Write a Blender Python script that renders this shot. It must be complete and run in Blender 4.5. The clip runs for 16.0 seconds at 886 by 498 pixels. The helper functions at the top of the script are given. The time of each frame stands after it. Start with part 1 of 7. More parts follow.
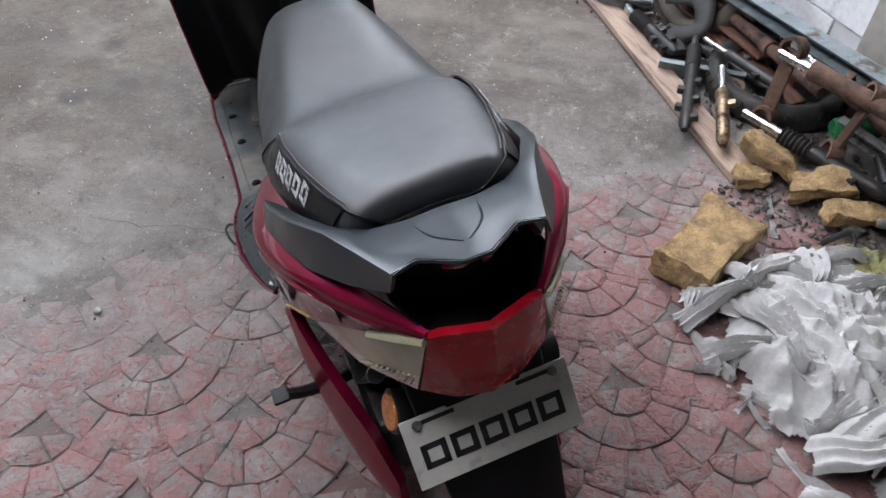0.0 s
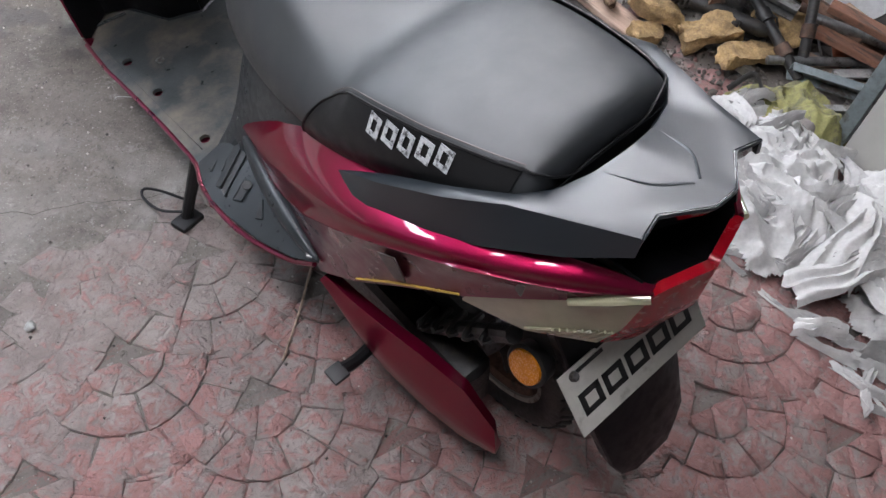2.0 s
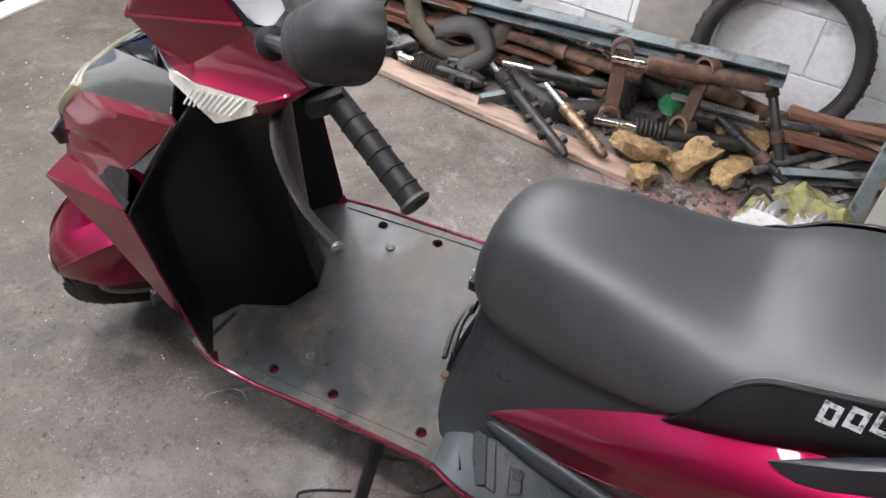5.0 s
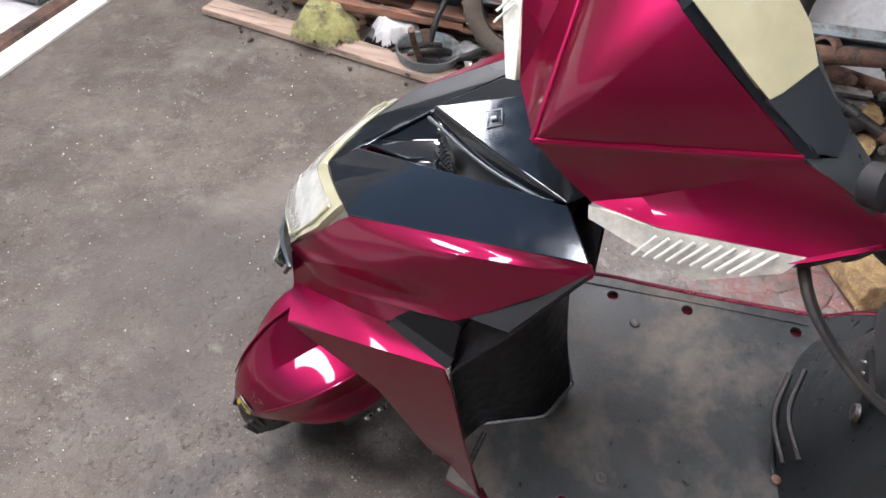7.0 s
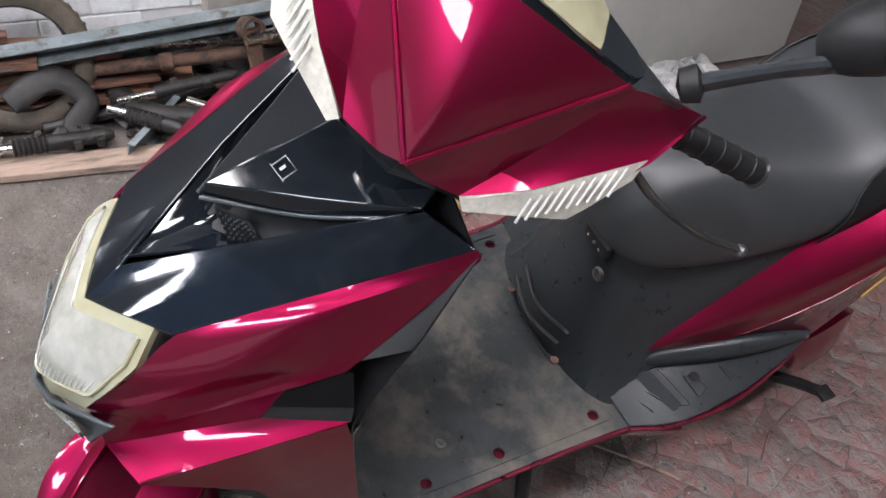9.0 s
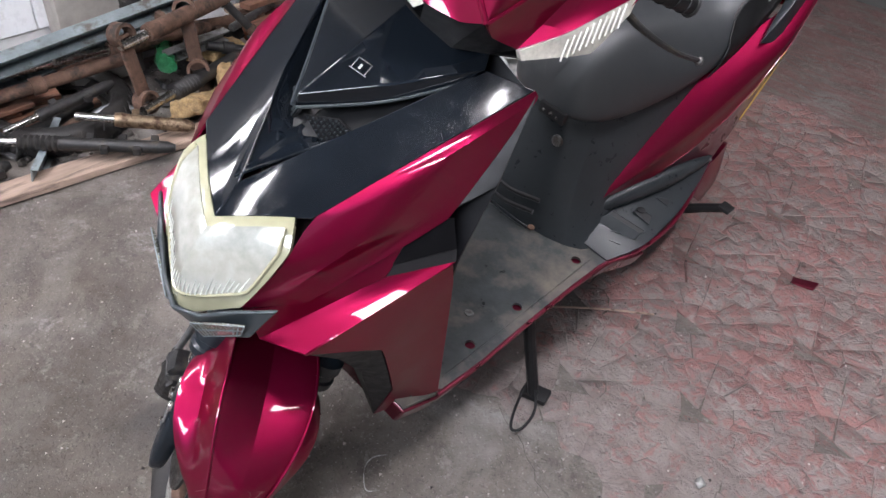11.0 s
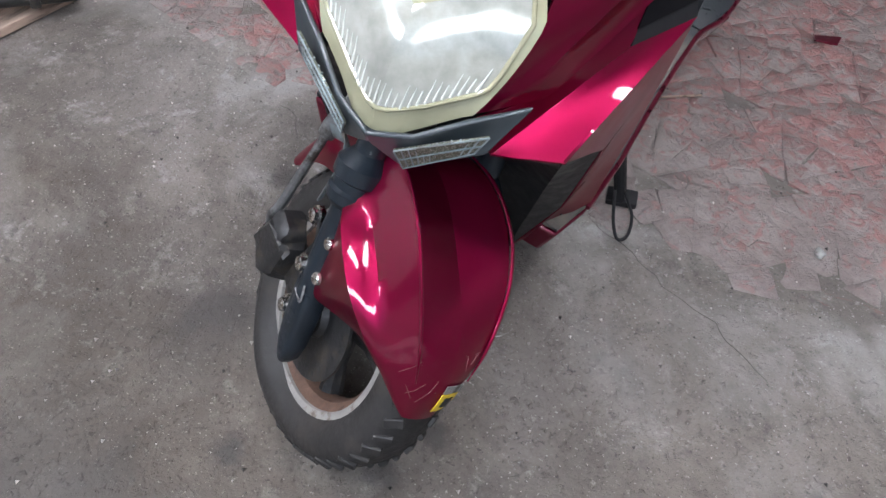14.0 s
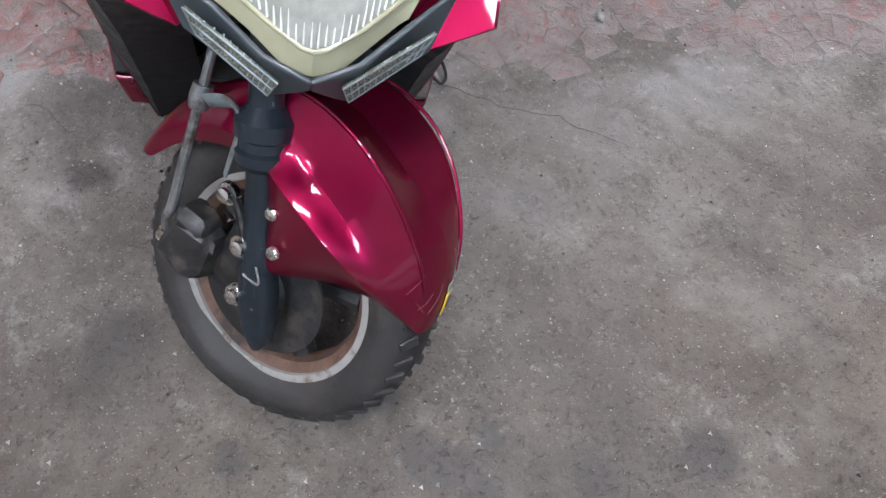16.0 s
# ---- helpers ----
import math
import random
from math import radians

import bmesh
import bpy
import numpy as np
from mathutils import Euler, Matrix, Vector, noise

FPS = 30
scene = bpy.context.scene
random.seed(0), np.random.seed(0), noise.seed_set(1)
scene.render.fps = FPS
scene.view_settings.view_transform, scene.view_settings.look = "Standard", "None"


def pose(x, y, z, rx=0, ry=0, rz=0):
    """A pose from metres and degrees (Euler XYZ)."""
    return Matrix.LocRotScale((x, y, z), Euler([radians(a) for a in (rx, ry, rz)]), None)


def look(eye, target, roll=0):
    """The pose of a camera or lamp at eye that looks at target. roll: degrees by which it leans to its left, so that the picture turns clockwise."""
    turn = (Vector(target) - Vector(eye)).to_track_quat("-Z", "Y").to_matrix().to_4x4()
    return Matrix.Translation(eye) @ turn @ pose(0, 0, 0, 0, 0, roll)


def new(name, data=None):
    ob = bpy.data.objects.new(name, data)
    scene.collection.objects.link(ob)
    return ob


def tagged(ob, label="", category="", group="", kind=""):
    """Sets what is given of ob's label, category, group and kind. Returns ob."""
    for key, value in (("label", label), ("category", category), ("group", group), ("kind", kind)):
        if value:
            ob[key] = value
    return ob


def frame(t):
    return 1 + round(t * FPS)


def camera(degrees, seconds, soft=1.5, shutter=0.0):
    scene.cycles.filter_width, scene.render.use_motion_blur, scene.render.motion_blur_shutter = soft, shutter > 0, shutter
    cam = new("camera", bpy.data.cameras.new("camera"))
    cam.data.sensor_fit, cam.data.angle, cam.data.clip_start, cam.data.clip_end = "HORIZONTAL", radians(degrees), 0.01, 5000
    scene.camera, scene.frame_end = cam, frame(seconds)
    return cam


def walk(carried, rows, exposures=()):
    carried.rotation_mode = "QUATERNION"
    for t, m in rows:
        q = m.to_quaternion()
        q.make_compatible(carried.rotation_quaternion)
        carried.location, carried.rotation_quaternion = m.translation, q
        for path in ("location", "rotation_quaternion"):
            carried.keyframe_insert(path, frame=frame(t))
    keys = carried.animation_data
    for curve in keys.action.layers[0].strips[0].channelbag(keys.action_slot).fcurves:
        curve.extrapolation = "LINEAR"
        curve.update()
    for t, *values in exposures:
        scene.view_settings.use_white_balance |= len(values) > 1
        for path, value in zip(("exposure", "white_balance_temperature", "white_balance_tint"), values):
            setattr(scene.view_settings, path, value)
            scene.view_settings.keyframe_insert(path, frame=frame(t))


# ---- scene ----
cam = camera(57.0, 16.0, soft=1.5)
PATH = [
    (0, (-0.441, -1.52, 1.442), (0.168, -0.231, 0.039), 4.9),
    (0.5, (-0.476, -1.434, 1.428), (0.195, -0.205, 0.0), 7.7),
    (1, (-0.622, -1.333, 1.407), (0.295, -0.346, -0.071), 9.0),
    (1.5, (-0.72, -1.269, 1.392), (0.272, -0.458, -0.143), 11.9),
    (2, (-0.744, -1.158, 1.38), (0.238, -0.367, -0.173), 12.0),
    (2.5, (-0.706, -0.984, 1.376), (0.258, -0.198, -0.19), 10.2),
    (3, (-0.737, -0.911, 1.395), (0.334, -0.162, -0.119), 7.5),
    (3.5, (-0.895, -0.812, 1.417), (0.288, -0.102, -0.031), 2.9),
    (4, (-0.986, -0.719, 1.432), (0.278, -0.01, 0.054), 4.5),
    (4.2, (-0.991, -0.68, 1.435), (0.302, 0.028, 0.084), 5.5),
    (6.3, (-0.998, -0.031, 1.366), (0.447, 0.27, 0.016), 8.2),
    (6.5, (-0.986, 0.03, 1.358), (0.45, 0.341, 0.001), 7.5),
    (7, (-0.91, 0.175, 1.347), (0.507, 0.53, -0.019), 5.6),
    (7.5, (-0.863, 0.208, 1.353), (0.618, 0.161, 0.01), 5.2),
    (8, (-0.898, 0.318, 1.348), (0.56, -0.1, 0.044), 4.9),
    (8.2, (-0.902, 0.36, 1.343), (0.539, -0.124, 0.043), 5.9),
    (10.5, (-0.777, 0.824, 1.342), (0.282, -0.339, 0.106), 3.7),
    (11, (-0.908, 0.93, 1.32), (0.153, -0.22, 0.074), 3.0),
    (11.5, (-0.943, 1.032, 1.275), (0.091, -0.096, -0.012), 1.3),
    (12, (-0.873, 1.2, 1.227), (0.126, 0.115, -0.124), -1.5),
    (12.5, (-0.802, 1.238, 1.19), (0.065, 0.103, -0.21), -0.1),
    (13, (-0.734, 1.232, 1.134), (0.038, 0.045, -0.279), 2.0),
    (13.5, (-0.603, 1.188, 1.099), (0.125, 0.022, -0.354), 2.5),
    (14, (-0.457, 1.091, 1.087), (0.12, -0.113, -0.403), 4.3),
    (14.5, (-0.314, 1.068, 1.076), (-0.216, -0.204, -0.464), 5.3),
    (15, (-0.236, 1.108, 1.106), (-0.301, -0.083, -0.5), -0.6),
    (15.5, (-0.206, 1.116, 1.091), (-0.323, 0.018, -0.576), 1.8),
    (16, (-0.192, 1.103, 1.095), (-0.323, 0.015, -0.578), 2.7),
]
walk(cam, [(t, look(eye, target, roll)) for t, eye, target, roll in PATH],
     [(0, 0.36, 6220, 7), (2.5, 0.52, 6400, 9), (3.5, 0.66, 6550, 10), (4, 0.66, 6650, 10), (6.5, 0.66, 6600, 9), (7, 0.56, 6600, 12), (7.5, 0.56, 6600, 13), (8, 0.32, 6600, 10), (10.5, 0.28, 6450, 11), (11.5, 0.54, 6400, 10), (12.0, 0.52, 6300, 8.5), (12.5, 0.47, 6250, 8.5), (14.5, 0.20, 6150, 8), (15, 0.14, 6150, 8), (16, 0.32, 6150, 8)])

# ---- light ----
world = bpy.data.worlds.new("world")
scene.world = world
world.use_nodes = True
wn = world.node_tree
sky = wn.nodes.new("ShaderNodeTexSky")
sky.sky_type, sky.sun_disc = "NISHITA", False
sky.sun_elevation, sky.sun_rotation = radians(55), radians(180)
wn.links.new(sky.outputs[0], wn.nodes["Background"].inputs[0])
wn.nodes["Background"].inputs[1].default_value = 0.12
sun_data = bpy.data.lights.new("sun", "SUN")
sun_data.energy, sun_data.angle, sun_data.color = 4.0, radians(0.5), (1.0, 0.96, 0.9)
new("sun", sun_data).matrix_world = look((0, -10, 14.3), (0, 0, 0))


def opening_light(name, m, sx, sy, watts, colour):
    d = bpy.data.lights.new(name, "AREA")
    d.shape, d.size, d.size_y, d.energy, d.color = "RECTANGLE", sx, sy, watts, colour
    ob = new(name, d)
    ob.matrix_world = m
    return ob


opening_light("doorway_daylight", look((-1.00, 2.25, 2.32), (-0.4, 0.0, 0.7)), 1.2, 0.38, 41, (0.89, 0.94, 1.04))
opening_light("doorway_daylight", look((1.15, 2.25, 2.32), (0.4, 0.0, 0.7)), 0.9, 0.38, 33, (0.89, 0.94, 1.04))

# ---- materials ----


def pbr(name, col, rough=0.5, metal=0.0, coat=0.0, var=0.2, scale=9.0, bump=0.15, bscale=90.0, rnd=0.0,
        dirt=None, dirt_amt=0.5, dirt_scale=5.0, dirt_edge=0.12, rough_var=0.12, depth=0.002, spec=0.5, stretch=(1, 1, 1), edge=None):
    """A worn surface: two scales of colour change, uneven gloss, fine relief and patches of dirt."""
    m = bpy.data.materials.new(name)
    m.use_nodes = True
    n, l = m.node_tree.nodes, m.node_tree.links
    b = n["Principled BSDF"]
    tc = n.new("ShaderNodeTexCoord")
    mp = n.new("ShaderNodeMapping")
    mp.inputs["Scale"].default_value = stretch
    l.new(tc.outputs["Object"], mp.inputs[0])

    def nz(sc, det=6.0, ro=0.6):
        t = n.new("ShaderNodeTexNoise")
        t.inputs["Scale"].default_value, t.inputs["Detail"].default_value, t.inputs["Roughness"].default_value = sc, det, ro
        l.new(mp.outputs[0], t.inputs["Vector"])
        return t

    def remap(src, a, c, lo, hi):
        r = n.new("ShaderNodeMapRange")
        r.inputs[1].default_value, r.inputs[2].default_value, r.inputs[3].default_value, r.inputs[4].default_value = a, c, lo, hi
        l.new(src, r.inputs[0])
        return r.outputs[0]

    def mix(fac, a, c, kind="MIX"):
        x = n.new("ShaderNodeMix")
        x.data_type, x.blend_type = "RGBA", kind
        if fac is not None and not isinstance(fac, float):
            l.new(fac, x.inputs[0])
        else:
            x.inputs[0].default_value = fac
        for v, s in ((a, x.inputs[6]), (c, x.inputs[7])):
            if isinstance(v, tuple):
                s.default_value = (*v, 1)
            else:
                l.new(v, s)
        return x.outputs[2]

    big, fine = nz(scale), nz(scale * 7.3, 4.0)
    f1 = remap(big.outputs[0], 0.3, 0.7, 1 - var, 1 + var)
    f2 = remap(fine.outputs[0], 0.3, 0.7, 1 - var * 0.6, 1 + var * 0.6)
    mu = n.new("ShaderNodeMath")
    mu.operation = "MULTIPLY"
    l.new(f1, mu.inputs[0])
    l.new(f2, mu.inputs[1])
    fac = mu.outputs[0]
    if rnd:
        oi = n.new("ShaderNodeObjectInfo")
        m2 = n.new("ShaderNodeMath")
        m2.operation = "MULTIPLY"
        l.new(fac, m2.inputs[0])
        l.new(remap(oi.outputs["Random"], 0, 1, 1 - rnd, 1 + rnd), m2.inputs[1])
        fac = m2.outputs[0]
    hs = n.new("ShaderNodeHueSaturation")
    hs.inputs["Color"].default_value = (*col, 1)
    l.new(fac, hs.inputs["Value"])
    out = hs.outputs[0]
    rsrc = remap(fine.outputs[0], 0.3, 0.7, max(0.02, rough - rough_var), min(1, rough + rough_var))
    if dirt:
        dn = nz(dirt_scale, 10.0, 0.68)
        dm = remap(dn.outputs[0], 0.62 - dirt_amt * 0.3, 0.62 - dirt_amt * 0.3 + dirt_edge, 0, 0.9)
        out = mix(dm, out, dirt)
        rr = n.new("ShaderNodeMix")
        l.new(dm, rr.inputs[0])
        l.new(rsrc, rr.inputs[2])
        rr.inputs[3].default_value = 0.85
        rsrc = rr.outputs[0]
    l.new(out, b.inputs["Base Color"])
    l.new(rsrc, b.inputs["Roughness"])
    b.inputs["Metallic"].default_value = metal
    b.inputs["Coat Weight"].default_value = coat
    b.inputs["Coat Roughness"].default_value = 0.04
    b.inputs["Specular IOR Level"].default_value = spec
    if edge:
        b.inputs["Specular Tint"].default_value = (*edge, 1)
    if bump:
        bn = nz(bscale, 5.0)
        bp = n.new("ShaderNodeBump")
        bp.inputs["Strength"].default_value, bp.inputs["Distance"].default_value = bump, depth
        l.new(bn.outputs[0], bp.inputs["Height"])
        l.new(bp.outputs[0], b.inputs["Normal"])
    return m


RED = pbr("candy_red_paint", (0.205, 0.004, 0.034), 0.40, 0.80, 0.70, 0.06, 3, 0.008, 350, rough_var=0.03, dirt=(0.12, 0.06, 0.06), dirt_amt=-0.36, dirt_scale=60, dirt_edge=0.05, edge=(0.62, 0.12, 0.22))
# Darker version of the red for lower and under parts, with sparse dirt patches.
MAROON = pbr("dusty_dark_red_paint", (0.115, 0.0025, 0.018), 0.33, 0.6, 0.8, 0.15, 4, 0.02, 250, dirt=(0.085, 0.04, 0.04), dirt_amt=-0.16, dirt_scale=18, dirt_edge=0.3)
BLACK = pbr("matt_black_plastic", (0.012, 0.012, 0.013), 0.5, 0, 0, 0.3, 8, 0.1, 400, dirt=(0.03, 0.029, 0.028), dirt_amt=0.15, dirt_scale=7, dirt_edge=0.4, spec=0.3)
GLOSS = pbr("glossy_black_plastic", (0.005, 0.007, 0.010), 0.08, 0, 0.3, 0.2, 8, 0.004, 300, rough_var=0.03)
GREY = pbr("dark_grey_plastic", (0.023, 0.027, 0.030), 0.36, 0, 0, 0.15, 7, 0.12, 500, dirt=(0.05, 0.048, 0.045), dirt_amt=0.10, dirt_scale=9, dirt_edge=0.4, spec=0.4)
RAIL = pbr("satin_tail_plastic", (0.011, 0.015, 0.019), 0.33, 0, 0, 0.08, 5, 0.0, 600, dirt=(0.06, 0.06, 0.06), dirt_amt=-0.30, dirt_scale=30, dirt_edge=0.08, spec=0.65, rough_var=0.04)
FADED = pbr("faded_lettering", (0.105, 0.085, 0.082), 0.5, bump=0, var=0.3, scale=40)
INDLENS = pbr("clear_indicator_lens", (0.58, 0.56, 0.49), 0.16, 0.1, 1.0, 0.22, 24, 0.35, 34, depth=0.004)
SHIELD = pbr("black_shield_plastic", (0.005, 0.005, 0.006), 0.40, 0, 0, 0.2, 8, 0.03, 300, dirt=(0.014, 0.013, 0.012), dirt_amt=0.0, dirt_scale=5, dirt_edge=0.4, spec=0.18)
MAT = pbr("dusty_floor_plastic", (0.040, 0.045, 0.047), 0.38, 0, 0, 0.3, 6, 0.25, 200, dirt=(0.205, 0.170, 0.135), dirt_amt=0.52, dirt_scale=7.5, dirt_edge=0.28, spec=0.45)
SEAT = pbr("grey_leatherette", (0.020, 0.023, 0.026), 0.52, 0, 0, 0.10, 3, 0.25, 900, dirt=(0.024, 0.024, 0.026), dirt_amt=-0.22, dirt_scale=26, dirt_edge=0.06, depth=0.0006, spec=0.95, rough_var=0.07)
SEATSIDE = pbr("black_leatherette", (0.009, 0.0093, 0.010), 0.42, 0, 0, 0.2, 6, 0.3, 900, depth=0.0006, spec=0.32)
CREAM = pbr("yellowed_clear_plastic", (0.33, 0.315, 0.205), 0.12, 0, 1.0, 0.10, 6, 0.01, 120, rough_var=0.05)
# Clear lens ribs, made pale because their glints are put into the colour.
GLINT = pbr("glint_rib", (0.60, 0.61, 0.56), 0.12, 0.0, 1.0, 0.1, 30, 0.0)
LENS = pbr("ribbed_clear_lens", (0.42, 0.42, 0.37), 0.14, 0.35, 1.0, 0.25, 9, 0.05, 40, depth=0.001, rough_var=0.05)
STRIPLENS = pbr("grimy_strip_lens", (0.15, 0.155, 0.120), 0.25, 0.2, 0.5, 0.3, 60, 0.2, 200)
CHIN = pbr("satin_chin_plastic", (0.034, 0.042, 0.047), 0.33, 0, 0, 0.1, 7, 0.03, 500, spec=0.6, rough_var=0.04)
LAMPRED = pbr("red_lamp_plastic", (0.36, 0.004, 0.014), 0.22, 0, 0, 0.12, 9, 0.0, 120, dirt=(0.16, 0.006, 0.010), dirt_amt=-0.15, dirt_scale=8, dirt_edge=0.4, spec=0.3)
WHITE = pbr("white_plate_enamel", (0.50, 0.49, 0.45), 0.45, 0, 0, 0.1, 10, 0.05, 200, dirt=(0.3, 0.28, 0.25), dirt_amt=0.25, dirt_scale=12)
INK = pbr("black_ink", (0.012, 0.012, 0.013), 0.5, bump=0)
PRINT = pbr("worn_white_print", (0.48, 0.50, 0.51), 0.55, var=0.2, scale=60, bump=0, dirt=(0.03, 0.03, 0.03), dirt_amt=0.42, dirt_scale=120)
AMBER = pbr("amber_reflector", (0.50, 0.17, 0.008), 0.25, 0, 0.5, 0.15, 60, 0.4, 300)
RUBBER = pbr("tyre_rubber", (0.022, 0.020, 0.019), 0.62, 0, 0, 0.3, 14, 0.6, 90, dirt=(0.072, 0.058, 0.047), dirt_amt=0.36, dirt_scale=13, dirt_edge=0.3)
STEEL = pbr("grimy_steel", (0.22, 0.22, 0.22), 0.42, 0.8, 0, 0.3, 20, 0.25, 200, dirt=(0.06, 0.045, 0.035), dirt_amt=0.35, dirt_scale=18)
RIM = pbr("dirty_silver_rim", (0.40, 0.385, 0.36), 0.4, 0.5, 0, 0.12, 20, 0.1, 200, dirt=(0.20, 0.155, 0.12), dirt_amt=0.25, dirt_scale=40)
CHROME = pbr("worn_chrome", (0.62, 0.60, 0.57), 0.2, 1.0, 0, 0.15, 30, 0.1, 200, dirt=(0.2, 0.15, 0.1), dirt_amt=0.25, dirt_scale=30)
BRASS = pbr("stained_gold_fork", (0.27, 0.20, 0.13), 0.38, 0.8, 0, 0.3, 22, 0.2, 150, dirt=(0.09, 0.05, 0.035), dirt_amt=0.5, dirt_scale=26)
RUST = pbr("rusty_iron", (0.145, 0.085, 0.060), 0.75, 0.3, 0, 0.4, 22, 0.5, 150, dirt=(0.04, 0.035, 0.032), dirt_amt=0.4, dirt_scale=16, rnd=0.3)
OILY = pbr("oily_black_iron", (0.036, 0.035, 0.035), 0.42, 0.5, 0, 0.35, 22, 0.4, 150, dirt=(0.09, 0.075, 0.06), dirt_amt=0.3, dirt_scale=20, rnd=0.3)
BARGREY = pbr("grey_painted_steel", (0.20, 0.235, 0.245), 0.5, 0.2, 0, 0.25, 12, 0.2, 160, dirt=(0.09, 0.07, 0.055), dirt_amt=0.35, dirt_scale=14, rnd=0.2)
ALU = pbr("dull_aluminium", (0.38, 0.38, 0.37), 0.45, 0.7, 0, 0.25, 24, 0.3, 160, dirt=(0.13, 0.11, 0.09), dirt_amt=0.4, dirt_scale=20, rnd=0.2)
WOOD = pbr("weathered_plank", (0.37, 0.27, 0.21), 0.8, 0, 0, 0.22, 6, 0.4, 60, dirt=(0.14, 0.105, 0.085), dirt_amt=0.35, dirt_scale=7, stretch=(6, 0.7, 6))
WOODDARK = pbr("reddish_scrap_wood", (0.20, 0.095, 0.06), 0.8, 0, 0, 0.3, 7, 0.4, 60, dirt=(0.07, 0.05, 0.04), dirt_amt=0.4, dirt_scale=9, rnd=0.35, stretch=(5, 0.8, 5))
FOAM = pbr("crumbling_yellow_foam", (0.37, 0.25, 0.12), 0.95, 0, 0, 0.4, 26, 1.0, 70, dirt=(0.13, 0.085, 0.048), dirt_amt=0.5, dirt_scale=22, dirt_edge=0.25, depth=0.010)
CLOTH = pbr("dirty_white_cloth", (0.50, 0.495, 0.485), 0.9, 0, 0, 0.18, 9, 0.6, 120, dirt=(0.15, 0.14, 0.13), dirt_amt=0.40, dirt_scale=9, dirt_edge=0.35, rnd=0.2)
NET = pbr("yellow_green_net", (0.26, 0.25, 0.10), 0.85, 0, 0, 0.3, 14, 0.9, 160, dirt=(0.11, 0.10, 0.07), dirt_amt=0.5, dirt_scale=20)
STONE = pbr("grey_stone", (0.21, 0.19, 0.18), 0.9, 0, 0, 0.25, 20, 0.7, 60, depth=0.006)
BOTTLE = pbr("green_bottle_plastic", (0.03, 0.17, 0.07), 0.15, 0, 0.6, 0.3, 20, 0.3, 60)
PLASTER = pbr("off_white_plaster", (0.74, 0.74, 0.73), 0.9, 0, 0, 0.10, 2.2, 0.3, 30, dirt=(0.42, 0.40, 0.36), dirt_amt=0.25, dirt_scale=2.5, dirt_edge=0.5)
BOARD = pbr("pale_grey_board", (0.46, 0.45, 0.42), 0.85, 0, 0, 0.06, 4, 0.2, 60, dirt=(0.32, 0.30, 0.27), dirt_amt=0.25, dirt_scale=4, dirt_edge=0.5)
TILE = pbr("white_wall_tile", (0.84, 0.85, 0.86), 0.3, 0, 0, 0.05, 6, 0.05, 60, rnd=0.06, dirt=(0.42, 0.40, 0.37), dirt_amt=0.15, dirt_scale=6)
# For unseen walls and ceiling, dark so that gloss parts mirror little light.
ROOF = pbr("dark_room_shell", (0.09, 0.088, 0.085), 0.95, 0, 0, 0.15, 3, 0.2, 20)


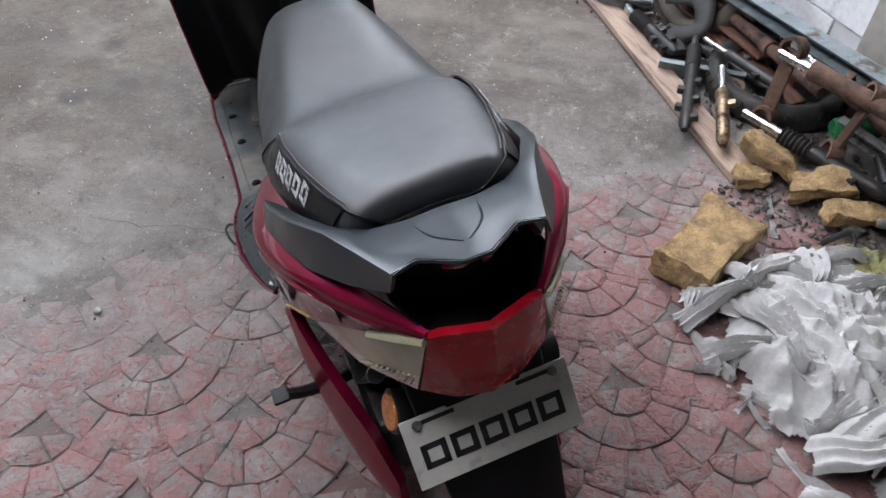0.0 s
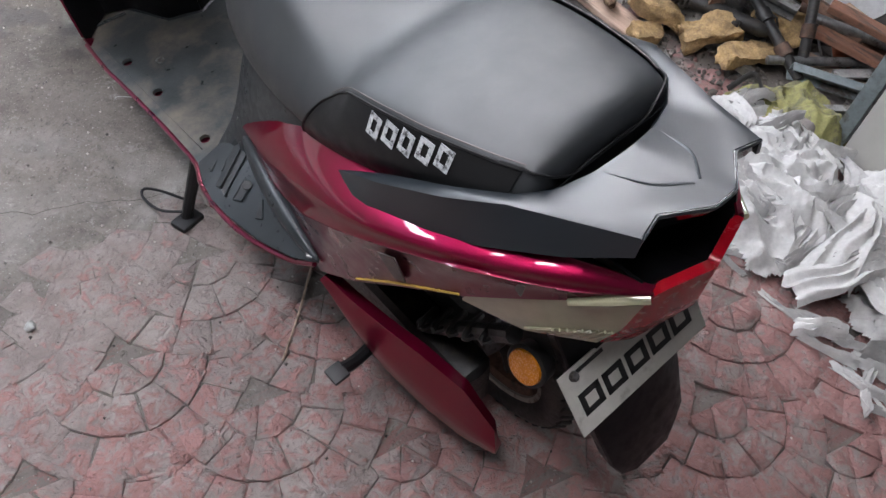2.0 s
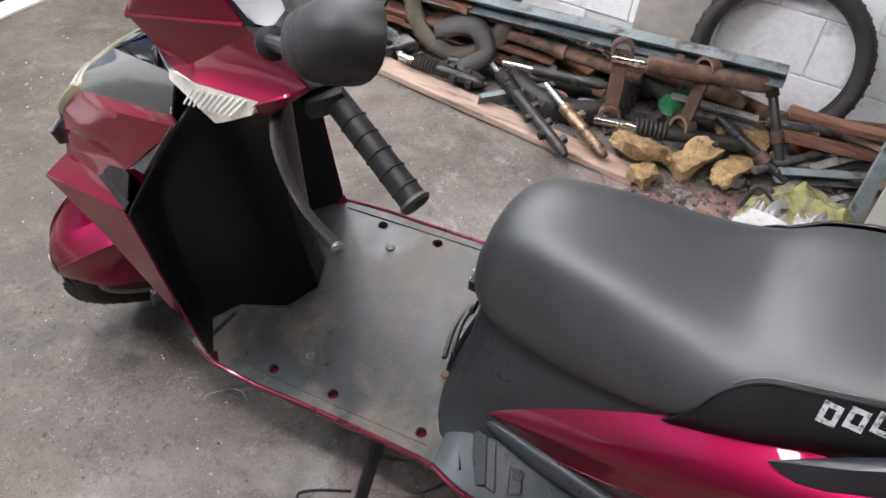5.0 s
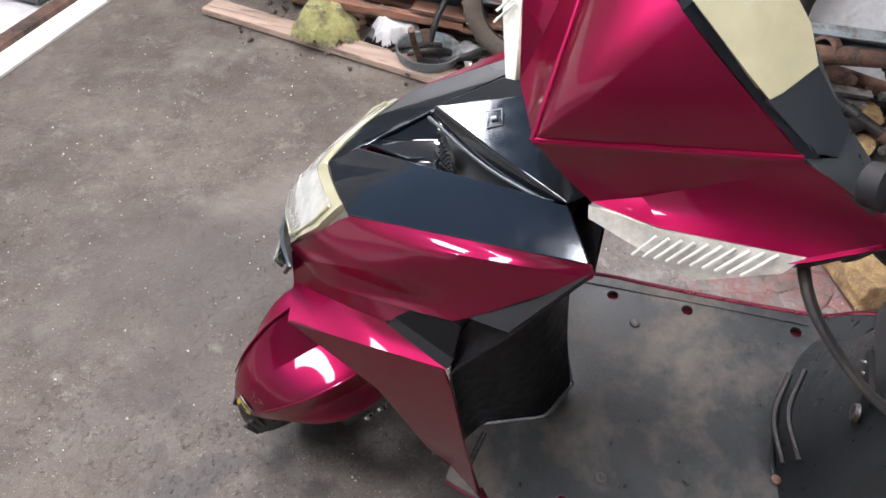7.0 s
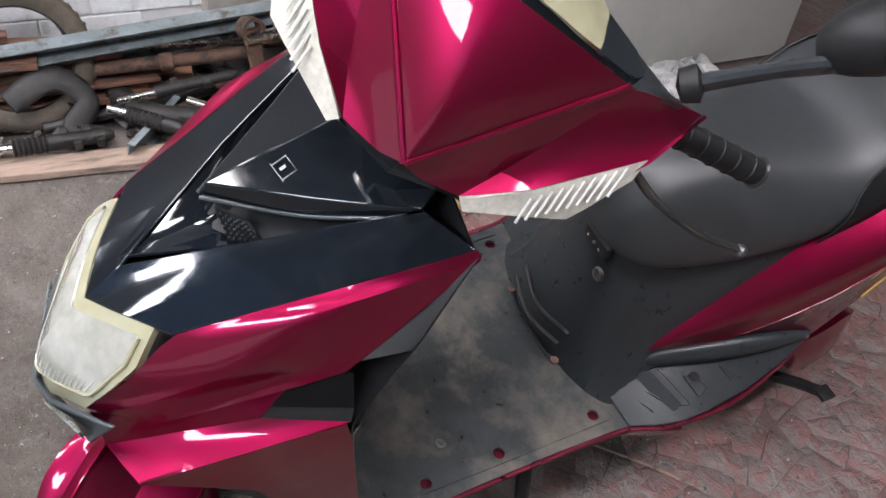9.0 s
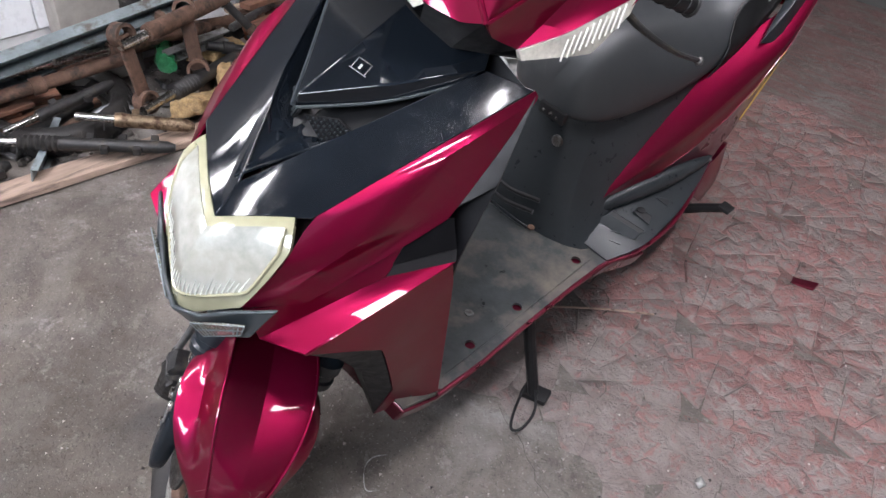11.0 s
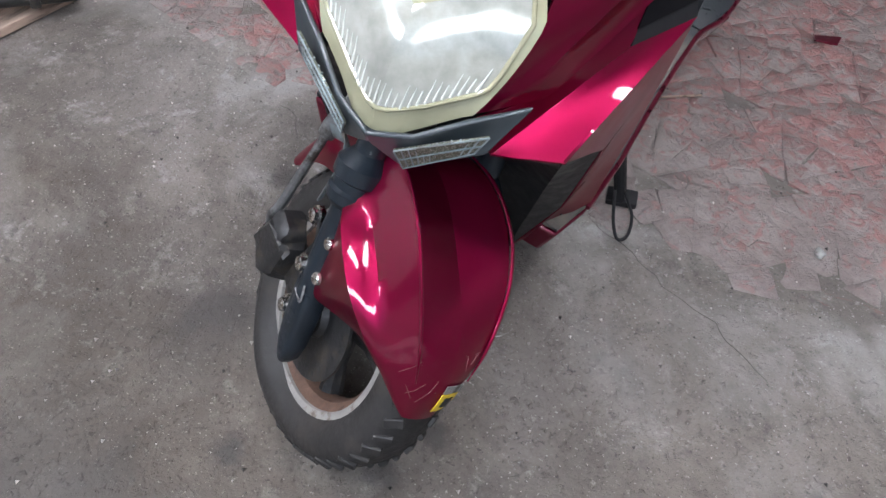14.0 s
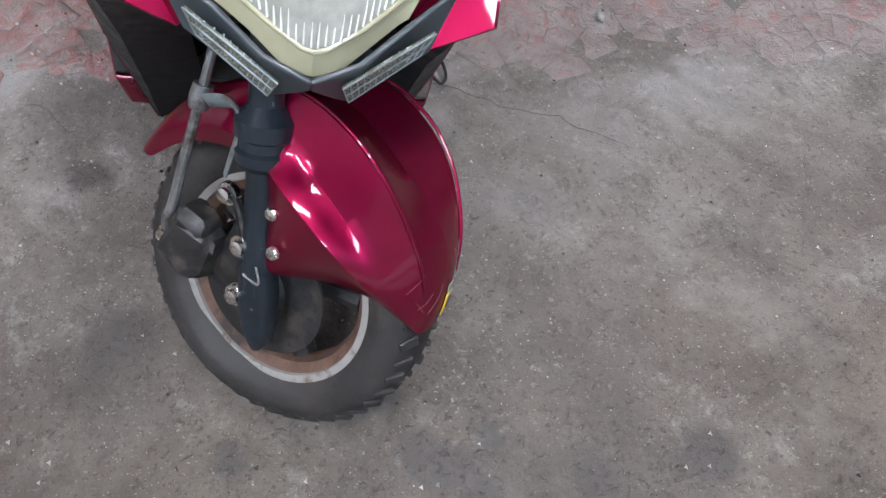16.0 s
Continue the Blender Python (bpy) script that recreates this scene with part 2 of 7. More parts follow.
def ground_material(name, red):
    """Concrete with grain, stains, pale scuffs and pits, and shade painted into the colour; red: how much worn red
    facing is left on it.
    """
    m = bpy.data.materials.new(name)
    m.use_nodes = True
    n, l = m.node_tree.nodes, m.node_tree.links
    b = n["Principled BSDF"]
    geo = n.new("ShaderNodeNewGeometry")

    def nz(sc, det=8.0, ro=0.62, dist=0.0, streak=None):
        t = n.new("ShaderNodeTexNoise")
        for key, value in (("Scale", sc), ("Detail", det), ("Roughness", ro), ("Distortion", dist)):
            t.inputs[key].default_value = value
        if streak:
            mp = n.new("ShaderNodeMapping")
            mp.inputs["Scale"].default_value = streak
            mp.inputs["Rotation"].default_value = (0, 0, radians(28))
            l.new(geo.outputs["Position"], mp.inputs["Vector"])
            l.new(mp.outputs[0], t.inputs["Vector"])
        else:
            l.new(geo.outputs["Position"], t.inputs["Vector"])
        return t.outputs[0]

    def ramp(src, a, c, lo=0.0, hi=1.0):
        r = n.new("ShaderNodeMapRange")
        for k, value in enumerate((a, c, lo, hi)):
            r.inputs[1 + k].default_value = value
        l.new(src, r.inputs[0])
        return r.outputs[0]

    def mix(fac, a, c):
        x = n.new("ShaderNodeMix")
        x.data_type = "RGBA"
        l.new(fac, x.inputs[0])
        for v, s in ((a, x.inputs[6]), (c, x.inputs[7])):
            if isinstance(v, tuple):
                s.default_value = (*v, 1)
            else:
                l.new(v, s)
        return x.outputs[2]

    def math2(op, a, c):
        x = n.new("ShaderNodeMath")
        x.operation = op
        for v, s in ((a, x.inputs[0]), (c, x.inputs[1])):
            if isinstance(v, (int, float)):
                s.default_value = v
            else:
                l.new(v, s)
        return x.outputs[0]

    col = mix(ramp(nz(2.4, 12, 0.72, 0.3), 0.40, 0.60), (0.130, 0.113, 0.100), (0.226, 0.202, 0.182))
    col = mix(ramp(nz(5.5, 12, 0.75, 0.5), 0.50, 0.64, 0, 0.8), col, (0.100, 0.088, 0.079))
    col = mix(ramp(nz(9.0, 12, 0.78, 0.3), 0.555, 0.66, 0, 0.85), col, (0.345, 0.332, 0.318))
    col = mix(ramp(nz(27.0, 8, 0.72), 0.57, 0.67, 0, 0.7), col, (0.085, 0.075, 0.068))
    col = mix(ramp(nz(60.0, 6, 0.7), 0.60, 0.68, 0, 0.75), col, (0.33, 0.315, 0.30))
    col = mix(ramp(nz(150.0, 3, 0.6), 0.62, 0.68, 0, 0.7), col, (0.055, 0.048, 0.043))
    col = mix(ramp(nz(190.0, 2, 0.6), 0.66, 0.71, 0, 0.75), col, (0.50, 0.49, 0.47))
    col = mix(ramp(nz(75.0, 2, 0.5, 0.4), 0.715, 0.74, 0, 0.6), col, (0.040, 0.036, 0.033))
    col = mix(ramp(nz(48.0, 2, 0.5, 0.6), 0.725, 0.765, 0, 0.4), col, (0.060, 0.053, 0.048))
    col = mix(ramp(nz(3.1, 6, 0.6, 0.5), 0.53, 0.68, 0, 0.70), col, (0.325, 0.312, 0.298))
    sep = n.new("ShaderNodeSeparateXYZ")
    l.new(geo.outputs["Position"], sep.inputs[0])
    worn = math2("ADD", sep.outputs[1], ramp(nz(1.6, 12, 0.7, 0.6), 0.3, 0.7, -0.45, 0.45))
    # Multiplied darker and browner from the setts towards the doorway.
    grime = n.new("ShaderNodeMix")
    grime.data_type, grime.blend_type = "RGBA", "MULTIPLY"
    l.new(ramp(worn, -0.05, 0.75, 0.0, 1.0), grime.inputs[0])
    l.new(col, grime.inputs[6])
    grime.inputs[7].default_value = (0.60, 0.555, 0.50, 1)
    col = grime.outputs[2]
    if red < 1:
        bias = ramp(math2("ADD", sep.outputs[1], math2("MULTIPLY", sep.outputs[0], 0.22)), -0.75, 0.30, 0.085, -0.22)
        low = ramp(math2("ADD", nz(11.0, 14, 0.76, 1.4, (0.55, 2.0, 1)), bias), 0.545, 0.615, 0, 0.8)
        col = mix(low, col, (0.205, 0.090, 0.082))
        col = mix(math2("MULTIPLY", low, ramp(nz(30.0, 10, 0.75, 1.0, (0.6, 1.8, 1)), 0.54, 0.64, 0, 0.8)), col, (0.27, 0.065, 0.060))
        for x, y, r in ((-0.116, 0.905, 0.026), (-0.213, 0.718, 0.042), (-0.265, 0.752, 0.045), (-0.205, 0.540, 0.026), (-0.170, 0.632, 0.030), (-0.145, 0.861, 0.022), (-0.236, 0.849, 0.026), (-0.320, 0.710, 0.034), (-0.45, 0.778, 0.045), (-0.30, 0.80, 0.036), (0.05, 0.72, 0.03), (0.21, 0.51, 0.055), (0.24, 0.56, 0.03), (0.30, 0.20, 0.04), (-0.62, 0.75, 0.05), (-0.48, 1.02, 0.04), (0.37, 1.15, 0.03)):
            d = n.new("ShaderNodeVectorMath")
            d.operation = "DISTANCE"
            l.new(geo.outputs["Position"], d.inputs[0])
            d.inputs[1].default_value = (x, y, 0)
            edge = math2("ADD", d.outputs["Value"], ramp(nz(16.0, 10, 0.7), 0.2, 0.8, -0.030, 0.030))
            col = mix(ramp(edge, r * 0.55, r * 1.15, 0.85, 0.0), col, (0.058, 0.051, 0.047))
        # Broad soft stains; the last two paint in a shadow falling on the floor.
        for x, y, r in ((0.26, 0.92, 0.16), (0.42, 0.86, 0.12), (0.10, 0.92, 0.12), (-0.66, 1.08, 0.13), (-0.32, 0.79, 0.09), (0.21, 0.55, 0.10), (0.38, 0.05, 0.08), (0.28, 1.02, 0.14), (-0.47, 0.76, 0.12), (0.16, 1.14, 0.26), (-0.10, 0.90, 0.16)):
            d = n.new("ShaderNodeVectorMath")
            d.operation = "DISTANCE"
            l.new(geo.outputs["Position"], d.inputs[0])
            d.inputs[1].default_value = (x, y, 0)
            edge = math2("ADD", d.outputs["Value"], ramp(nz(9.0, 10, 0.75, 0.6), 0.2, 0.8, -0.09, 0.09))
            col = mix(ramp(edge, r * 0.3, r * 1.2, 0.5, 0.0), col, (0.080, 0.070, 0.063))
    else:
        oi = n.new("ShaderNodeObjectInfo")
        cleft = math2("ADD", math2("MULTIPLY", nz(30.0, 4, 0.55, 0.9), 0.7), math2("MULTIPLY", nz(75.0, 5, 0.6, 0.5), 0.3))
        tint = mix(oi.outputs["Random"], (0.225, 0.110, 0.102), (0.315, 0.155, 0.143))
        tint = mix(ramp(cleft, 0.60, 0.70, 0, 0.6), tint, (0.40, 0.25, 0.235))
        dust = mix(ramp(nz(9.0, 8, 0.7), 0.4, 0.6), (0.195, 0.160, 0.148), (0.280, 0.240, 0.224))
        keep = math2("ADD", cleft, math2("ADD", ramp(nz(5.0, 8, 0.7, 1.0), 0.3, 0.7, -0.10, 0.10), ramp(sep.outputs[0], -1.0, 0.5, -0.04, 0.05)))
        col = mix(ramp(math2("ADD", keep, ramp(worn, -0.45, -0.02, 0.0, -0.11)), 0.445, 0.575, 0.0, 0.92), dust, tint)
        col = mix(ramp(nz(60.0, 6, 0.75), 0.60, 0.68, 0, 0.6), col, (0.075, 0.055, 0.050))
        col = mix(ramp(nz(16.0, 12, 0.78, 1.2, (0.6, 1.9, 1)), 0.57, 0.65, 0, 0.45), col, (0.24, 0.205, 0.19))
    # Ground between the setts darkened: joint shade, with some dirt, put into the colour.
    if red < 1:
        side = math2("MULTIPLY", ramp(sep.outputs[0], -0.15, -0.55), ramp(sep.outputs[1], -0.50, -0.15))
        joint_shade = math2("MULTIPLY", ramp(worn, -0.10, -0.40), math2("SUBTRACT", 1.0, side))
        col = mix(math2("MULTIPLY", joint_shade, 0.35), col, (0.085, 0.072, 0.066))
    l.new(col, b.inputs["Base Color"])
    l.new(ramp(nz(7.0), 0.35, 0.65, 0.30 if red >= 1 else 0.52, 0.60 if red >= 1 else 0.80), b.inputs["Roughness"])
    h = math2("ADD", math2("MULTIPLY", nz(60.0, 8, 0.7), 0.32), math2("MULTIPLY", nz(21.0, 6, 0.65, 0.4) if red < 1 else cleft, 0.8 if red < 1 else 2.0))
    crumbs = math2("SUBTRACT", ramp(nz(85.0, 3, 0.6, 0.3), 0.60, 0.74, 0, 0.9), ramp(nz(70.0, 3, 0.6, 0.5), 0.62, 0.74, 0, 0.9))
    h = math2("ADD", h, math2("MULTIPLY", crumbs, 0.32))
    bp = n.new("ShaderNodeBump")
    bp.inputs["Strength"].default_value, bp.inputs["Distance"].default_value = 1.0, 0.009
    l.new(h, bp.inputs["Height"])
    l.new(bp.outputs[0], b.inputs["Normal"])
    return m


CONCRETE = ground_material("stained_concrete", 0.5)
SETT = ground_material("worn_red_sett", 1.0)
FORK = pbr("dark_blue_grey_paint", (0.008, 0.013, 0.019), 0.40, 0.1, 0.1, 0.3, 18, 0.2, 160, dirt=(0.14, 0.14, 0.14), dirt_amt=-0.10, dirt_scale=34, dirt_edge=0.03)
SCUFF = pbr("bare_scratch", (0.26, 0.085, 0.105), 0.5, bump=0, var=0.3, scale=90)
STRIPE = pbr("yellow_stripe", (0.5, 0.33, 0.06), 0.5, bump=0)
STICKER = pbr("yellow_sticker", (0.75, 0.52, 0.03), 0.45, bump=0, var=0.15, scale=80)

# ---- building helpers ----


def finish(bm, name, sharp=32.0):
    """A mesh from a bmesh, smooth but for edges that turn by more than the given degrees."""
    bmesh.ops.recalc_face_normals(bm, faces=bm.faces)
    for f in bm.faces:
        f.smooth = True
    for e in bm.edges:
        e.smooth = len(e.link_faces) == 2 and e.calc_face_angle(0) < radians(sharp)
    me = bpy.data.meshes.new(name)
    bm.to_mesh(me)
    bm.free()
    return me


def part(name, bm, material, parent, label="", m=None, solid=0.0, bevel=0.0, sub=0, sharp=32.0):
    """One mesh object; with a parent it is a part in the parent's space."""
    if m is not None:
        bm.transform(m)
    me = finish(bm, name, sharp)
    me.materials.append(material)
    ob = new(name, me)
    ob.parent = parent
    if label:
        ob["label"] = label
    if sub:
        s = ob.modifiers.new("sub", "SUBSURF")
        s.levels = s.render_levels = sub
    if solid:
        s = ob.modifiers.new("thick", "SOLIDIFY")
        s.thickness, s.offset = solid, -1
    if bevel:
        s = ob.modifiers.new("edge", "BEVEL")
        s.width, s.segments, s.limit_method, s.angle_limit = bevel, 2, "ANGLE", radians(28)
    return ob


def thing(name, label, category, m=None, group="", kind=""):
    ob = tagged(new(name), label, category, group, kind)
    if m is not None:
        ob.matrix_world = m
    return ob


def poly(verts, faces, crease=0.0, mirror=False):
    bm = bmesh.new()
    k = -1 if mirror else 1
    vs = [bm.verts.new((k * v[0], v[1], v[2])) for v in verts]
    for f in faces:
        bm.faces.new([vs[i] for i in f])
    if crease:
        layer = bm.edges.layers.float.new("crease_edge")
        for e in bm.edges:
            e[layer] = 1.0 if len(e.link_faces) < 2 else crease
        corner = bm.verts.layers.float.new("crease_vert")
        for v in bm.verts:
            if v.is_boundary:
                v[corner] = 0.85
    return bm


def join(*bms):
    out = bmesh.new()
    for b in bms:
        me = bpy.data.meshes.new("t")
        b.to_mesh(me)
        b.free()
        out.from_mesh(me)
        bpy.data.meshes.remove(me)
    return out


def loft(rings, closed=True, caps=True):
    """Skin through rings of equally many points."""
    bm = bmesh.new()
    vs = [[bm.verts.new(p) for p in r] for r in rings]
    n = len(rings[0])
    for a, b in zip(vs, vs[1:]):
        for i in range(n if closed else n - 1):
            j = (i + 1) % n
            try:
                bm.faces.new((a[i], a[j], b[j], b[i]))
            except ValueError:
                pass
    if caps and closed:
        bm.faces.new(vs[0][::-1])
        bm.faces.new(vs[-1])
    bmesh.ops.remove_doubles(bm, verts=bm.verts, dist=1e-5)
    return bm


def smooth_path(pts, steps=5):
    pts = [Vector(p) for p in pts]
    if len(pts) < 3:
        return pts
    ext = [2 * pts[0] - pts[1]] + pts + [2 * pts[-1] - pts[-2]]
    out = []
    for i in range(1, len(ext) - 2):
        a, b, c, d = ext[i - 1:i + 3]
        for s in range(steps):
            t = s / steps
            out.append(0.5 * (2 * b + (c - a) * t + (2 * a - 5 * b + 4 * c - d) * t * t + (3 * b - a - 3 * c + d) * t ** 3))
    return out + [pts[-1]]


def tube(pts, r, n=10, steps=5, flat=1.0):
    """A round bar along a smooth line; r may be a list of radii, one a point of the line."""
    line = smooth_path(pts, steps)
    rings, up = [], None
    for i, p in enumerate(line):
        d = (line[min(i + 1, len(line) - 1)] - line[max(i - 1, 0)]).normalized()
        if up is None:
            up = d.orthogonal().normalized()
        up = (up - d * up.dot(d)).normalized()
        side = d.cross(up)
        if isinstance(r, (list, tuple)):
            k = i / max(1, len(line) - 1) * (len(r) - 1)
            j = min(int(k), len(r) - 2)
            rr = r[j] + (r[j + 1] - r[j]) * (k - j)
        else:
            rr = r
        rings.append([p + rr * (math.cos(a) * up + flat * math.sin(a) * side) for a in (2 * math.pi * q / n for q in range(n))])
    return loft(rings)


def lathe(profile, n=32, axis="X"):
    """Turns a profile of (along, radius) round an axis."""
    rings = []
    for u, r in profile:
        ring = []
        for q in range(n):
            a = 2 * math.pi * q / n
            c, s = r * math.cos(a), r * math.sin(a)
            ring.append((u, c, s) if axis == "X" else (c, u, s) if axis == "Y" else (c, s, u))
        rings.append(ring)
    return loft(rings, caps=profile[0][1] > 1e-6 and profile[0] != profile[-1])


def box(sx, sy, sz, at=(0, 0, 0), bev=0.0, seg=2):
    bm = bmesh.new()
    bmesh.ops.create_cube(bm, size=1.0)
    bm.transform(Matrix.Translation(at) @ Matrix.Diagonal((sx, sy, sz, 1)))
    if bev:
        bmesh.ops.bevel(bm, geom=bm.edges[:], offset=bev, segments=seg, affect="EDGES", profile=0.6)
    return bm


def rough_up(bm, amount, scale, seed=0.0):
    for v in bm.verts:
        v.co += amount * Vector(noise.noise_vector(v.co * scale + Vector((seed, seed * 1.7, -seed))))
    return bm


def between(a, b, roll=0.0):
    """A pose whose z axis runs from a to b, at a."""
    a, b = Vector(a), Vector(b)
    return Matrix.Translation(a) @ (b - a).to_track_quat("Z", "Y").to_matrix().to_4x4() @ pose(0, 0, 0, 0, 0, roll)


# ---- the room ----


def structure(name, bm, material, label, category, sharp=32.0, bevel=0.0):
    ob = part(name, bm, material, None, "", None, 0, bevel, 0, sharp)
    return tagged(ob, label, category, kind="structure")


ground = bmesh.new()
bmesh.ops.create_grid(ground, x_segments=150, y_segments=150, size=1.0)
for v in ground.verts:
    v.co = Vector((v.co.x * 2.65 - 0.6, v.co.y * 2.5 - 0.45, 0))
    v.co.z = 0.0025 * noise.noise(v.co * 5) + 0.002 * noise.noise(v.co * 17) - 0.0045
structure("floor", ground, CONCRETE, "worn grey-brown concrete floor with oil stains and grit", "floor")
structure("yard_ground", box(160, 160, 0.1, (0, 0, -0.064)), pbr("sunlit_yard", (0.55, 0.54, 0.52), 0.9, scale=2), "pale sunlit concrete yard round the workshop", "ground")
# Pale strip laid in for the sunlight that falls just inside the doorway.
structure("threshold", box(4.6, 0.085, 0.012, (-0.35, 1.985, 0.001), 0.003), PLASTER, "pale strip inside the doorway standing for sun on the floor's edge", "threshold")
structure("door_sill", box(4.6, 0.05, 0.035, (-0.35, 2.055, 0.005), 0.006), RUST, "rusty steel sill rail of the doorway", "sill")

WX = 1.70
CEMENT = pbr("grey_cement", (0.13, 0.127, 0.122), 0.95, 0, 0, 0.15, 2.4, 0.3, 30, dirt=(0.08, 0.077, 0.073), dirt_amt=0.25, dirt_scale=2.5, dirt_edge=0.5)
structure("wall_east", box(0.15, 5.4, 1.0, (WX + 0.075, -0.5, 0.5)), PLASTER, "off-white plastered wall with grime near its base", "wall")
# Out of view; grey so that the seat does not mirror a bright wall.
structure("wall_east_upper", box(0.15, 5.4, 2.0, (WX + 0.075, -0.5, 2.0)), CEMENT, "bare grey cement wall above the white plaster", "wall")
# Out of view; coloured dark to keep the seat's reflections dark.
structure("wall_south", box(5.6, 0.15, 3.0, (-0.6, -2.975, 1.5)), ROOF, "plain dark wall, out of view", "wall")
# Unseen round the doorway; dark to cut reflections and fill light.
north = join(box(0.5, 0.15, 3.0, (-3.0, 2.2, 1.5)), box(1.0, 0.15, 3.0, (1.60, 2.2, 1.5)), box(4.5, 0.15, 0.2, (-0.5, 2.2, 2.9)))
structure("wall_north", north, ROOF, "dark grey cement wall with a wide open doorway", "wall")
# Out of view; closed and grey to cut reflections on the red panels.
structure("wall_west", box(0.15, 5.25, 3.0, (-3.3, -0.475, 1.5)), CEMENT, "bare grey cement wall", "wall")
# Added out of view to keep the low sky out of the reflections.
structure("yard_wall", box(60, 0.3, 7.0, (0, 16.0, 3.45)), pbr("grey_sky_block", (0.20, 0.19, 0.18), 0.9, scale=1.5), "plain grey wall across the yard, added unseen to block low sky", "wall")
structure("wall_pillar", box(0.10, 0.25, 3.0, (WX - 0.045, -0.11, 1.5), 0.01), pbr("beige_plaster", (0.40, 0.37, 0.33), 0.9, scale=3), "beige plastered pillar on the wall", "pillar")
# Out of view; dark for the reflections in the glossy black.
structure("ceiling", box(5.7, 5.4, 0.12, (-0.6, -0.4, 3.06)), ROOF, "plain dark ceiling, out of view", "ceiling")

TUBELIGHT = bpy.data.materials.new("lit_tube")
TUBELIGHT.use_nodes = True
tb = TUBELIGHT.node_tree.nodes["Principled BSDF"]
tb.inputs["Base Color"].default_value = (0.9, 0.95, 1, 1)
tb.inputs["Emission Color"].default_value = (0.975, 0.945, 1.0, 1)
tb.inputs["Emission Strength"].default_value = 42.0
# Unseen lights placed by their highlights; the short one is added to brighten scrap.
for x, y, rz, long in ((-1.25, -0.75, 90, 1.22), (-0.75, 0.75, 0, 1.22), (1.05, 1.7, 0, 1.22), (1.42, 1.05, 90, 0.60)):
    lamp = thing("ceiling_light", "long white ceiling light with a frosted diffuser, out of view", "ceiling light", pose(x, y, 2.9, 0, 0, rz), "ceiling lights")
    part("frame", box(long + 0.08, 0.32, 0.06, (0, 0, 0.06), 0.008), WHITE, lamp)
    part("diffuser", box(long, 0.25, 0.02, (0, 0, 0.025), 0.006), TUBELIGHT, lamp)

# tiles of the back wall
tile_bm = box(0.012, 0.296, 0.196, (0, 0, 0), 0.003, 1)
tile_me = finish(tile_bm, "tile")
tile_me.materials.append(TILE)
dado = thing("tile_dado", "white glazed tiles with grey joints on the wall", "tiles", kind="structure")
for j in range(4):
    for i in range(9):
        y = -1.15 + 0.3 * i + (0.15 if j % 2 else 0)
        if noise.noise(Vector((i * 3.1, j * 2.3, 0.5))) > 0.18:
            continue
        t = new("tile", tile_me)
        t.parent = dado
        t.location = (WX - 0.004, y, 0.1 + 0.2 * j)

# ---- the scooter ----
LEAN_DEG = 10.3
scooter = thing("motor_scooter", "dark red scooter with a grey seat leaning on its side stand", "scooter", pose(0, 0, 0, 0, -LEAN_DEG, 0))
CASTER, STEER = radians(27), 52
A0 = Vector((0, 0.40, 0.5))
STEERED = Matrix.Translation(A0) @ Matrix.Rotation(radians(STEER), 4, Vector((0, -math.sin(CASTER), math.cos(CASTER)))) @ Matrix.Translation(-A0)
FRONT = STEERED @ Matrix.Translation((-0.020, 0, 0.006))


def sides(name, verts, faces, material, label="", crease=0.75, sub=2, solid=0.003, m=None, bevel=0.0):
    """The same panel on both sides; the points are given with their distance from the middle."""
    obs = []
    for flip in (True, False):
        obs.append(part(name, poly(verts, faces, crease, flip), material, scooter, label, m, solid, bevel, sub))
    return obs


# seat: rings of a rounded section from the nose to the tail
SEAM = 4


def seat_ring(y, wt, zt, wb, zb):
    h = zt - zb
    half = [(wb, zb), (wb + 0.006, zb + 0.22 * h), (wb + 0.005, zb + 0.45 * h), (wt + 0.55 * (wb - wt) + 0.006, zb + 0.70 * h), (wt + 0.010, zb + 0.88 * h),
            (wt - 0.006, zt - 0.006), (wt - 0.026, zt), (wt * 0.5, zt + 0.003), (wt * 0.18, zt + 0.004)]
    return [(-x, y, z) for x, z in half] + [(x, y, z) for x, z in reversed(half)]


SEAT_ROWS = [
    (-0.183, 0.030, 0.660, 0.040, 0.618), (-0.188, 0.042, 0.690, 0.058, 0.604), (-0.200, 0.054, 0.722, 0.076, 0.594), (-0.220, 0.064, 0.746, 0.094, 0.587), (-0.250, 0.072, 0.762, 0.110, 0.585),
    (-0.30, 0.080, 0.770, 0.126, 0.590), (-0.38, 0.090, 0.766, 0.142, 0.602), (-0.46, 0.100, 0.761, 0.152, 0.622), (-0.52, 0.108, 0.760, 0.156, 0.645), (-0.556, 0.116, 0.766, 0.158, 0.660),
    (-0.578, 0.121, 0.779, 0.158, 0.669), (-0.600, 0.125, 0.793, 0.158, 0.678), (-0.65, 0.126, 0.811, 0.154, 0.697), (-0.72, 0.119, 0.827, 0.145, 0.725), (-0.775, 0.108, 0.839, 0.134, 0.746),
    (-0.815, 0.099, 0.847, 0.126, 0.762), (-0.838, 0.091, 0.850, 0.118, 0.773), (-0.854, 0.083, 0.847, 0.109, 0.782), (-0.864, 0.076, 0.824, 0.101, 0.788),
]
seat = part("seat", loft([seat_ring(*r) for r in SEAT_ROWS]), SEAT, scooter, "long step-up grey leatherette seat, worn shiny on top", sub=2, sharp=70)


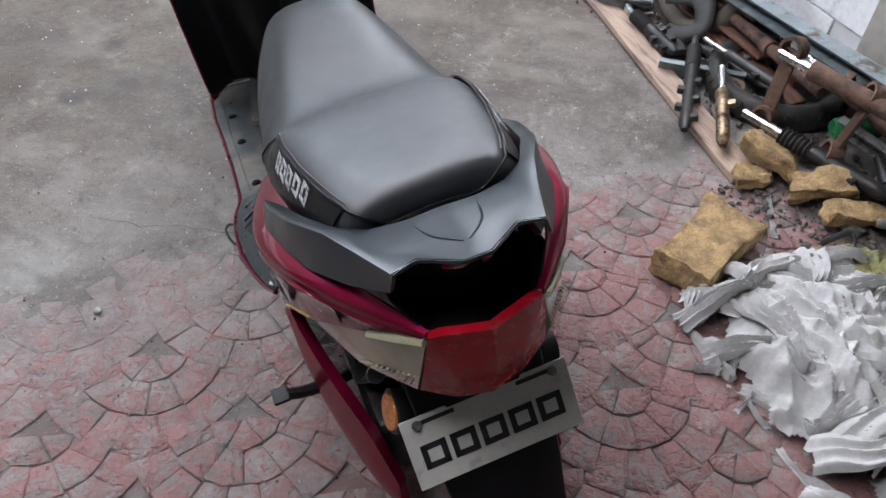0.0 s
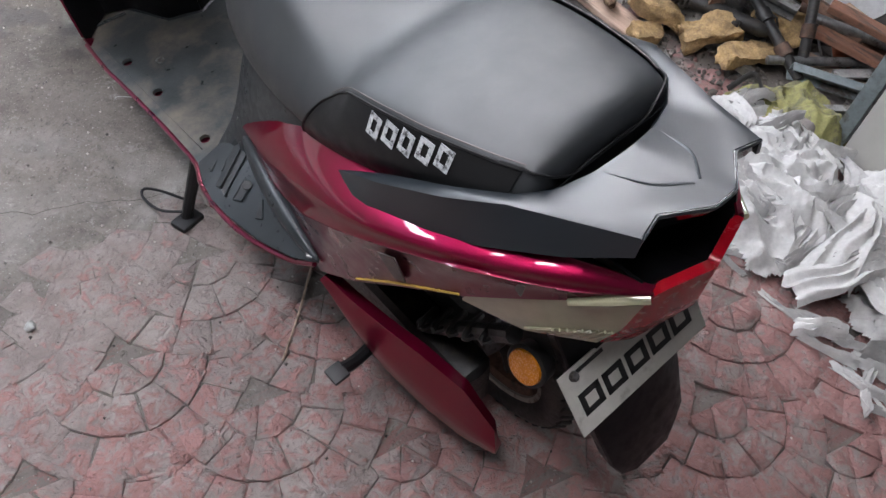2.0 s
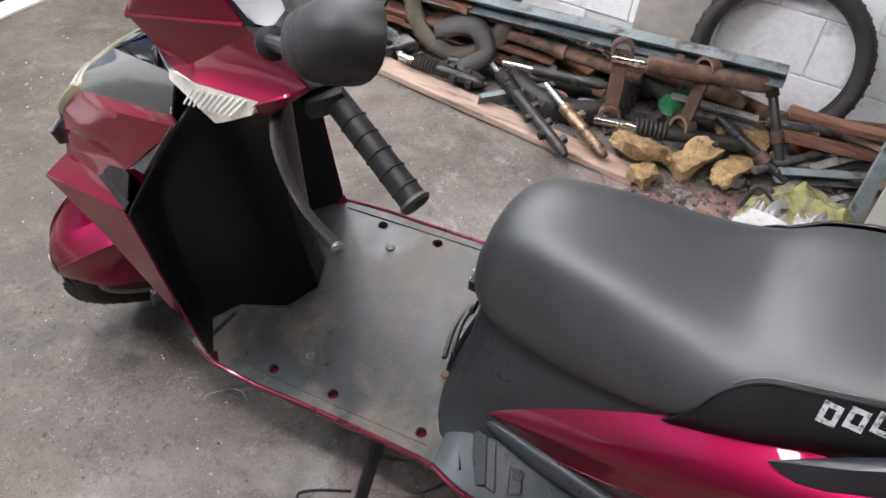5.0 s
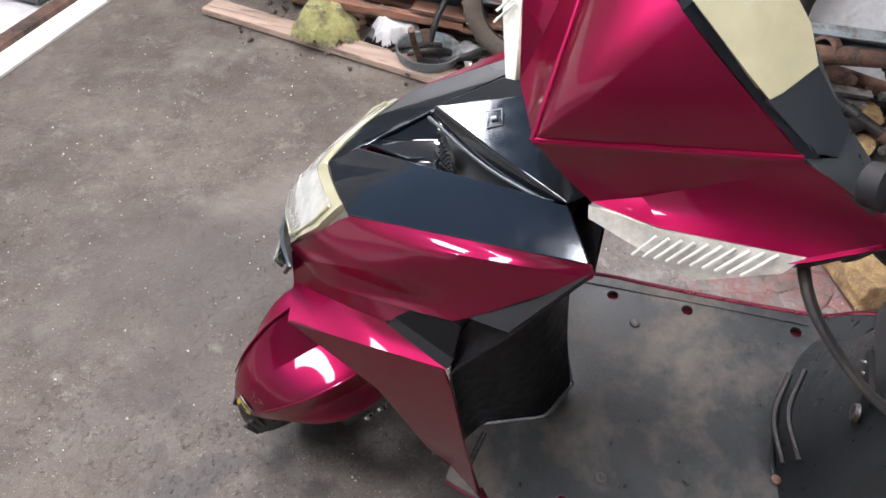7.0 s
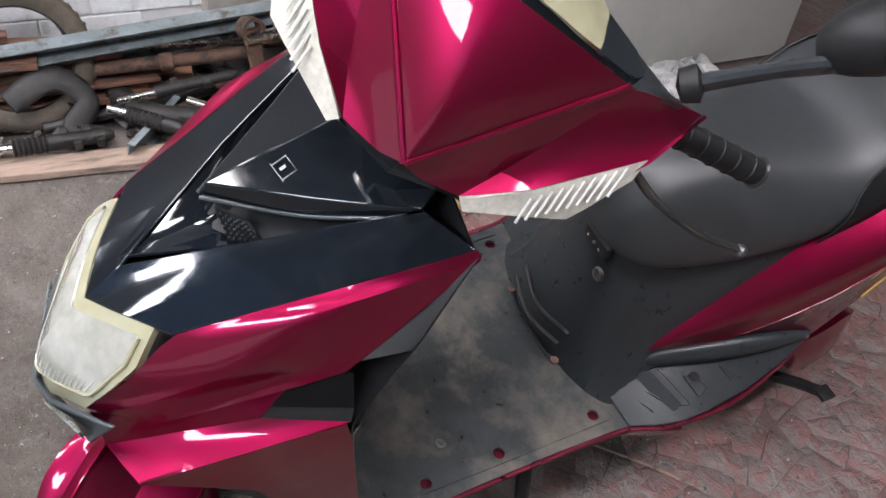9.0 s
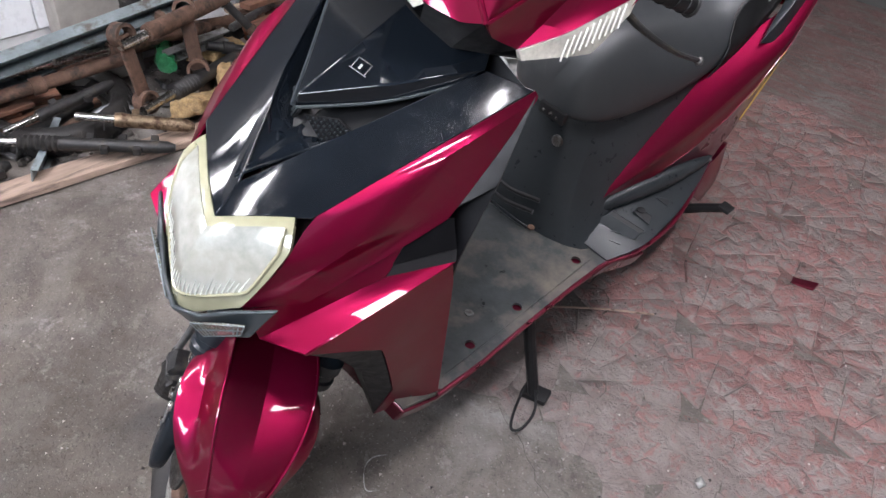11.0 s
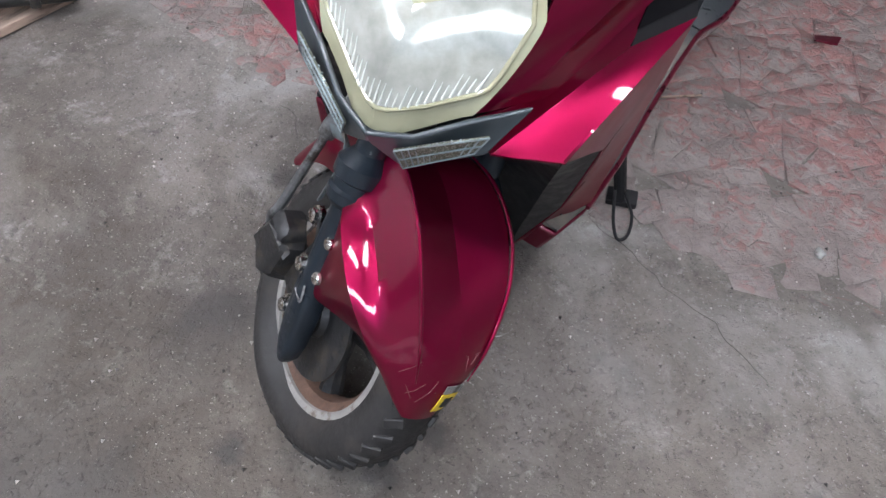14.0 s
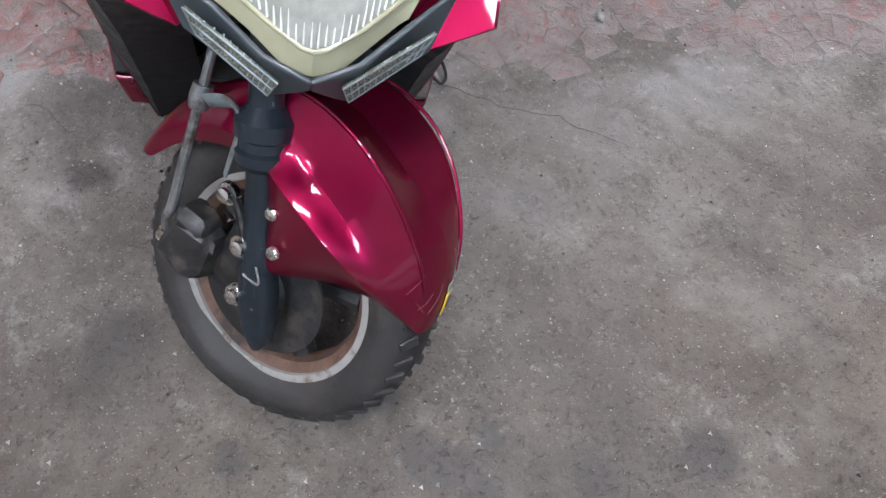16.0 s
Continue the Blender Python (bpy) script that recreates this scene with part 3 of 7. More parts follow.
def seat_side(y, u, push=0.0):
    """A point of the seat's side: u runs from the lower edge (0) to the seam (1)."""
    for r, q in zip(SEAT_ROWS, SEAT_ROWS[1:]):
        if q[0] <= y <= r[0]:
            k = (y - r[0]) / (q[0] - r[0])
            ring = seat_ring(*[a + (b - a) * k for a, b in zip(r, q)])
            i = min(SEAM - 1, int(u * SEAM))
            return Vector(ring[i]).lerp(Vector(ring[i + 1]), u * SEAM - i) + Vector((-push, 0, 0.35 * push))
    return Vector(seat_ring(*SEAT_ROWS[-1])[SEAM])


def seam_height(y):
    k = min(1.0, max(0.0, (-0.500 - y) / 0.10))
    return 1 - (1 - k) ** 2.2


SEAM_Y = [-0.502 - 0.009 * i for i in range(12)] + [-0.62 - 0.02 * i for i in range(12)]
for flip in (1, -1):
    panel_rows = [[Vector((p.x * flip, p.y, p.z)) for p in (seat_side(y, seam_height(y) * q / 8, 0.0030) for q in range(9))] for y in SEAM_Y]
    part("seat_side_panel", loft(panel_rows, closed=False), SEATSIDE, seat, "black leatherette side panel", sharp=60, solid=0.0012)
    line = [seat_side(y, seam_height(y), 0.0036) for y in SEAM_Y]
    part("piping", tube([(p.x * flip, p.y, p.z) for p in line], 0.0017, 6, 2), SEATSIDE, seat, "stitched seam")
    line = [seat_side(y, seam_height(y), 0.0028) + Vector((0.0045, 0, 0.0045)) for y in SEAM_Y[6:]]
    part("stitching", tube([(p.x * flip, p.y, p.z) for p in line], 0.0008, 5, 2), FADED, seat)
end_ring = [Vector(p) + Vector((0, -0.0035, 0)) for p in seat_ring(*SEAT_ROWS[-1])]
part("seat_side_panel", poly([tuple(p) for p in end_ring[:SEAM + 1] + end_ring[-SEAM - 1:]], [tuple(range(2 * SEAM + 2))]), SEATSIDE, seat, "black leatherette rear panel", solid=0.0012, bevel=0.004)
last_rows = [seat_ring(*r) for r in SEAT_ROWS[-4:]]
back = [last_rows[0][q] for q in range(SEAM, SEAM + 1)] + [last_rows[1][SEAM], last_rows[2][SEAM]]
rear_seam = [Vector(p) + Vector((-0.002, -0.001, 0.002)) for p in back]
rear_seam += [Vector((x, -0.867 + 0.03 * abs(x), 0.819 + 0.004 * (1 - abs(x) / 0.06))) for x in (-0.06, -0.03, 0.0)]
rear_seam += [Vector((-p.x, p.y, p.z)) for p in reversed(rear_seam[:-1])]
part("piping", tube(rear_seam, 0.0017, 6, 4), SEATSIDE, seat, "stitched seam")

# the maker's name on the seat's side stands as plain worn frames
for flip in (1, -1):
    for i in range(5):
        y, z = -0.655 - 0.0258 * i, 0.7815 + 0.0068 * i
        for dz, h, dy, w in ((0.0098, 0.0058, 0, 0.020), (-0.0098, 0.0058, 0, 0.020), (0.0, 0.0255, -0.0072, 0.0058), (0.0, 0.0255, 0.0072, 0.0058)):
            corners = []
            for a, b in ((-1, -1), (1, -1), (1, 1), (-1, 1)):
                yy, zz = y + dy + a * w / 2, z + dz + b * h / 2
                lo, hi = seat_side(yy, 0), seat_side(yy, 1)
                u = min(1.0, max(0.0, (zz - lo.z) / (hi.z - lo.z)))
                p = seat_side(yy, u, 0.0)
                corners.append((flip * (p.x - 0.0066), yy, zz))
            part("print_mark", poly(corners, [(0, 1, 2, 3)]), PRINT, seat, solid=0.0008)

# rear body side panels
st_top = [(0.140, -0.245, 0.430), (0.165, -0.385, 0.568), (0.172, -0.465, 0.620), (0.178, -0.56, 0.672), (0.185, -0.64, 0.702), (0.188, -0.72, 0.728), (0.162, -0.85, 0.776), (0.113, -0.95, 0.796), (0.068, -1.0, 0.776)]
st_mid = [(0.147, -0.262, 0.424), (0.183, -0.392, 0.455), (0.200, -0.472, 0.496), (0.214, -0.555, 0.555), (0.218, -0.635, 0.618), (0.213, -0.72, 0.680), (0.184, -0.85, 0.750), (0.129, -0.945, 0.768), (0.074, -1.003, 0.772)]
st_bot = [(0.150, -0.28, 0.415), (0.176, -0.395, 0.432), (0.198, -0.485, 0.440), (0.214, -0.565, 0.415), (0.206, -0.66, 0.500), (0.197, -0.745, 0.592), (0.178, -0.835, 0.668), (0.124, -0.94, 0.738), (0.072, -1.0, 0.766)]


def inter(a, b, u, push=0.0):
    return tuple(a[i] + (b[i] - a[i]) * u + (push if i == 0 else 0) for i in range(3))


taper = [0.3, 0.8, 1, 1, 1, 0.9, 0.6, 0.3, 0.1]
up_v = []
for u, push in ((0.0, -0.030), (0.20, 0.006), (0.42, 0.021), (0.74, 0.006), (1.0, 0.0)):
    up_v += [inter(a, b, u, push * k) for a, b, k in zip(st_top, st_mid, taper)]
N = len(st_top)
strip = [(i, i + 1, N + i + 1, N + i) for i in range(N - 1)]
strip2 = [(N + i, N + i + 1, 2 * N + i + 1, 2 * N + i) for i in range(N - 1)]
bands = [(r * N + i, r * N + i + 1, (r + 1) * N + i + 1, (r + 1) * N + i) for r in range(4) for i in range(N - 1)]
sides("side_panel", up_v, bands, RED, "glossy dark red upper side panel", 0.15)
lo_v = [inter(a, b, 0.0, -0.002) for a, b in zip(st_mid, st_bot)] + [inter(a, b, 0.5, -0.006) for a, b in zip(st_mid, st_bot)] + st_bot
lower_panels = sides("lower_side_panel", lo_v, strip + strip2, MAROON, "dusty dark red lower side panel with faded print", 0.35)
for lp, sgn in zip(lower_panels, (-1, 1)):
    for i in range(4):
        c = inter(st_mid[5], st_mid[7], i / 4.4)
        d = inter(st_bot[5], st_bot[7], i / 4.4)
        a1, b1 = inter(c, d, 0.18, 0.0015), inter(c, d, 0.8, 0.0015)
        off = Vector((-0.002, -0.032 if i != 1 else -0.014, 0.022))
        bar = [a1, tuple(Vector(a1) + off), tuple(Vector(b1) + off * 0.7), b1]
        part("faded_mark", poly(bar, [(0, 1, 2, 3)], 0, sgn < 0), FADED, lp, "faded grey lettering bar", solid=0.001)
    stripe = [Vector(inter(a, b, 0.93, 0.003)) for a, b in zip(st_mid[4:7], st_bot[4:7])]
    part("stripe", tube([(sgn * v.x, v.y, v.z) for v in stripe], 0.0015, 6), STRIPE, lp, "thin yellow stripe")

# grab rail and tail cover: a bar on each side that widens into a plate behind the seat
rail_v = [(0.186, -0.618, 0.698),
          (0.199, -0.684, 0.690), (0.184, -0.776, 0.730), (0.160, -0.854, 0.774), (0.127, -0.925, 0.806), (0.094, -0.981, 0.838),
          (0.184, -0.700, 0.752), (0.166, -0.790, 0.803), (0.136, -0.851, 0.826), (0.114, -0.905, 0.840), (0.088, -0.980, 0.863),
          (0.166, -0.700, 0.752), (0.148, -0.785, 0.800), (0.118, -0.846, 0.822), (0.086, -0.870, 0.826), (0.046, -0.884, 0.834), (0, -0.890, 0.842),
          (0.090, -0.925, 0.846), (0.048, -0.940, 0.853), (0, -0.948, 0.858), (0.058, -0.971, 0.862), (0.016, -1.003, 0.871), (0, -1.004, 0.872),
          (0.164, -0.700, 0.722), (0.146, -0.785, 0.768), (0.114, -0.842, 0.790), (0.084, -0.864, 0.796), (0.046, -0.878, 0.804), (0, -0.884, 0.810)]
rail_f = [(0, 1, 6), (1, 2, 7, 6), (2, 3, 8, 7), (3, 4, 9, 8), (4, 5, 10, 9), (0, 6, 11), (6, 7, 12, 11), (7, 8, 13, 12), (8, 9, 17, 14), (8, 14, 13), (14, 15, 18, 17), (15, 16, 19, 18),
          (9, 10, 20, 17), (17, 20, 21, 18), (18, 21, 22, 19), (0, 11, 23), (11, 12, 24, 23), (12, 13, 25, 24), (13, 14, 26, 25), (14, 15, 27, 26), (15, 16, 28, 27)]


def mirrored(verts, faces):
    """Both halves of a shape whose middle lies on x = 0, as one mesh."""
    twin = {}
    out = list(verts)
    for i, (x, y, z) in enumerate(verts):
        if abs(x) < 1e-6:
            twin[i] = i
        else:
            twin[i] = len(out)
            out.append((-x, y, z))
    return out, list(faces) + [tuple(twin[i] for i in reversed(f)) for f in faces]


grab = part("grab_rail", poly(*mirrored(rail_v, rail_f), 0.55), RAIL, scooter, "scuffed dark grey tail grab rail", solid=0.004, sub=2)
lip_v = [(0.088, -0.981, 0.862), (0.058, -0.972, 0.861), (0.016, -1.004, 0.870), (0, -1.005, 0.871), (0.086, -0.972, 0.830), (0.057, -0.962, 0.824), (0.016, -0.990, 0.832), (0, -0.991, 0.833)]
part("rail_lip", poly(*mirrored(lip_v, [(0, 1, 5, 4), (1, 2, 6, 5), (2, 3, 7, 6)]), 1.0), GLOSS, grab, "glossy black notched rear lip", solid=0.004, bevel=0.001)
for flip in (1, -1):
    part("rail_bolt", lathe([(0, 0.0), (0, 0.010), (0.004, 0.009), (0.005, 0.0)], 10, "Z"), STEEL, grab, m=Matrix.Translation((flip * 0.092, -0.852, 0.800)) @ pose(0, 0, 0, 30, flip * 20, 0))
for flip in (1, -1):
    part("groove", tube([(0.004 * flip, -0.970, 0.8625), (0.030 * flip, -0.940, 0.8535), (0.041 * flip, -0.895, 0.8365)], 0.0018, 6), RAIL, grab)

# tail: dark hollow, lamp, indicators
hollow = [(0.092, -0.965, 0.808), (0.070, -0.995, 0.774), (0, -1.016, 0.768), (0, -0.90, 0.80), (0.09, -0.90, 0.80), (0.07, -0.92, 0.74), (0, -0.93, 0.72)]
sides("tail_hollow", hollow, [(0, 1, 5, 4), (1, 2, 6, 5), (4, 5, 6, 3)], SHIELD, "black tail hollow", 0.9, 1)
lamp_v = [(0, -1.026, 0.772), (0.071, -1.006, 0.774), (0.080, -0.990, 0.69), (0.086, -0.975, 0.633), (0.045, -0.992, 0.612), (0, -1.0, 0.606), (0, -1.024, 0.69), (0.045, -1.013, 0.695)]
lamp_f = [(0, 1, 7, 6), (1, 2, 7), (2, 3, 4, 7), (7, 4, 5, 6)]
for flip in (True, False):
    part("tail_lamp", poly(lamp_v, lamp_f, 0.8, flip), LAMPRED, scooter, "red plastic tail lamp", solid=0.012, sub=2)
    part("lamp_housing", poly([(0, -1.0, 0.735), (0.066, -0.98, 0.75), (0.08, -0.955, 0.64), (0, -0.975, 0.61), (0, -0.80, 0.70), (0.10, -0.80, 0.70), (0.10, -0.80, 0.60), (0, -0.80, 0.58)],
         [(0, 1, 5, 4), (1, 2, 6, 5), (2, 3, 7, 6)], 0.9, flip), BLACK, scooter, solid=0.003)
ind_v = [(0.072, -1.004, 0.768), (0.124, -0.942, 0.738), (0.176, -0.84, 0.668), (0.174, -0.832, 0.646), (0.140, -0.905, 0.630), (0.089, -0.972, 0.632), (0.085, -0.992, 0.69), (0.130, -0.935, 0.672)]
ind_f = [(0, 1, 7, 6), (1, 2, 3, 7), (3, 4, 7), (7, 4, 5, 6)]
for ip, sgn in zip(sides("rear_indicator", ind_v, ind_f, CREAM, "yellowed clear rear indicator lens", 0.8, 2, 0.006), (-1, 1)):
    part("lens_bar", tube([(sgn * 0.075, -1.005, 0.766), (sgn * 0.100, -0.975, 0.754), (sgn * 0.126, -0.943, 0.737)], [0.0055, 0.0075, 0.0050], 10, 3, 0.7), CREAM, ip, "pale clear bar along the lens")
    for i in range(9):
        u = i / 9
        p0 = Vector(inter(ind_v[7], ind_v[6], u)) + Vector((0.001, -0.001, -0.004))
        p1 = Vector(inter(ind_v[4], ind_v[5], u)) + Vector((0.001, -0.001, 0.010))
        part("rib", tube([(sgn * p0.x, p0.y, p0.z), (sgn * p1.x, p1.y, p1.z)], 0.0022, 6), CREAM, ip)

# number plate, flap and reflectors
TILTP = Matrix.Translation((0, -0.986, 0.503)) @ pose(0, 0, 0, 52, 0, 0)
plate = part("plate", box(0.246, 0.102, 0.002, (0, 0, 0), 0.0008, 1), WHITE, scooter, "white plate with bold black marks", TILTP)
for i in range(5):
    x = -0.088 + 0.043 * i
    for dx, w, dy, h in ((0, 0.036, 0.0135, 0.0085), (0, 0.036, -0.0135, 0.0085), (-0.0140, 0.0085, 0, 0.0355), (0.0140, 0.0085, 0, 0.0355)):
        part("plate_mark", box(w, h, 0.0012, (x + dx, dy - 0.008, 0.0014)), INK, plate, m=TILTP)
for sx in (-1, 1):
    part("slot", box(0.052, 0.006, 0.0012, (sx * 0.072, 0.041, 0.0014), 0.0003, 1), INK, plate, m=TILTP)
    part("bolt", lathe([(-0.001, 0.0), (-0.001, 0.0075), (0.004, 0.0065), (0.005, 0.0)], 10, "Z"), STEEL, plate, m=TILTP @ Matrix.Translation((sx * 0.100, 0.039, 0.002)))
flap_r = [[(-w, y, z), (-w * 0.55, y - d, z - 0.004), (w * 0.55, y - d, z - 0.004), (w, y, z), (w, y + 0.03, z + 0.01), (-w, y + 0.03, z + 0.01)]
          for y, z, w, d in ((-0.90, 0.625, 0.10, 0.01), (-0.935, 0.56, 0.098, 0.014), (-0.985, 0.47, 0.092, 0.016), (-1.02, 0.40, 0.086, 0.016), (-1.055, 0.33, 0.078, 0.014), (-1.068, 0.285, 0.06, 0.010))]
part("mud_flap", loft(flap_r), SHIELD, scooter, "black plastic rear mud flap", bevel=0.003)
for sx in (-1, 1):
    m = Matrix.Translation((sx * 0.118, -0.905, 0.497)) @ pose(0, 0, 0, 0, sx * 90, 0) @ pose(0, 0, 0, 0, 0, 0) @ pose(0, 0, 0, 0, 20, 0)
    bez = part("reflector_bezel", lathe([(-0.02, 0.0), (-0.02, 0.030), (0.004, 0.033), (0.006, 0.030), (0.004, 0.0)], 24, "Z"), BLACK, scooter, m=m)
    part("reflector", lathe([(0.004, 0.0275), (0.009, 0.026), (0.011, 0.0)], 24, "Z"), AMBER, bez, "round amber reflector", m=m)

# engine block, swing covers, rear wheel, shock
part("engine", rough_up(box(0.20, 0.42, 0.22, (0.02, -0.55, 0.27), 0.03, 3), 0.01, 14), OILY, scooter, "oily black engine block")
part("engine_case", rough_up(box(0.07, 0.40, 0.15, (-0.115, -0.62, 0.24), 0.03, 3), 0.004, 20), OILY, scooter)
part("inner_fender", loft([[(0.10 * math.cos(a) * k, y, z + 0.07 * math.sin(a)) for a in [math.pi * q / 8 for q in range(9)]] for y, z, k in ((-0.45, 0.40, 1.0), (-0.62, 0.48, 1.0), (-0.80, 0.53, 1.0), (-0.93, 0.52, 0.95))], closed=False), BLACK, scooter, solid=0.004)
sw_top = [(0.212, -0.566, 0.400), (0.208, -0.62, 0.395), (0.197, -0.69, 0.388), (0.182, -0.76, 0.378), (0.160, -0.83, 0.335), (0.142, -0.885, 0.24)]
sw_rid = [(0.220, -0.560, 0.385), (0.222, -0.63, 0.345), (0.215, -0.70, 0.310), (0.200, -0.77, 0.270), (0.180, -0.84, 0.225), (0.150, -0.90, 0.180)]
sw_low = [(0.212, -0.556, 0.370), (0.214, -0.62, 0.300), (0.206, -0.69, 0.245), (0.188, -0.77, 0.190), (0.165, -0.84, 0.150), (0.140, -0.895, 0.135)]
M = len(sw_top)
sides("swing_cover", sw_top + sw_rid + sw_low, [(i, i + 1, M + i + 1, M + i) for i in range(M - 1)] + [(M + i, M + i + 1, 2 * M + i + 1, 2 * M + i) for i in range(M - 1)], RED, "dark red leaf-shaped swing arm cover", 0.3, 2, 0.020, bevel=0.005)


def tyre_profile(R, w):
    return [(-w * 0.62, R * 0.66), (-w * 0.92, R * 0.74), (-w, R * 0.84), (-w * 0.86, R * 0.935), (-w * 0.5, R * 0.985), (0, R), (w * 0.5, R * 0.985), (w * 0.86, R * 0.935), (w, R * 0.84), (w * 0.92, R * 0.74), (w * 0.62, R * 0.66), (w * 0.5, R * 0.70), (-w * 0.5, R * 0.70), (-w * 0.62, R * 0.66)]


def wheel(parent, name, m, R=0.202, w=0.047, flat=0.0):
    hub = part(name, lathe([(-0.055, 0.0), (-0.055, 0.028), (-0.03, 0.034), (0.03, 0.034), (0.055, 0.028), (0.055, 0.0)], 20), STEEL, parent, "dirty cast wheel with a knobbly tyre", m=m)
    bm = lathe(tyre_profile(R, w), 64)
    if flat:
        for v in bm.verts:
            r = math.hypot(v.co.y, v.co.z)
            ang = math.atan2(v.co.z, v.co.y) - flat
            k = max(0.0, math.cos(ang)) ** 10
            v.co.x *= 1 + 0.22 * k
            s = 1 - 0.045 * k * max(0, (r - 0.66 * R) / (0.34 * R))
            v.co.y, v.co.z = v.co.y * s, v.co.z * s
    part("tyre", bm, RUBBER, hub, "worn dusty black tyre", m=m, sharp=50)
    lip = [(0.036, 0.138), (0.035, 0.144), (0.031, 0.140), (0.029, 0.130), (0.034, 0.131), (0.036, 0.138)]
    part("rim", join(lathe(lip, 64), lathe([(-u, r) for u, r in lip], 64)), RIM, hub, "silver rim edge, scuffed", m=m)
    part("rim_well", lathe([(-0.031, 0.132), (-0.02, 0.119), (0, 0.113), (0.02, 0.119), (0.031, 0.132), (0.028, 0.134), (0, 0.118), (-0.028, 0.134), (-0.031, 0.132)], 64), RUST, hub, "dirty dark rim well", m=m)
    for i in range(5):
        a = 2 * math.pi * i / 5 + 0.5
        d = Vector((0, math.cos(a), math.sin(a)))
        part("spoke", tube([d * 0.025, d * 0.07, d * 0.113], [0.016, 0.010, 0.013], 8, 3, 1.3), OILY, hub, m=m)
    blocks = []
    for i in range(44):
        a = 2 * math.pi * i / 44
        for s in (-1, 1):
            b = box(0.026, 0.008 if i % 2 else 0.014, 0.007, (0, 0, 0), 0.0015, 1)
            b.transform(Matrix.Rotation(a, 4, "X") @ Matrix.Translation((s * w * 0.64, 0, R * 0.969)) @ Matrix.Rotation(s * radians(35), 4, "Y") @ Matrix.Rotation(s * radians(25), 4, "Z"))
            blocks.append(b)
    part("tread_block", join(*blocks), RUBBER, hub, m=m)["kind"] = "stuff"
    return hub


wheel(scooter, "rear_wheel", Matrix.Translation((0, -0.745, 0.212)))
coil = [(-0.125 + 0.024 * math.cos(a), -0.70 - 0.0052 * a + 0.0, 0.34 + 0.0063 * a + 0.024 * math.sin(a) * 0.4) for a in [i * 0.5 for i in range(62)]]
shock = part("shock_absorber", tube([(-0.125, -0.69, 0.30), (-0.125, -0.88, 0.56)], 0.013, 10), OILY, scooter, "black coil spring shock absorber")
part("spring", tube(coil, 0.005, 6, 1), OILY, shock)

# floorboard with slots, on a red under-tray
def fz(y):
    return 0.330 - 0.12 * y


edge_rows = [(0.30, 0.205), (0.238, 0.223), (0.16, 0.229), (0.138, 0.229), (0.114, 0.229), (0.095, 0.228), (0.062, 0.228), (0.018, 0.227), (-0.016, 0.227), (-0.08, 0.227), (-0.135, 0.228), (-0.156, 0.229), (-0.186, 0.231), (-0.215, 0.233), (-0.238, 0.237), (-0.275, 0.254), (-0.306, 0.264)]
cols = [0.0, 0.05, 0.10, 0.130, 0.152, 0.176, 0.206]
fb = bmesh.new()
grid = []
for y, e in edge_rows:
    row = []
    for x in [-c for c in reversed(cols)] + cols[1:]:
        row.append(fb.verts.new((x, y, fz(y) + 0.0015 * noise.noise(Vector((x * 9, y * 9, 0))))))
    row = [fb.verts.new((-e, y, fz(y) - 0.001))] + row + [fb.verts.new((e, y, fz(y) - 0.001))]
    grid.append(row)
for i in range(len(grid) - 1):
    y0, y1 = edge_rows[i][0], edge_rows[i + 1][0]
    for j in range(len(grid[0]) - 1):
        xs = abs(grid[i][j].co.x + grid[i][j + 1].co.x) / 2
        quad = (grid[i][j], grid[i][j + 1], grid[i + 1][j + 1], grid[i + 1][j])
        if not (0.176 < xs < 0.206 and (y0, y1) in ((0.138, 0.114), (0.018, -0.016), (-0.156, -0.186))):
            fb.faces.new(quad)
            continue
        mid = sum((q.co for q in quad), Vector()) / 4
        first = math.atan2(quad[0].co.y - mid.y, quad[0].co.x - mid.x)
        rim = [fb.verts.new(mid + Vector((0.0098 * math.cos(first - 2 * math.pi * k / 16), 0.0098 * math.sin(first - 2 * math.pi * k / 16), 0))) for k in range(16)]
        for k in range(4):
            fb.faces.new((quad[k], quad[(k + 1) % 4], *[rim[(4 * k + q) % 16] for q in (4, 3, 2, 1, 0)]))
floorboard = part("floorboard", fb, MAT, scooter, "dusty black floorboard with round holes", solid=0.007)
tray = [[(-e - 0.003, y, fz(y) - 0.013), (e + 0.003, y, fz(y) - 0.013), (e - 0.012, y, fz(y) - 0.06), (-e + 0.012, y, fz(y) - 0.06)] for y, e in edge_rows]
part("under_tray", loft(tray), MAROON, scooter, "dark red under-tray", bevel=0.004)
for sx in (-1, 1):
    rim_line = [(sx * (e + 0.002), y, fz(y) - 0.002) for y, e in edge_rows[1::2]] + [(sx * 0.262, -0.39, 0.377), (sx * 0.24, -0.50, 0.40), (sx * 0.222, -0.562, 0.438)]
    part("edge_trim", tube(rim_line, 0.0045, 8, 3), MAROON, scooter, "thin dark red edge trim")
    part("floor_bolt", lathe([(0, 0.0), (0.001, 0.009), (0.003, 0.008), (0.0035, 0.0)], 12, "Z"), STEEL, floorboard, m=Matrix.Translation((sx * 0.142, 0.08, fz(0.08))))
    part("mat_rib", tube([(sx * 0.205, 0.22, fz(0.22) + 0.001), (sx * 0.208, 0.0, fz(0) + 0.001), (sx * 0.208, -0.19, fz(-0.19) + 0.001)], 0.0014, 6), MAT, floorboard)
for y in (0.268, 0.262):
    part("crack_edge", tube([(-0.20, y + 0.01, fz(y) + 0.004), (-0.12, y, fz(y) + 0.005)], 0.0018, 6), GREY, floorboard)

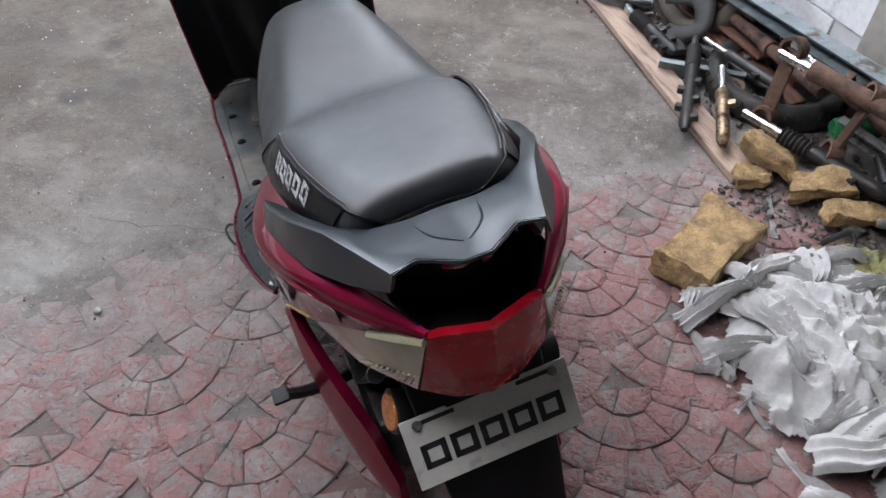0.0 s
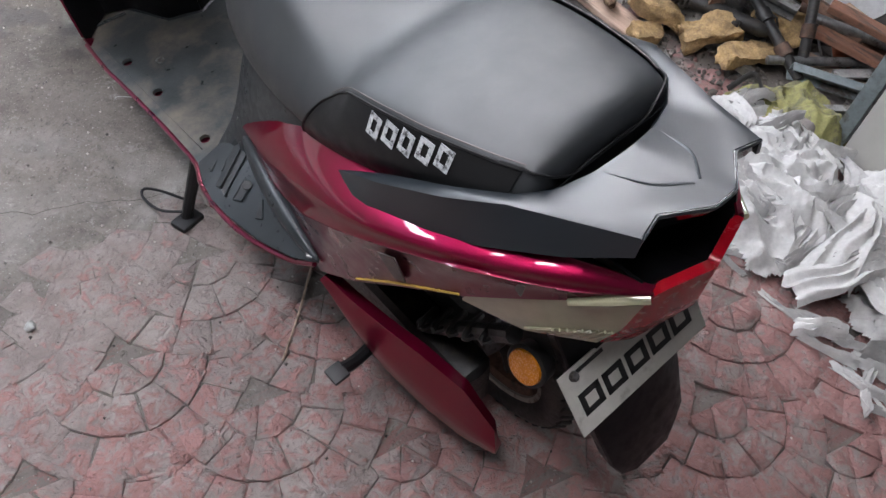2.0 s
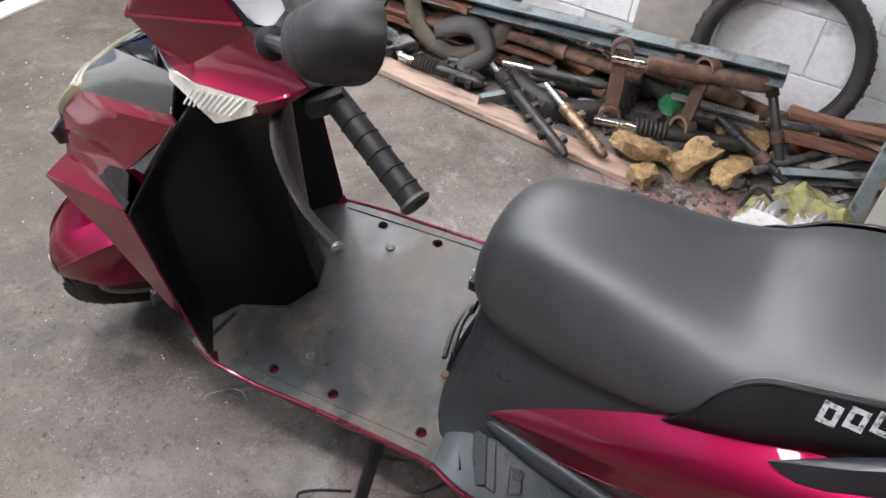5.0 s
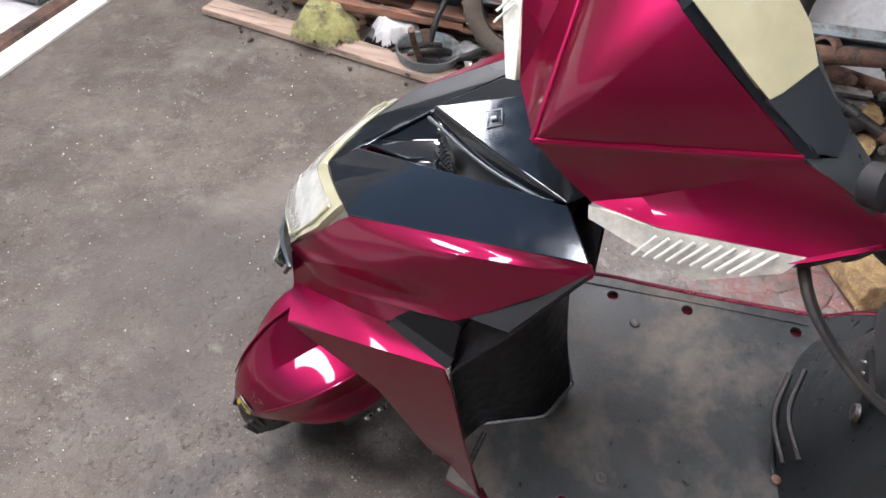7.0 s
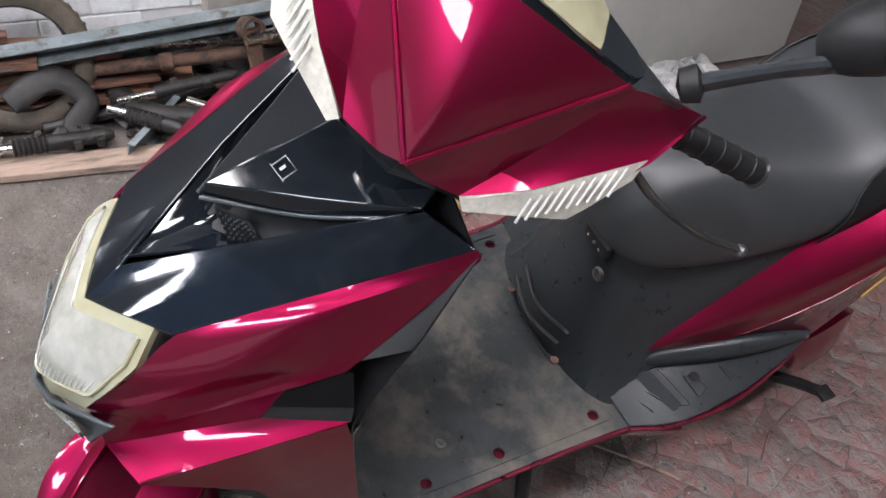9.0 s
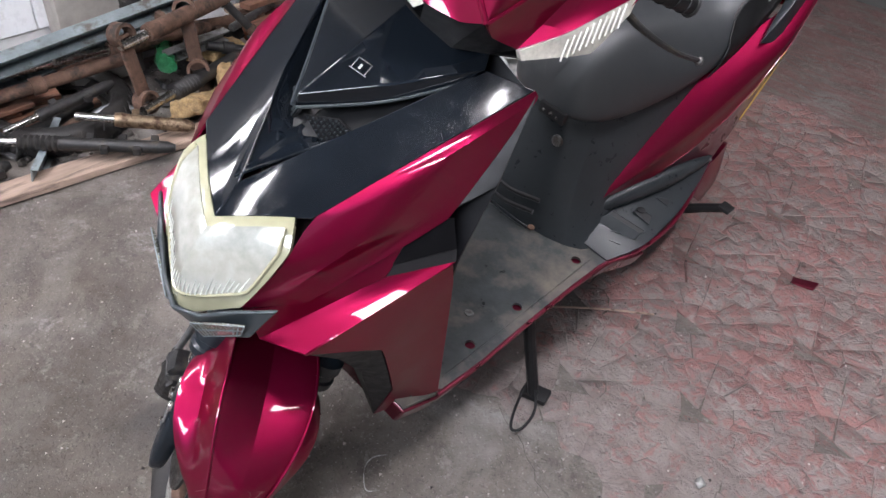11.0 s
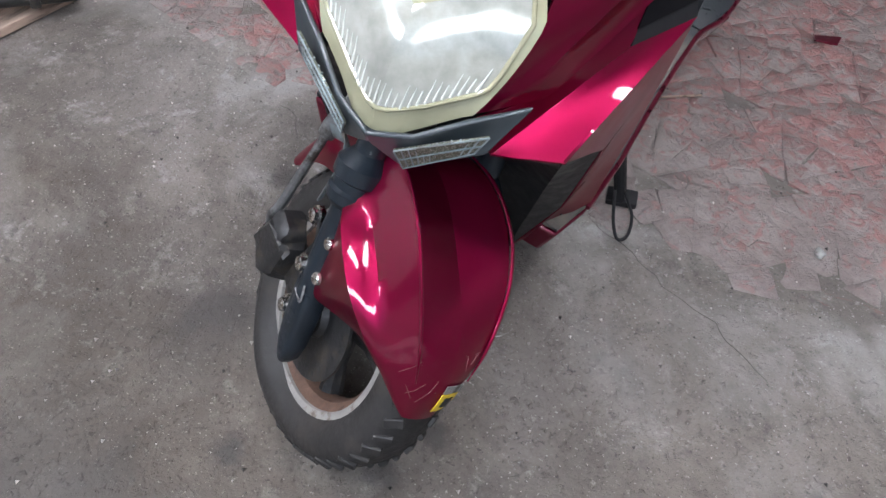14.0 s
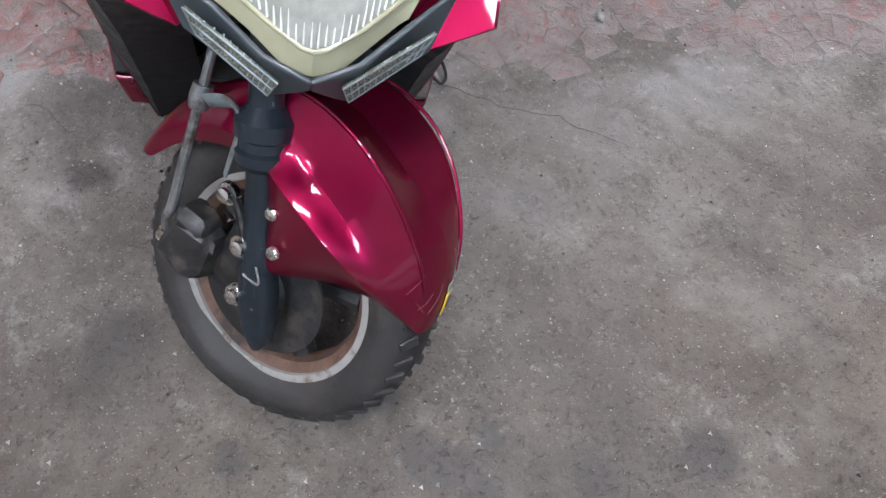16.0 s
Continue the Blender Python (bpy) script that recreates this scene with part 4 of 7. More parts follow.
# footrest wings between floor and side panels
wing_out = [(0.232, -0.215, 0.357), (0.250, -0.262, 0.364), (0.259, -0.306, 0.369), (0.259, -0.345, 0.373), (0.252, -0.438, 0.390), (0.236, -0.520, 0.420), (0.223, -0.562, 0.446)]
wing_in = [(0.150, -0.205, 0.367), (0.152, -0.250, 0.398), (0.163, -0.300, 0.404), (0.176, -0.345, 0.411), (0.198, -0.430, 0.424), (0.211, -0.510, 0.440), (0.219, -0.562, 0.448)]


def on_wing(y, u):
    """A point of the wing's plate: u runs from the inner edge (0) to the outer (1)."""
    for k in range(len(wing_in) - 1):
        if wing_in[k + 1][1] <= y <= wing_in[k][1]:
            q = (y - wing_in[k][1]) / (wing_in[k + 1][1] - wing_in[k][1])
            a = Vector(wing_in[k]).lerp(Vector(wing_in[k + 1]), q)
            b = Vector(wing_out[k]).lerp(Vector(wing_out[k + 1]), q)
            return a.lerp(b, u)


def wing_at(x, y, lift):
    lo, hi = on_wing(y, 0), on_wing(y, 1)
    return on_wing(y, (x - lo.x) / (hi.x - lo.x)) + Vector((0, 0, lift))


CUTS = (("slot", ((0.172, -0.276), (0.172, -0.292), (0.241, -0.322), (0.237, -0.303))), ("slot", ((0.199, -0.330), (0.206, -0.352), (0.228, -0.360), (0.236, -0.343))),
        ("slot", ((0.206, -0.394), (0.226, -0.418), (0.232, -0.405))))
for sx in (-1, 1):
    wing = part("footrest_wing", poly(wing_out + wing_in, [(k, k + 1, 8 + k, 7 + k) for k in range(6)], 0, sx < 0), GREY, scooter, "grey plastic footrest wing with cut-outs", solid=0.006, bevel=0.0015)
    # Black patches laid on the plate stand for the shade inside the cut-outs.
    for name, quad in CUTS:
        pts = [wing_at(x, y, 0.0040) for x, y in quad]
        part("cut_out", poly([(sx * p.x, p.y, p.z) for p in pts], [tuple(range(len(pts)))]), INK, wing, "black patch for the dark of a cut-out", solid=0.001)
        rim = pts + [pts[0]]
        for a, b in zip(rim, rim[1:]):
            part("cut_edge", tube([(sx * a.x, a.y, a.z), (sx * b.x, b.y, b.z)], 0.0013, 6), GREY, wing)
    bev = [wing_at(x, y, 0.0) for x, y in ((0.160, -0.242), (0.172, -0.276), (0.237, -0.303), (0.240, -0.286))]
    bev = [bev[0] + Vector((0, 0, 0.002)), bev[1] + Vector((0, 0, 0.009)), bev[2] + Vector((0, 0, 0.009)), bev[3] + Vector((0, 0, 0.002)), bev[1] + Vector((0, 0, -0.002)), bev[2] + Vector((0, 0, -0.002))]
    part("slot_hood", poly([(sx * p.x, p.y, p.z) for p in bev], [(0, 1, 2, 3), (1, 4, 5, 2), (0, 4, 1), (3, 2, 5)]), GREY, wing, bevel=0.001)
    for x0, y0, x1, y1 in ((0.166, -0.222, 0.228, -0.250), (0.158, -0.232, 0.215, -0.272)):
        a, b = wing_at(x0, y0, 0.0018), wing_at(x1, y1, 0.0018)
        part("ridge", tube([(sx * a.x, a.y, a.z), (sx * b.x, b.y, b.z)], [0.001, 0.0032, 0.002], 8), GREY, wing)
    # A black disc laid on for the shade in the round hole.
    hole = wing_at(0.206, -0.347, 0.0048)
    part("round_hole", lathe([(0, 0.0), (0, 0.009), (0.0012, 0.009), (0.0012, 0.0)], 16, "Z"), INK, wing, m=Matrix.Translation((sx * hole.x, hole.y, hole.z)))
    # the long leaf-shaped fold along the side panel
    fold = []
    for y, x, z, w, h in ((-0.232, 0.138, 0.398, 0.004, 0.006), (-0.27, 0.152, 0.412, 0.012, 0.016), (-0.33, 0.169, 0.424, 0.017, 0.022), (-0.40, 0.187, 0.434, 0.020, 0.024), (-0.47, 0.202, 0.444, 0.018, 0.021), (-0.53, 0.214, 0.450, 0.012, 0.013), (-0.575, 0.219, 0.452, 0.003, 0.004)):
        fold.append([(sx * (x + w * math.cos(a)), y, z + h * math.sin(a)) for a in [2 * math.pi * q / 12 for q in range(12)]])
    part("fold", loft(fold), GREY, wing, "rounded leaf-shaped fold", sub=1, sharp=60)
    part("screw", lathe([(0, 0.0), (0.001, 0.007), (0.003, 0.006), (0.0035, 0.0)], 10, "Z"), STEEL, wing, m=Matrix.Translation((sx * 0.221, -0.553, 0.452)))
# folded lip of the mat below the seat's panel
part("mat_lip", tube([(-0.082, -0.158, 0.352), (-0.04, -0.150, 0.354), (0.04, -0.150, 0.354), (0.082, -0.158, 0.352)], [0.005, 0.006, 0.006, 0.005], 8, 4, 0.6), GREY, floorboard)
for sx in (-1, 1):
    part("lip_screw", lathe([(0, 0.0), (0.001, 0.008), (0.003, 0.007), (0.0035, 0.0)], 10, "Z"), RUST, floorboard, m=Matrix.Translation((sx * 0.080, -0.157, 0.357)))

# panel below the seat's nose
up_r = []
for z, w, y, wb, yb in ((0.352, 0.150, -0.170, 0.215, -0.22), (0.40, 0.135, -0.185, 0.165, -0.24), (0.46, 0.120, -0.195, 0.152, -0.27), (0.53, 0.105, -0.205, 0.158, -0.34), (0.60, 0.085, -0.212, 0.160, -0.42), (0.66, 0.07, -0.24, 0.150, -0.50)):
    half = [(wb, yb - 0.10, z - 0.01), (wb, yb, z), (w, y - 0.005, z), (w * 0.5, y + 0.012, z), (0, y + 0.016, z)]
    up_r.append([(-x, yy, zz) for x, yy, zz in half] + list(reversed(half))[1:])
apron = part("seat_apron", loft(up_r, closed=False), GREY, scooter, "dark grey panel below the seat", solid=0.004, sub=1)
# Black bars laid on for the shade inside the vent slots.
for i in range(2):
    part("vent_slot", tube([(-0.075, -0.152 - 0.014 * i, 0.40 + 0.022 * i), (0, -0.137 - 0.013 * i, 0.392 + 0.022 * i), (0.075, -0.152 - 0.014 * i, 0.40 + 0.022 * i)], 0.005, 6), INK, apron)
socket = part("charge_socket", box(0.060, 0.016, 0.024, (-0.030, -0.186, 0.603), 0.004), BLACK, apron, "black charging socket")
for k in range(3):
    part("pin", lathe([(0, 0.0), (0, 0.003), (0.003, 0.003), (0.004, 0.0)], 8, "Y"), CHROME, socket, m=Matrix.Translation((-0.046 + 0.016 * k, -0.178, 0.603)))
part("key_lock", lathe([(0, 0.0), (0, 0.012), (0.006, 0.011), (0.007, 0.0)], 14, "Y"), STEEL, apron, m=Matrix.Translation((-0.055, -0.192, 0.55)))

# stands
stand = part("side_stand", tube([(-0.165, -0.087, 0.275), (-0.200, -0.079, 0.190), (-0.260, -0.072, 0.055)], [0.015, 0.013, 0.012], 10), BLACK, scooter, "black side stand with a wire loop")
part("stand_foot", box(0.06, 0.04, 0.014, (-0.262, -0.078, 0.053), 0.005), BLACK, stand, m=Matrix.Translation((-0.262, -0.078, 0.053)) @ pose(0, 0, 0, 0, 11, 15) @ Matrix.Translation((0.262, 0.078, -0.053)))
part("wire_loop", tube([(-0.245, -0.05, 0.085), (-0.27, 0.01, 0.075), (-0.292, 0.04, 0.07), (-0.305, 0.02, 0.07), (-0.295, -0.03, 0.07), (-0.262, -0.07, 0.075)], 0.0032, 6), BLACK, stand)
part("stand_boss", box(0.03, 0.05, 0.05, (-0.168, -0.083, 0.280), 0.008), BLACK, stand)
lever = part("stand_lever", tube([(-0.10, -0.60, 0.21), (-0.17, -0.63, 0.225), (-0.235, -0.655, 0.265), (-0.272, -0.662, 0.29)], [0.012, 0.012, 0.011, 0.011], 8), BLACK, scooter, "black centre stand pedal")
part("pedal_pad", box(0.030, 0.032, 0.010, (-0.278, -0.664, 0.293), 0.004), BLACK, lever)

# leg shield, inner side
ls = [(0.222, 0.240, 0.303), (0.226, 0.268, 0.45), (0.231, 0.297, 0.672), (0.222, 0.235, 0.775), (0.199, 0.172, 0.878),
      (0.150, 0.300, 0.300), (0.155, 0.330, 0.45), (0.160, 0.330, 0.66), (0.155, 0.25, 0.77), (0.140, 0.175, 0.90),
      (0.100, 0.270, 0.305), (0.105, 0.250, 0.45), (0.110, 0.245, 0.64), (0.10, 0.235, 0.76), (0.07, 0.17, 0.92),
      (0.0, 0.160, 0.311), (0.0, 0.185, 0.45), (0.0, 0.205, 0.64), (0.0, 0.215, 0.76), (0.0, 0.165, 0.935),
      (0.062, 0.185, 0.310), (0.066, 0.200, 0.45), (0.07, 0.212, 0.64), (0.065, 0.222, 0.76), (0.04, 0.165, 0.93)]
lf = [(5 * a + i, 5 * a + i + 1, 5 * b + i + 1, 5 * b + i) for a, b in ((0, 1), (1, 2), (2, 4), (4, 3)) for i in range(4)]
sides("leg_shield", ls, lf, SHIELD, "black inner leg shield with a centre hump", 0.12, 3)
sides("leg_shield_cap", [(0.20, 0.168, 0.885), (0.222, 0.235, 0.778), (0.182, 0.332, 0.722), (0.150, 0.24, 0.80)], [(0, 1, 2, 3)], BLACK, "", 0.9, 1)
sides("hump_edge", [(0.10, 0.275, 0.306), (0.062, 0.185, 0.312), (0.0, 0.155, 0.314), (0.0, 0.148, 0.312), (0.066, 0.177, 0.309), (0.108, 0.270, 0.302)], [(0, 1, 4, 5), (1, 2, 3, 4)], GREY, "", 0.4, 2, 0.004)

# nose: black shield, red cheeks, winglets
tip, corner, vee, apex, tri_r, end_b, back = (0, 0.528, 0.722), (0.119, 0.457, 0.759), (0, 0.486, 0.755), (0, 0.391, 0.844), (0.143, 0.212, 0.902), (0.200, 0.176, 0.892), (0, 0.178, 0.938)
m1 = (0.062, 0.499, 0.745)
nose = sides("nose_shield", [tip, m1, corner, end_b, tri_r, vee, (0.075, 0.352, 0.826)], [(0, 1, 6, 5), (1, 2, 3, 4, 6)], GLOSS, "glossy black nose shield", 0.8, 2, 0.004, bevel=0.0015)
vin = (0.036, 0.372, 0.776)
sides("nose_recess", [vee, (0.075, 0.350, 0.822), tri_r, (0.085, 0.300, 0.815), vin, (0, 0.380, 0.792)], [(0, 1, 4, 5), (1, 2, 3, 4)], GLOSS, "glossy black recess of the nose", 0.9, 1)
vent_q = [Vector(q) for q in ((0.006, 0.383, 0.812), (0.044, 0.358, 0.818), (0.060, 0.346, 0.800), (0.030, 0.373, 0.780))]
for flip in (-1, 1):
    vq = [Vector((flip * q.x, q.y, q.z)) for q in vent_q]
    vent = part("air_vent", poly([tuple(q) for q in vq], [(0, 1, 2, 3)]), INK, scooter, "small black mesh air vent", solid=0.004)
    for k in range(6):
        for q in range(6):
            u, v = (k + 0.5) / 6, (q + 0.5) / 6
            p = vq[0].lerp(vq[1], u).lerp(vq[3].lerp(vq[2], u), v) + Vector((0, 0.002, 0.001))
            part("mesh_dot", box(0.0028, 0.0028, 0.0028, p), GREY, vent)
plate_v = [apex, tri_r, (0.125, 0.185, 0.914), back, (0.073, 0.300, 0.870), (0, 0.394, 0.826), (0.076, 0.303, 0.846), (0.145, 0.214, 0.888)]
sides("emblem_plate", plate_v, [(0, 4, 3), (4, 1, 2, 3), (0, 5, 6, 4), (4, 6, 7, 1)], GLOSS, "raised glossy black centre plate", 1.0, 0, 0.004, bevel=0.0022)
# The bevel's highlight, modelled as a lighter grey bead.
for sx in (-1, 1):
    part("plate_edge", tube([(sx * 0.004, 0.397, 0.828), (sx * 0.076, 0.306, 0.848), (sx * 0.143, 0.216, 0.890)], 0.0022, 8), CHIN, scooter, "grey bead standing for the highlight along the centre plate's edge")
sides("recess_floor", [(0, 0.395, 0.780), (0.050, 0.352, 0.785), (0.130, 0.235, 0.855), (0, 0.22, 0.86)], [(0, 1, 2, 3)], BLACK, "", 0.9, 1)
EMB = Matrix.Translation((-0.030, 0.316, 0.8785)) @ pose(0, 0, 0, -24, -13, 18) @ Matrix.Translation((0, 0, -0.004))
badge = part("emblem", box(0.003, 0.007, 0.0014, (0.001, 0.001, 0)), WHITE, nose[0], "small badge in a thin grey outline", m=EMB)
for dx, dy, w, h in ((0, 0.009, 0.024, 0.0008), (0, -0.009, 0.016, 0.0008), (-0.0100, 0, 0.0008, 0.018), (0.0100, 0, 0.0008, 0.018)):
    part("emblem_outline", box(w * 1.04, h * 1.04, 0.0012, (dx, dy, 0)), STEEL, badge, m=EMB)
side_l, hl_bot, hl_mid = (0.205, 0.298, 0.738), (0.106, 0.553, 0.645), (0.126, 0.508, 0.705)
low_e, crease_end = (0.154, 0.485, 0.652), (0.188, 0.330, 0.733)
cheek_v = [corner, end_b, (0.203, 0.168, 0.880), side_l, hl_bot, hl_mid, (0.180, 0.320, 0.825), (0.174, 0.400, 0.745), low_e, crease_end, (0.140, 0.505, 0.676)]
cheek_f = [(0, 1, 2, 6), (0, 6, 7, 5), (6, 2, 3, 9, 7), (5, 7, 10, 4), (7, 9, 10), (10, 9, 8), (9, 3, 8), (4, 10, 8)]
sides("cheek_panel", cheek_v, cheek_f, RED, "glossy dark red front cheek panel", 0.72, 2)
wf, w2, wr, c1 = (0.131, 0.541, 0.600), (0.192, 0.385, 0.672), (0.232, 0.298, 0.681), (0.197, 0.517, 0.615)
slot_t, skirt_tip, floor_f = (0.216, 0.394, 0.548), (0.156, 0.313, 0.226), (0.226, 0.243, 0.318)
wing_v = [wf, w2, wr, c1, slot_t, skirt_tip, floor_f, (0.231, 0.272, 0.50), (0.200, 0.330, 0.37)]
sides("winglet_panel", wing_v[:4], [(0, 1, 2, 3)], RED, "glossy dark red winglet panel", 0.9, 2)
sides("winglet_skirt", wing_v[2:], [(1, 0, 2), (2, 0, 5, 6), (6, 5, 4, 3)], RED, "glossy dark red panel below the winglet", 0.8, 2)
front_edge = [(0.186, 0.447, 0.536), (0.174, 0.384, 0.436), (0.160, 0.335, 0.30)]
sides("winglet_inset", [(0.195, 0.514, 0.611), (0.214, 0.394, 0.546), (0.198, 0.331, 0.368), (0.154, 0.313, 0.226)] + front_edge, [(0, 1, 4), (1, 2, 5, 4), (2, 3, 6, 5)], BLACK, "black inset of the winglet", 0.7, 1)
sides("cheek_underside", [wf, w2, (0.189, 0.374, 0.685), (0.224, 0.292, 0.695), (0.207, 0.290, 0.737), (0.182, 0.335, 0.728), (0.152, 0.482, 0.653), (0.110, 0.548, 0.640)], [(0, 1, 6, 7), (1, 2, 5, 6)], RED, "", 0.9, 1)
sides("cheek_infill", [(0.187, 0.374, 0.685), (0.222, 0.292, 0.695), (0.205, 0.290, 0.737), (0.181, 0.335, 0.728)], [(0, 1, 2, 3)], SHIELD, "black infill behind the cheek panel", 0.9, 1)
sides("winglet_top", [w2, wr, (0.224, 0.292, 0.695), (0.189, 0.374, 0.685)], [(0, 1, 2, 3)], BLACK, "black infill between cheek and winglet", 0.9, 1)
sides("inner_skirt", [(0.128, 0.535, 0.592), (0.190, 0.512, 0.606)] + front_edge + [(0.152, 0.312, 0.224), (0.09, 0.30, 0.26), (0.10, 0.36, 0.42), (0.09, 0.45, 0.56)], [(0, 1, 2, 8), (2, 3, 7, 8), (3, 4, 6, 7), (4, 5, 6)], BLACK, "black inner skirt", 0.6, 1)
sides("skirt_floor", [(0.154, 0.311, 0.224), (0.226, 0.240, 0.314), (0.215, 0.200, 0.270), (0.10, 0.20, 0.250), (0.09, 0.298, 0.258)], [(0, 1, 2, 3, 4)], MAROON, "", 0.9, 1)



# headlamp: a bulging lens between the nose and the chin
def curve3(a, b, c, u):
    a, b, c = Vector(a), Vector(b), Vector(c)
    ctl = 2 * b - 0.5 * (a + c)
    return (1 - u) ** 2 * a + 2 * u * (1 - u) * ctl + u * u * c


def lamp_foot(u):
    """The lamp's lower edge: level in the middle, then straight up to the cheek."""
    a, b, c = Vector((0, 0.592, 0.604)), Vector((0.028, 0.589, 0.606)), Vector(hl_bot)
    return a.lerp(b, u / 0.25) if u < 0.25 else b.lerp(c, (u - 0.25) / 0.75)


def lamp_at(u, v, lift=0.0):
    p = curve3(tip, m1, corner, u).lerp(lamp_foot(u), v)
    s = math.sin(math.pi * v) ** 0.8 if 0 < v < 1 else 0
    return p + Vector((0.014 * u * s, (0.016 - 0.010 * u) * s + lift * 0.8, 0.010 * s + lift * 0.6))


def lamp_patch(u0, u1, v0, v1, lift, flip, nu=12, nv=12, cut=0.0):
    rows = []
    for j in range(nv + 1):
        v = v0 + (v1 - v0) * j / nv
        top = u1 - cut * max(0.0, (v - 0.50) / 0.36) - 0.10 * max(0.0, (0.35 - v) / 0.25)
        rows.append([Vector((flip * q.x, q.y, q.z)) for q in (lamp_at(u0 + (top - u0) * i / nu, v, lift) for i in range(nu + 1))])
    return loft(rows, closed=False)


for flip in (-1, 1):
    h = part("headlamp", lamp_patch(0, 1, 0, 1, 0, flip), CREAM, scooter, "yellowed headlamp with a ribbed clear middle", solid=0.010)
    part("lens", lamp_patch(0, 0.93, 0.10, 0.82, 0.002, flip), LENS, h, "ribbed clear lens", solid=0.003)
    for i in range(13):
        u = 0.03 + 0.068 * i
        line = [lamp_at(u, v, 0.0022) for v in (0.80, 0.76, 0.71, 0.64 + 0.03 * (i % 3))]
        part("rib", tube([(flip * q.x, q.y, q.z) for q in line], [0.0017, 0.0015, 0.0010, 0.0004], 6), GLINT, h)
    edge = [lamp_at(u, v, 0.0022) for u, v in ((0.0, 0.825), (0.12, 0.828), (0.45, 0.826), (0.88, 0.822), (0.925, 0.79), (0.93, 0.70), (0.93, 0.36), (0.84, 0.11))]
    part("lens_edge", tube([(flip * q.x, q.y, q.z) for q in edge], 0.0026, 8, 1), CREAM, h, "bevelled lens edge")
chin_v = [(0.152, 0.530, 0.666), (0.109, 0.565, 0.646), (0.058, 0.589, 0.617), (0, 0.603, 0.605), (0, 0.592, 0.586), (0.046, 0.572, 0.554), (0.130, 0.557, 0.612)]
for ch, sx in zip(sides("chin_panel", chin_v, [(0, 1, 5, 6), (1, 2, 5), (2, 3, 4, 5)], CHIN, "dark grey chin panel", 0.9, 1, 0.006, bevel=0.002), (-1, 1)):
    gq = [Vector((0.130, 0.5635, 0.640)), Vector((0.038, 0.5935, 0.594)), Vector((0.049, 0.5790, 0.563)), Vector((0.121, 0.5620, 0.612))]
    part("chin_lamp", poly([tuple(q) for q in gq], [(0, 1, 2, 3)], 0, sx < 0), STRIPLENS, ch, "ribbed clear strip lamp", solid=0.003)
    for i in range(13):
        a1, b1 = gq[0].lerp(gq[1], i / 12), gq[3].lerp(gq[2], i / 12)
        part("rib", tube([(sx * a1.x, a1.y, a1.z), (sx * b1.x, b1.y, b1.z)], 0.0011, 5), BARGREY, ch)
    for i in range(3):
        a1, b1 = gq[0].lerp(gq[3], i / 2), gq[1].lerp(gq[2], i / 2)
        part("rib", tube([(sx * a1.x, a1.y, a1.z), (sx * b1.x, b1.y, b1.z)], 0.0011, 5), BARGREY, ch)

# the nose is knocked a little askew on the body
for panel in scooter.children:
    if panel.name.split(".")[0] in ("nose_shield", "headlamp", "chin_panel", "cheek_panel", "cheek_underside", "winglet_panel", "winglet_skirt", "winglet_inset", "inner_skirt"):
        for piece in (panel, *panel.children):
            for v in piece.data.vertices if piece.name.split(".")[0] not in ("emblem", "emblem_outline") else ():
                v.co.x -= 0.026 * min(1.0, max(0.0, (v.co.y - 0.42) / 0.15)) * min(2.0, max(0.0, 1 + v.co.x / 0.10))

# front fender, fork and wheel, turned to full lock
AX = Vector((0.0, 0.562, 0.208))


def fend_ring(deg, half):
    """Half a section of the mudguard, as (distance from the middle, radius) from its lower edge to the middle line."""
    c, s = math.cos(radians(deg)), math.sin(radians(deg))
    pts = [(0.93 * x, AX.y + r * c, AX.z + r * s) for x, r in half]
    return [(0.008 - x, y, z) for x, y, z in pts] + [(0.008 + x, y, z) for x, y, z in reversed(pts)][1:]


FENDER = [
    (172, ((0.052, 0.210), (0.056, 0.219), (0.052, 0.229), (0.040, 0.234), (0.020, 0.236), (0, 0.237))),
    (152, ((0.064, 0.205), (0.069, 0.221), (0.064, 0.236), (0.046, 0.246), (0.022, 0.248), (0, 0.249))),
    (130, ((0.070, 0.192), (0.075, 0.215), (0.070, 0.240), (0.054, 0.262), (0.030, 0.262), (0, 0.262))),
    (112, ((0.078, 0.185), (0.088, 0.200), (0.078, 0.232), (0.064, 0.275), (0.032, 0.271), (0, 0.268))),
    (103, ((0.096, 0.172), (0.110, 0.197), (0.086, 0.226), (0.068, 0.279), (0.034, 0.272), (0, 0.266))),
    (94, ((0.096, 0.105), (0.119, 0.195), (0.086, 0.214), (0.071, 0.279), (0.034, 0.269), (0, 0.260))),
    (84, ((0.095, 0.070), (0.122, 0.194), (0.084, 0.206), (0.072, 0.274), (0.034, 0.263), (0, 0.253))),
    (74, ((0.086, 0.082), (0.118, 0.191), (0.082, 0.203), (0.068, 0.264), (0.033, 0.257), (0, 0.251))),
    (65, ((0.073, 0.096), (0.106, 0.189), (0.082, 0.205), (0.060, 0.253), (0.030, 0.255), (0, 0.257))),
    (56, ((0.060, 0.128), (0.088, 0.188), (0.074, 0.208), (0.050, 0.243), (0.025, 0.251), (0, 0.253))),
    (47, ((0.050, 0.166), (0.068, 0.192), (0.058, 0.210), (0.040, 0.232), (0.020, 0.240), (0, 0.242))),
    (39, ((0.042, 0.196), (0.050, 0.202), (0.044, 0.210), (0.030, 0.221), (0.016, 0.227), (0, 0.229))),
    (32, ((0.022, 0.206), (0.026, 0.208), (0.024, 0.211), (0.018, 0.214), (0.010, 0.216), (0, 0.217))),
]
FN = 11
